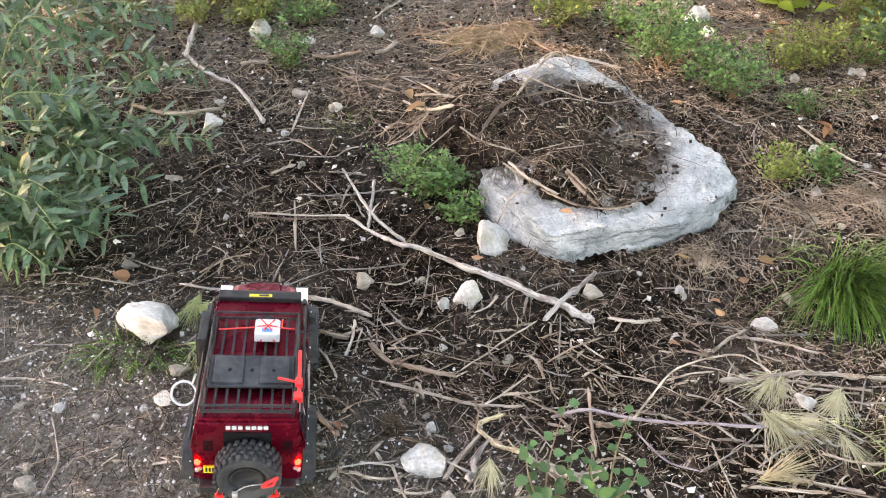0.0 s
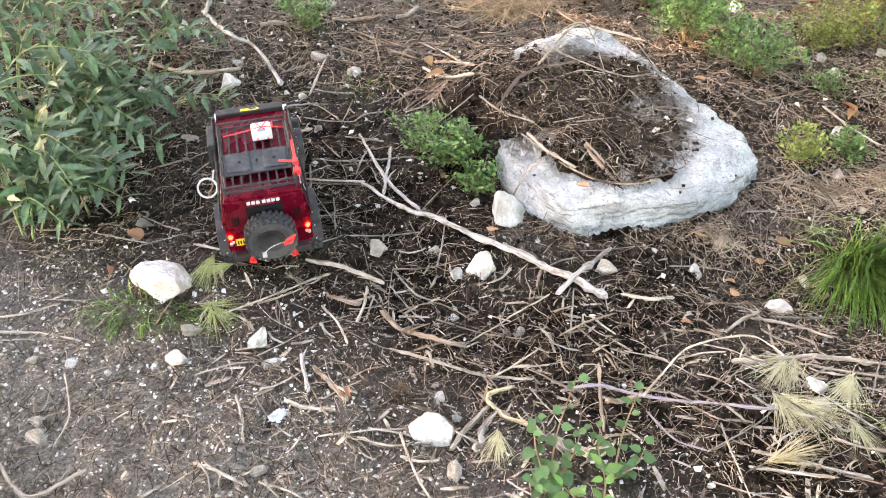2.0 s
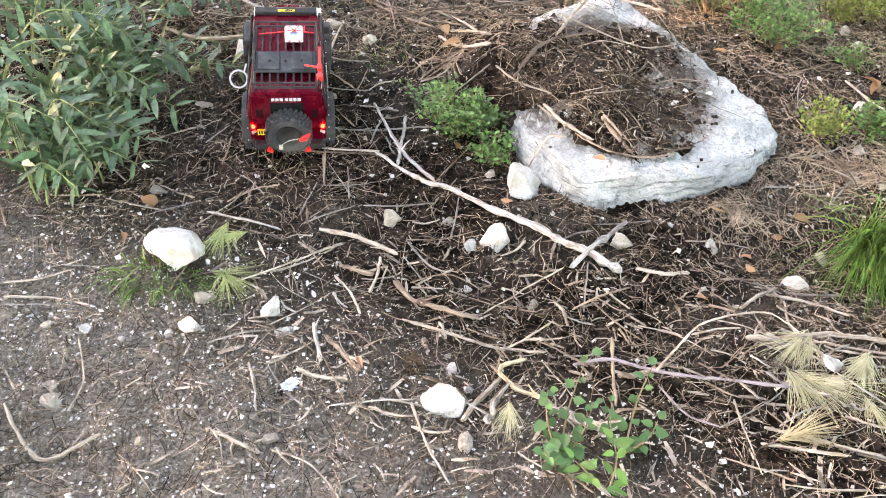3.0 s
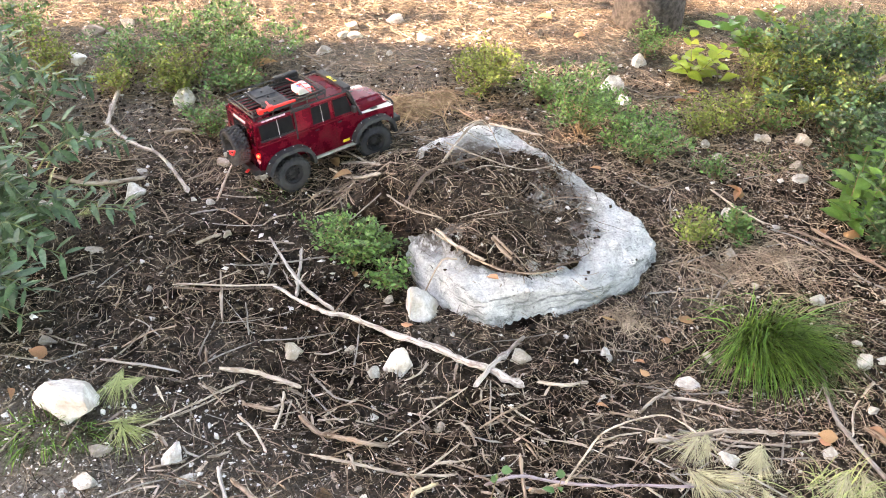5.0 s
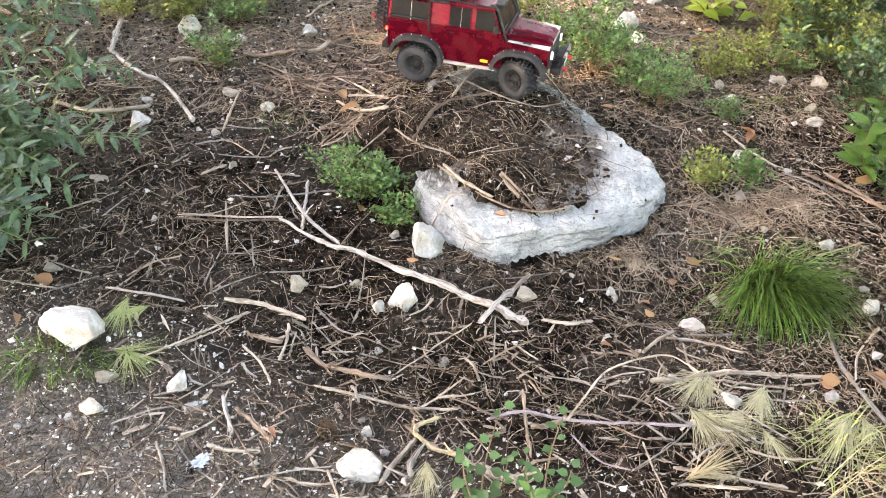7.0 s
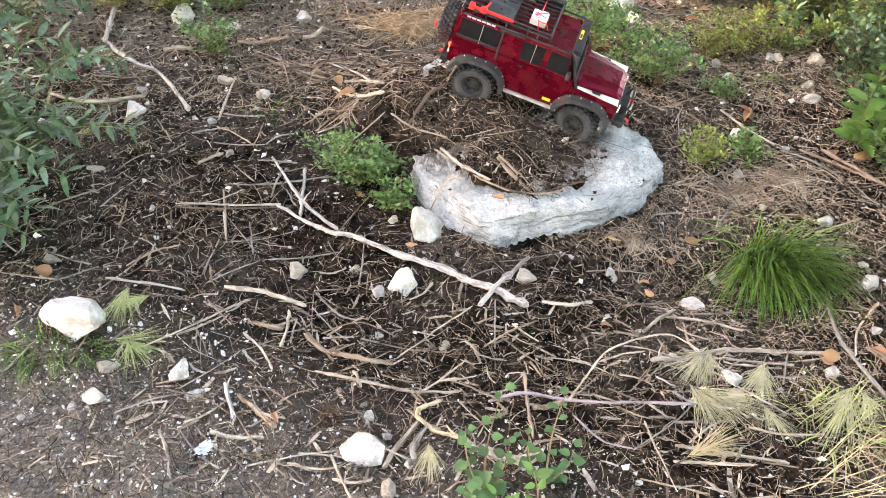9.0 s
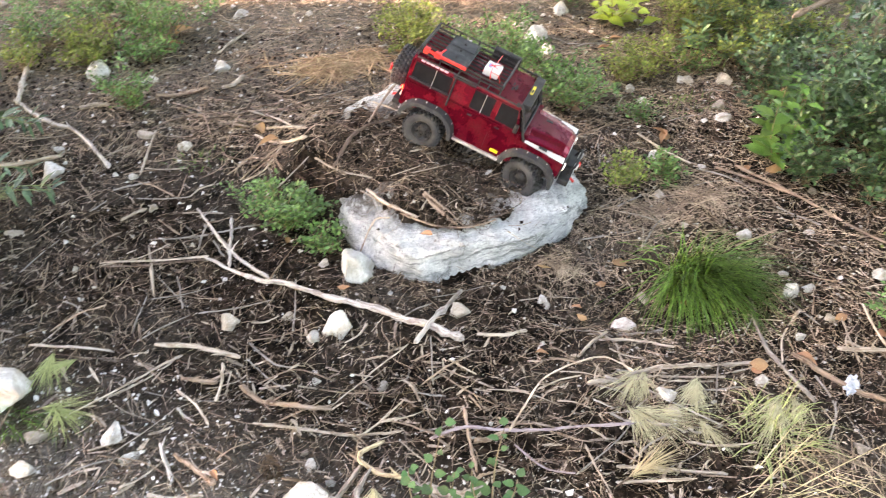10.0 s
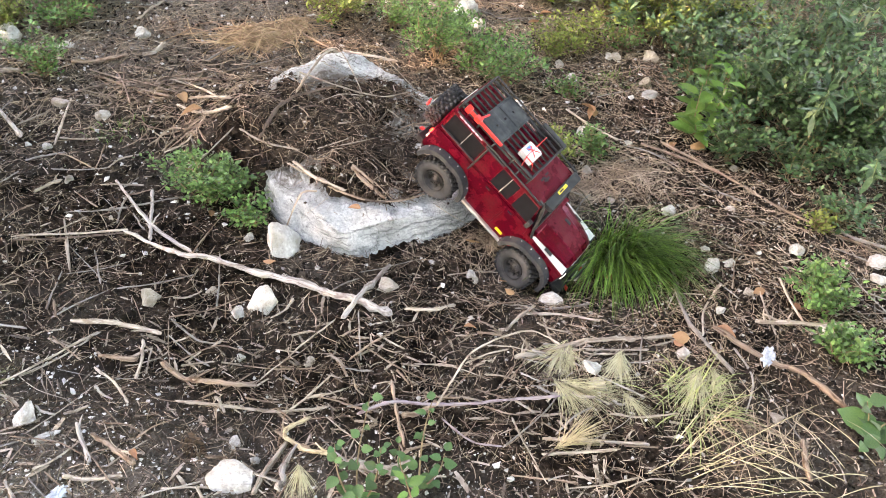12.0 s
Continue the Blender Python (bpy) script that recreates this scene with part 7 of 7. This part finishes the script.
    part("rear_bumper", block(-0.274, -0.25, -0.088, 0.088, 0.082, 0.1, 0.003), PLASTIC, car, "black rear bumper")
    part("spare_carrier", block(-0.275, -0.252, -0.014, 0.014, 0.14, 0.17, 0.002), PLASTIC, car)
    spare = new("spare_wheel")
    spare.parent = car
    spare.matrix_basis = pose(-0.284, -0.002, 0.158, 0, 0, 90)
    part("tyre", tyre_shape(0.0595, 0.022), RUBBER, spare, "knobbly black spare tyre", True)
    part("rim", lathe([(0.031, 0.02), (0.028, 0.021), (0.026, 0.006), (0.012, 0.002), (0.0, 0.004)], 28), PLASTIC, spare, "black rim", True)
    hook = bars([(-0.312, -0.055, 0.172), (-0.318, -0.035, 0.166), (-0.318, -0.03, 0.156), (-0.314, -0.047, 0.156), (-0.312, -0.055, 0.172)], 0.0032)
    part("winch_hook", hook, RED, car, "red hook hung over the spare tyre")
    part("winch_rope", rod([(-0.315, -0.03, 0.16), (-0.311, 0.0, 0.148), (-0.312, 0.02, 0.132)], 0.0008), SILVER, car)
    part("rope_clip", block(-0.316, -0.309, 0.014, 0.024, 0.122, 0.134, 0.001), SILVER, car)
    # roof
    part("roof", block(-0.25, 0.078, -0.089, 0.089, 0.246, 0.258, 0.005, 0.96), PAINT, car, "dark red roof, dusty at the front")
    for x0, x1, y0, y1 in ((0.024, 0.03, -0.03, -0.012), (0.027, 0.04, -0.014, -0.008), (0.032, 0.038, -0.022, 0.004), (0.022, 0.027, -0.004, 0.012)):
        part("roof_mark", block(x0, x1, y0, y1, 0.2575, 0.2586, 0.0003), PLASTIC, car, "dark worn print on the roof")
    # windscreen and bonnet
    screen = bmesh.new()
    q = [(0.108, -0.09, 0.186), (0.108, 0.09, 0.186), (0.08, 0.082, 0.247), (0.08, -0.082, 0.247)]
    a = [screen.verts.new((x - 0.012, y, z - 0.002)) for x, y, z in q]
    b = [screen.verts.new(c) for c in q]
    screen.faces.new(b)
    screen.faces.new(a[::-1])
    for i in range(4):
        screen.faces.new((a[i], a[(i + 1) % 4], b[(i + 1) % 4], b[i]))
    bmesh.ops.recalc_face_normals(screen, faces=screen.faces[:])
    part("windscreen", screen, GLASS, car, "black windscreen")
    part("screen_frame", bars([(0.109, -0.09, 0.188), (0.109, 0.09, 0.188), (0.081, 0.083, 0.247), (0.081, -0.083, 0.247), (0.109, -0.09, 0.188)], 0.003), PLASTIC, car)
    part("scuttle", block(0.098, 0.125, -0.09, 0.09, 0.16, 0.186, 0.003), PAINT, car)
    visor = part("light_bar", block(0.072, 0.098, -0.084, 0.084, 0.254, 0.268, 0.003), PLASTIC, car, "black light bar over the windscreen")
    part("light_bar_label", block(0.0765, 0.0845, -0.024, 0.022, 0.2675, 0.2688, 0.0003), YELLOW, visor, "yellow label")
    part("light_bar_print", block(0.078, 0.083, -0.018, 0.002, 0.2686, 0.2693, 0), PLASTIC, visor)
    part("wiper", bars([(0.112, 0.02, 0.19), (0.097, 0.05, 0.222)], 0.0013), PLASTIC, car)
    hood = bmesh.new()
    sect = []
    for x, w, z in ((0.118, 0.086, 0.183), (0.18, 0.077, 0.181), (0.232, 0.068, 0.175), (0.247, 0.066, 0.166)):
        sect.append([hood.verts.new((x, y, zz)) for y, zz in ((-w, 0.156), (-w, z - 0.008), (-w * 0.82, z - 0.003), (-w * 0.55, z), (-w * 0.48, z + 0.004), (w * 0.48, z + 0.004), (w * 0.55, z), (w * 0.82, z - 0.003), (w, z - 0.008), (w, 0.156))])
    for p, n in zip(sect, sect[1:]):
        for k in range(9):
            hood.faces.new((p[k], n[k], n[k + 1], p[k + 1]))
    hood.faces.new(sect[0])
    hood.faces.new(sect[-1][::-1])
    bmesh.ops.recalc_face_normals(hood, faces=hood.faces[:])
    part("bonnet", hood, PAINT, car, "dark red bonnet with a raised middle")
    part("vent", block(0.15, 0.17, 0.02, 0.03, 0.1845, 0.187, 0.0005), PLASTIC, car)
    grille = part("grille", block(0.243, 0.25, -0.098, 0.098, 0.1, 0.16, 0.003), PLASTIC, car, "black front grille")
    for k in range(6):
        part("grille_slat", block(0.249, 0.2525, -0.055, 0.055, 0.11 + 0.007 * k, 0.1135 + 0.007 * k, 0.0006), FLARE, grille)
    for k in range(9):
        part("bonnet_lettering", block(0.2475, 0.2495, -0.05 + k * 0.012, -0.042 + k * 0.012, 0.16, 0.167, 0.0003), SILVER, car, "pale bar of lettering")
    part("bumper", block(0.252, 0.284, -0.085, 0.085, 0.082, 0.1, 0.003), PLASTIC, car, "black steel front bumper")
    part("winch", block(0.256, 0.28, -0.03, 0.03, 0.1, 0.118, 0.004), FLARE, car, "dark winch on the bumper")
    part("bull_bar", rod([(0.27, -0.05, 0.1), (0.282, -0.046, 0.135), (0.284, 0.0, 0.14), (0.282, 0.046, 0.135), (0.27, 0.05, 0.1)], 0.0034, steps=5), PLASTIC, car)
    for s in (1, -1):
        spot = bmesh.new()
        bmesh.ops.create_cone(spot, cap_ends=True, segments=16, radius1=0.01, radius2=0.009, depth=0.012, matrix=Matrix.Translation((0.285, s * 0.03, 0.125)) @ Matrix.Rotation(radians(90), 4, "Y"))
        part("spot_lamp", spot, SILVER, car, "small round spot lamp")
    plate = part("front_plate", block(0.284, 0.2865, -0.022, 0.022, 0.086, 0.097, 0.0006), WHITE, car, "pale front plate with dark marks")
    for k in range(5):
        part("plate_mark", block(0.2862, 0.2872, -0.018 + k * 0.0075, -0.0135 + k * 0.0075, 0.0885, 0.0945, 0), PLASTIC, plate)
    for s in (-1, 1):
        part("door_badge", block(0.042, 0.066, min(s * 0.1004, s * 0.1025), max(s * 0.1004, s * 0.1025), 0.092, 0.101, 0.0006), YELLOW, car, "yellow badge low on the door")
    # axles
    for x in (-0.157, 0.159):
        ax = rod([(x, -0.085, 0.058), (x, 0.085, 0.058)], 0.008)
        bmesh.ops.create_icosphere(ax, subdivisions=2, radius=0.02, matrix=Matrix.Translation((x, 0.012, 0.058)))
        part("axle", ax, PLASTIC, car)
    # roof rack
    zr = 0.271
    rack = new("roof_rack")
    rack.parent = car
    tagged(rack, "black tubular roof rack")
    part("rack_frame", bars([(-0.245, -0.078, zr), (0.005, -0.078, zr), (0.005, 0.078, zr), (-0.245, 0.078, zr), (-0.245, -0.078, zr)], 0.003), PLASTIC, rack)
    part("rack_rail", bars([(-0.245, -0.082, zr + 0.014), (0.005, -0.082, zr + 0.014), (0.005, 0.082, zr + 0.014), (-0.245, 0.082, zr + 0.014), (-0.245, -0.082, zr + 0.014)], 0.0026), PLASTIC, rack)
    for x in (-0.245, -0.18, -0.12, -0.06, 0.005):
        for s in (1, -1):
            part("rack_post", bars([(x, s * 0.078, zr - 0.014), (x, s * 0.082, zr + 0.014)], 0.0024), PLASTIC, rack)
    for k in range(7):
        y = -0.06 + 0.02 * k
        part("rack_slat", block(-0.243, 0.003, y - 0.0022, y + 0.0022, zr - 0.003, zr + 0.001, 0.0006), PLASTIC, rack)
    board = part("board", block(-0.19, -0.108, -0.076, 0.076, zr + 0.001, zr + 0.006, 0.0015), PANEL, rack, "dark grey board tied across the rack")
    for y0, y1 in ((-0.07, -0.014), (0.014, 0.07)):
        part("board_plate", block(-0.184, -0.114, y0, y1, zr + 0.0055, zr + 0.009, 0.003), PANEL, board)
    for y in (-0.04, 0.0, 0.04):
        knob = bmesh.new()
        bmesh.ops.create_icosphere(knob, subdivisions=2, radius=0.004, matrix=Matrix.Translation((-0.15, y, zr + 0.009)))
        part("board_knob", knob, PLASTIC, board)
    box = part("battery_box", block(-0.066, -0.022, -0.046, 0.002, zr + 0.001, zr + 0.022, 0.003), WHITE, rack, "small white box strapped down with red cord")
    part("box_print", block(-0.06, -0.05, -0.032, -0.012, zr + 0.0215, zr + 0.0228, 0.0003), BLUE, box)
    part("box_lid", block(-0.044, -0.026, -0.042, -0.002, zr + 0.0215, zr + 0.026, 0.0015), WHITE, box)
    for pts in ([(-0.044, 0.07, zr + 0.012), (-0.044, 0.003, zr + 0.02), (-0.044, -0.022, zr + 0.0265), (-0.044, -0.047, zr + 0.02), (-0.036, -0.074, zr + 0.01)],
                [(-0.02, -0.04, zr + 0.004), (-0.03, -0.035, zr + 0.0275), (-0.055, -0.016, zr + 0.0245), (-0.068, -0.01, zr + 0.004)],
                [(-0.02, -0.006, zr + 0.004), (-0.03, -0.01, zr + 0.0275), (-0.055, -0.03, zr + 0.0245), (-0.068, -0.036, zr + 0.004)],
                [(-0.01, -0.046, zr + 0.0), (-0.02, -0.05, zr + 0.02), (-0.044, -0.049, zr + 0.02)]):
        part("strap", bars(pts, 0.0013), RED, box, "thin red cord")
    jack = part("jack", block(-0.225, -0.105, -0.0905, -0.0835, zr + 0.012, zr + 0.019, 0.001), RED, rack, "red farm jack tied along the rack")
    part("jack_base", block(-0.232, -0.217, -0.094, -0.078, zr + 0.008, zr + 0.023, 0.002), RED, jack)
    part("jack_arm", bars([(-0.19, -0.086, zr + 0.018), (-0.182, -0.05, zr + 0.02)], 0.0026), RED, jack)
    part("jack_runner", block(-0.2, -0.182, -0.093, -0.08, zr + 0.009, zr + 0.024, 0.002), RED, jack)
    for k in range(6):
        part("side_lettering", block(-0.228 + 0.014 * k, -0.217 + 0.014 * k, -0.0925, -0.0885, 0.2525, 0.2595, 0.0003), PINK, car, "pale pink bar of lettering")
    part("roof_handle", block(-0.13, -0.06, -0.0975, -0.0925, 0.2515, 0.2585, 0.002), PLASTIC, car, "black grip on the roof edge")
    track = part("recovery_board", block(-0.075, 0.01, 0.09, 0.108, 0.205, 0.285, 0.004), PLASTIC, rack, "black recovery board on the side of the rack")
    for k in range(6):
        part("board_rib", block(-0.072 + 0.0135 * k, -0.065 + 0.0135 * k, 0.107, 0.111, 0.21, 0.28, 0.001), PLASTIC, track)
    ring = [(-0.165 + 0.014 * math.sin(a), 0.122 + 0.022 * math.cos(a), 0.232 + 0.017 * math.sin(a)) for a in [2 * math.pi * k / 20 for k in range(21)]]
    part("rope_loop", rod(ring, 0.0024, steps=1), WHITE, car, "loop of white rope hung on the side")
    part("rope_end", bars([(-0.155, 0.108, 0.245), (-0.16, 0.1, 0.275)], 0.0022), WHITE, car)
    # wheels
    wheels = []
    for name, x, y, out in (("rear_wheel", -0.157, 0.099, 1), ("rear_wheel", -0.157, -0.099, -1), ("front_wheel", 0.159, 0.099, 1), ("front_wheel", 0.159, -0.099, -1)):
        wheels.append(make_wheel(car, name, x, y, 0.058, out))
    return car, wheels


CAR_ROWS = [
    (0.0, -0.400, 1.193, -0.019, 8.5, 4.4, 96.5),
    (0.5, -0.424, 1.339, -0.018, 5.8, -2.3, 97.8),
    (1.0, -0.463, 1.470, -0.020, 8.7, -5.2, 107.2),
    (1.5, -0.491, 1.619, -0.022, 9.8, 3.5, 110.6),
    (2.0, -0.509, 1.756, -0.021, -0.7, -0.5, 106.6),
    (2.5, -0.550, 1.918, -0.019, 4.6, -7.0, 104.5),
    (4.3, -0.426, 2.393, -0.009, -3.6, -2.6, 62.4),
    (4.5, -0.361, 2.414, -0.003, -5.1, -2.6, 52.6),
    (5.0, -0.172, 2.511, 0.010, -1.6, -1.7, 34.9),
    (5.5, -0.006, 2.499, 0.072, -5.4, -8.7, 27.2),
    (6.0, 0.149, 2.472, 0.105, -8.4, -18.0, 11.9),
    (6.5, 0.256, 2.452, 0.126, 2.7, -8.3, -11.1),
    (7.0, 0.301, 2.415, 0.131, -4.1, -1.2, -19.9),
    (7.5, 0.373, 2.334, 0.128, 4.3, 10.7, -18.0),
    (9.5, 0.481, 2.186, 0.103, 4.6, 14.5, -23.4),
    (10.0, 0.531, 2.138, 0.089, -0.2, 17.5, -29.7),
    (10.5, 0.620, 1.997, 0.039, 0.3, 21.8, -38.2),
    (10.7, 0.657, 1.896, 0.025, 0.1, 43.6, -50.7),
    (10.9, 0.688, 1.844, 0.070, 7.2, 53.6, -47.3),
    (11.1, 0.671, 1.846, 0.051, 12.4, 48.1, -40.3),
    (11.5, 0.643, 1.857, 0.009, -5.2, 34.4, -43.5),
    (12.0, 0.688, 1.789, 0.007, 0.3, 32.7, -46.1),
]
# degrees by which the front wheels steer to the left
STEER = [(0, 8), (0.5, 4), (1.0, 10), (1.5, -6), (2.0, -6), (2.5, 0), (4.3, -20), (5.0, -10), (5.5, -6), (6.0, 6), (6.5, -28), (7.0, -26), (7.5, -14), (9.5, -18), (10.0, -22), (10.5, -24), (10.9, -14), (11.5, -12), (12.0, -12)]
model_car, car_wheels = make_car()


def motions():
    """The car drives up past the boulder, climbs over it and comes down its front; its wheels roll and steer."""
    walk(model_car, [(t, pose(x, y, z, rx, ry, rz)) for t, x, y, z, rx, ry, rz in CAR_ROWS])
    steps, travelled, last = [], 0.0, None
    for i in range(121):
        t = i / 10
        for (t0, *a), (t1, *b) in zip(CAR_ROWS, CAR_ROWS[1:]):
            if t0 <= t <= t1:
                u = (t - t0) / (t1 - t0)
                p = Vector([a[k] + (b[k] - a[k]) * u for k in range(3)])
                break
        if last is not None:
            travelled += (p - last).length
        last = p
        steer = float(np.interp(t, [s[0] for s in STEER], [s[1] for s in STEER]))
        steps.append((t, math.degrees(travelled / 0.0595), steer))
    for wheel in car_wheels:
        front = wheel.location.x > 0
        at = wheel.location.copy()
        walk(wheel, [(t, Matrix.Translation(at) @ pose(0, 0, 0, 0, 0, steer if front else 0) @ pose(0, 0, 0, 0, roll, 0)) for t, roll, steer in steps])


motions()
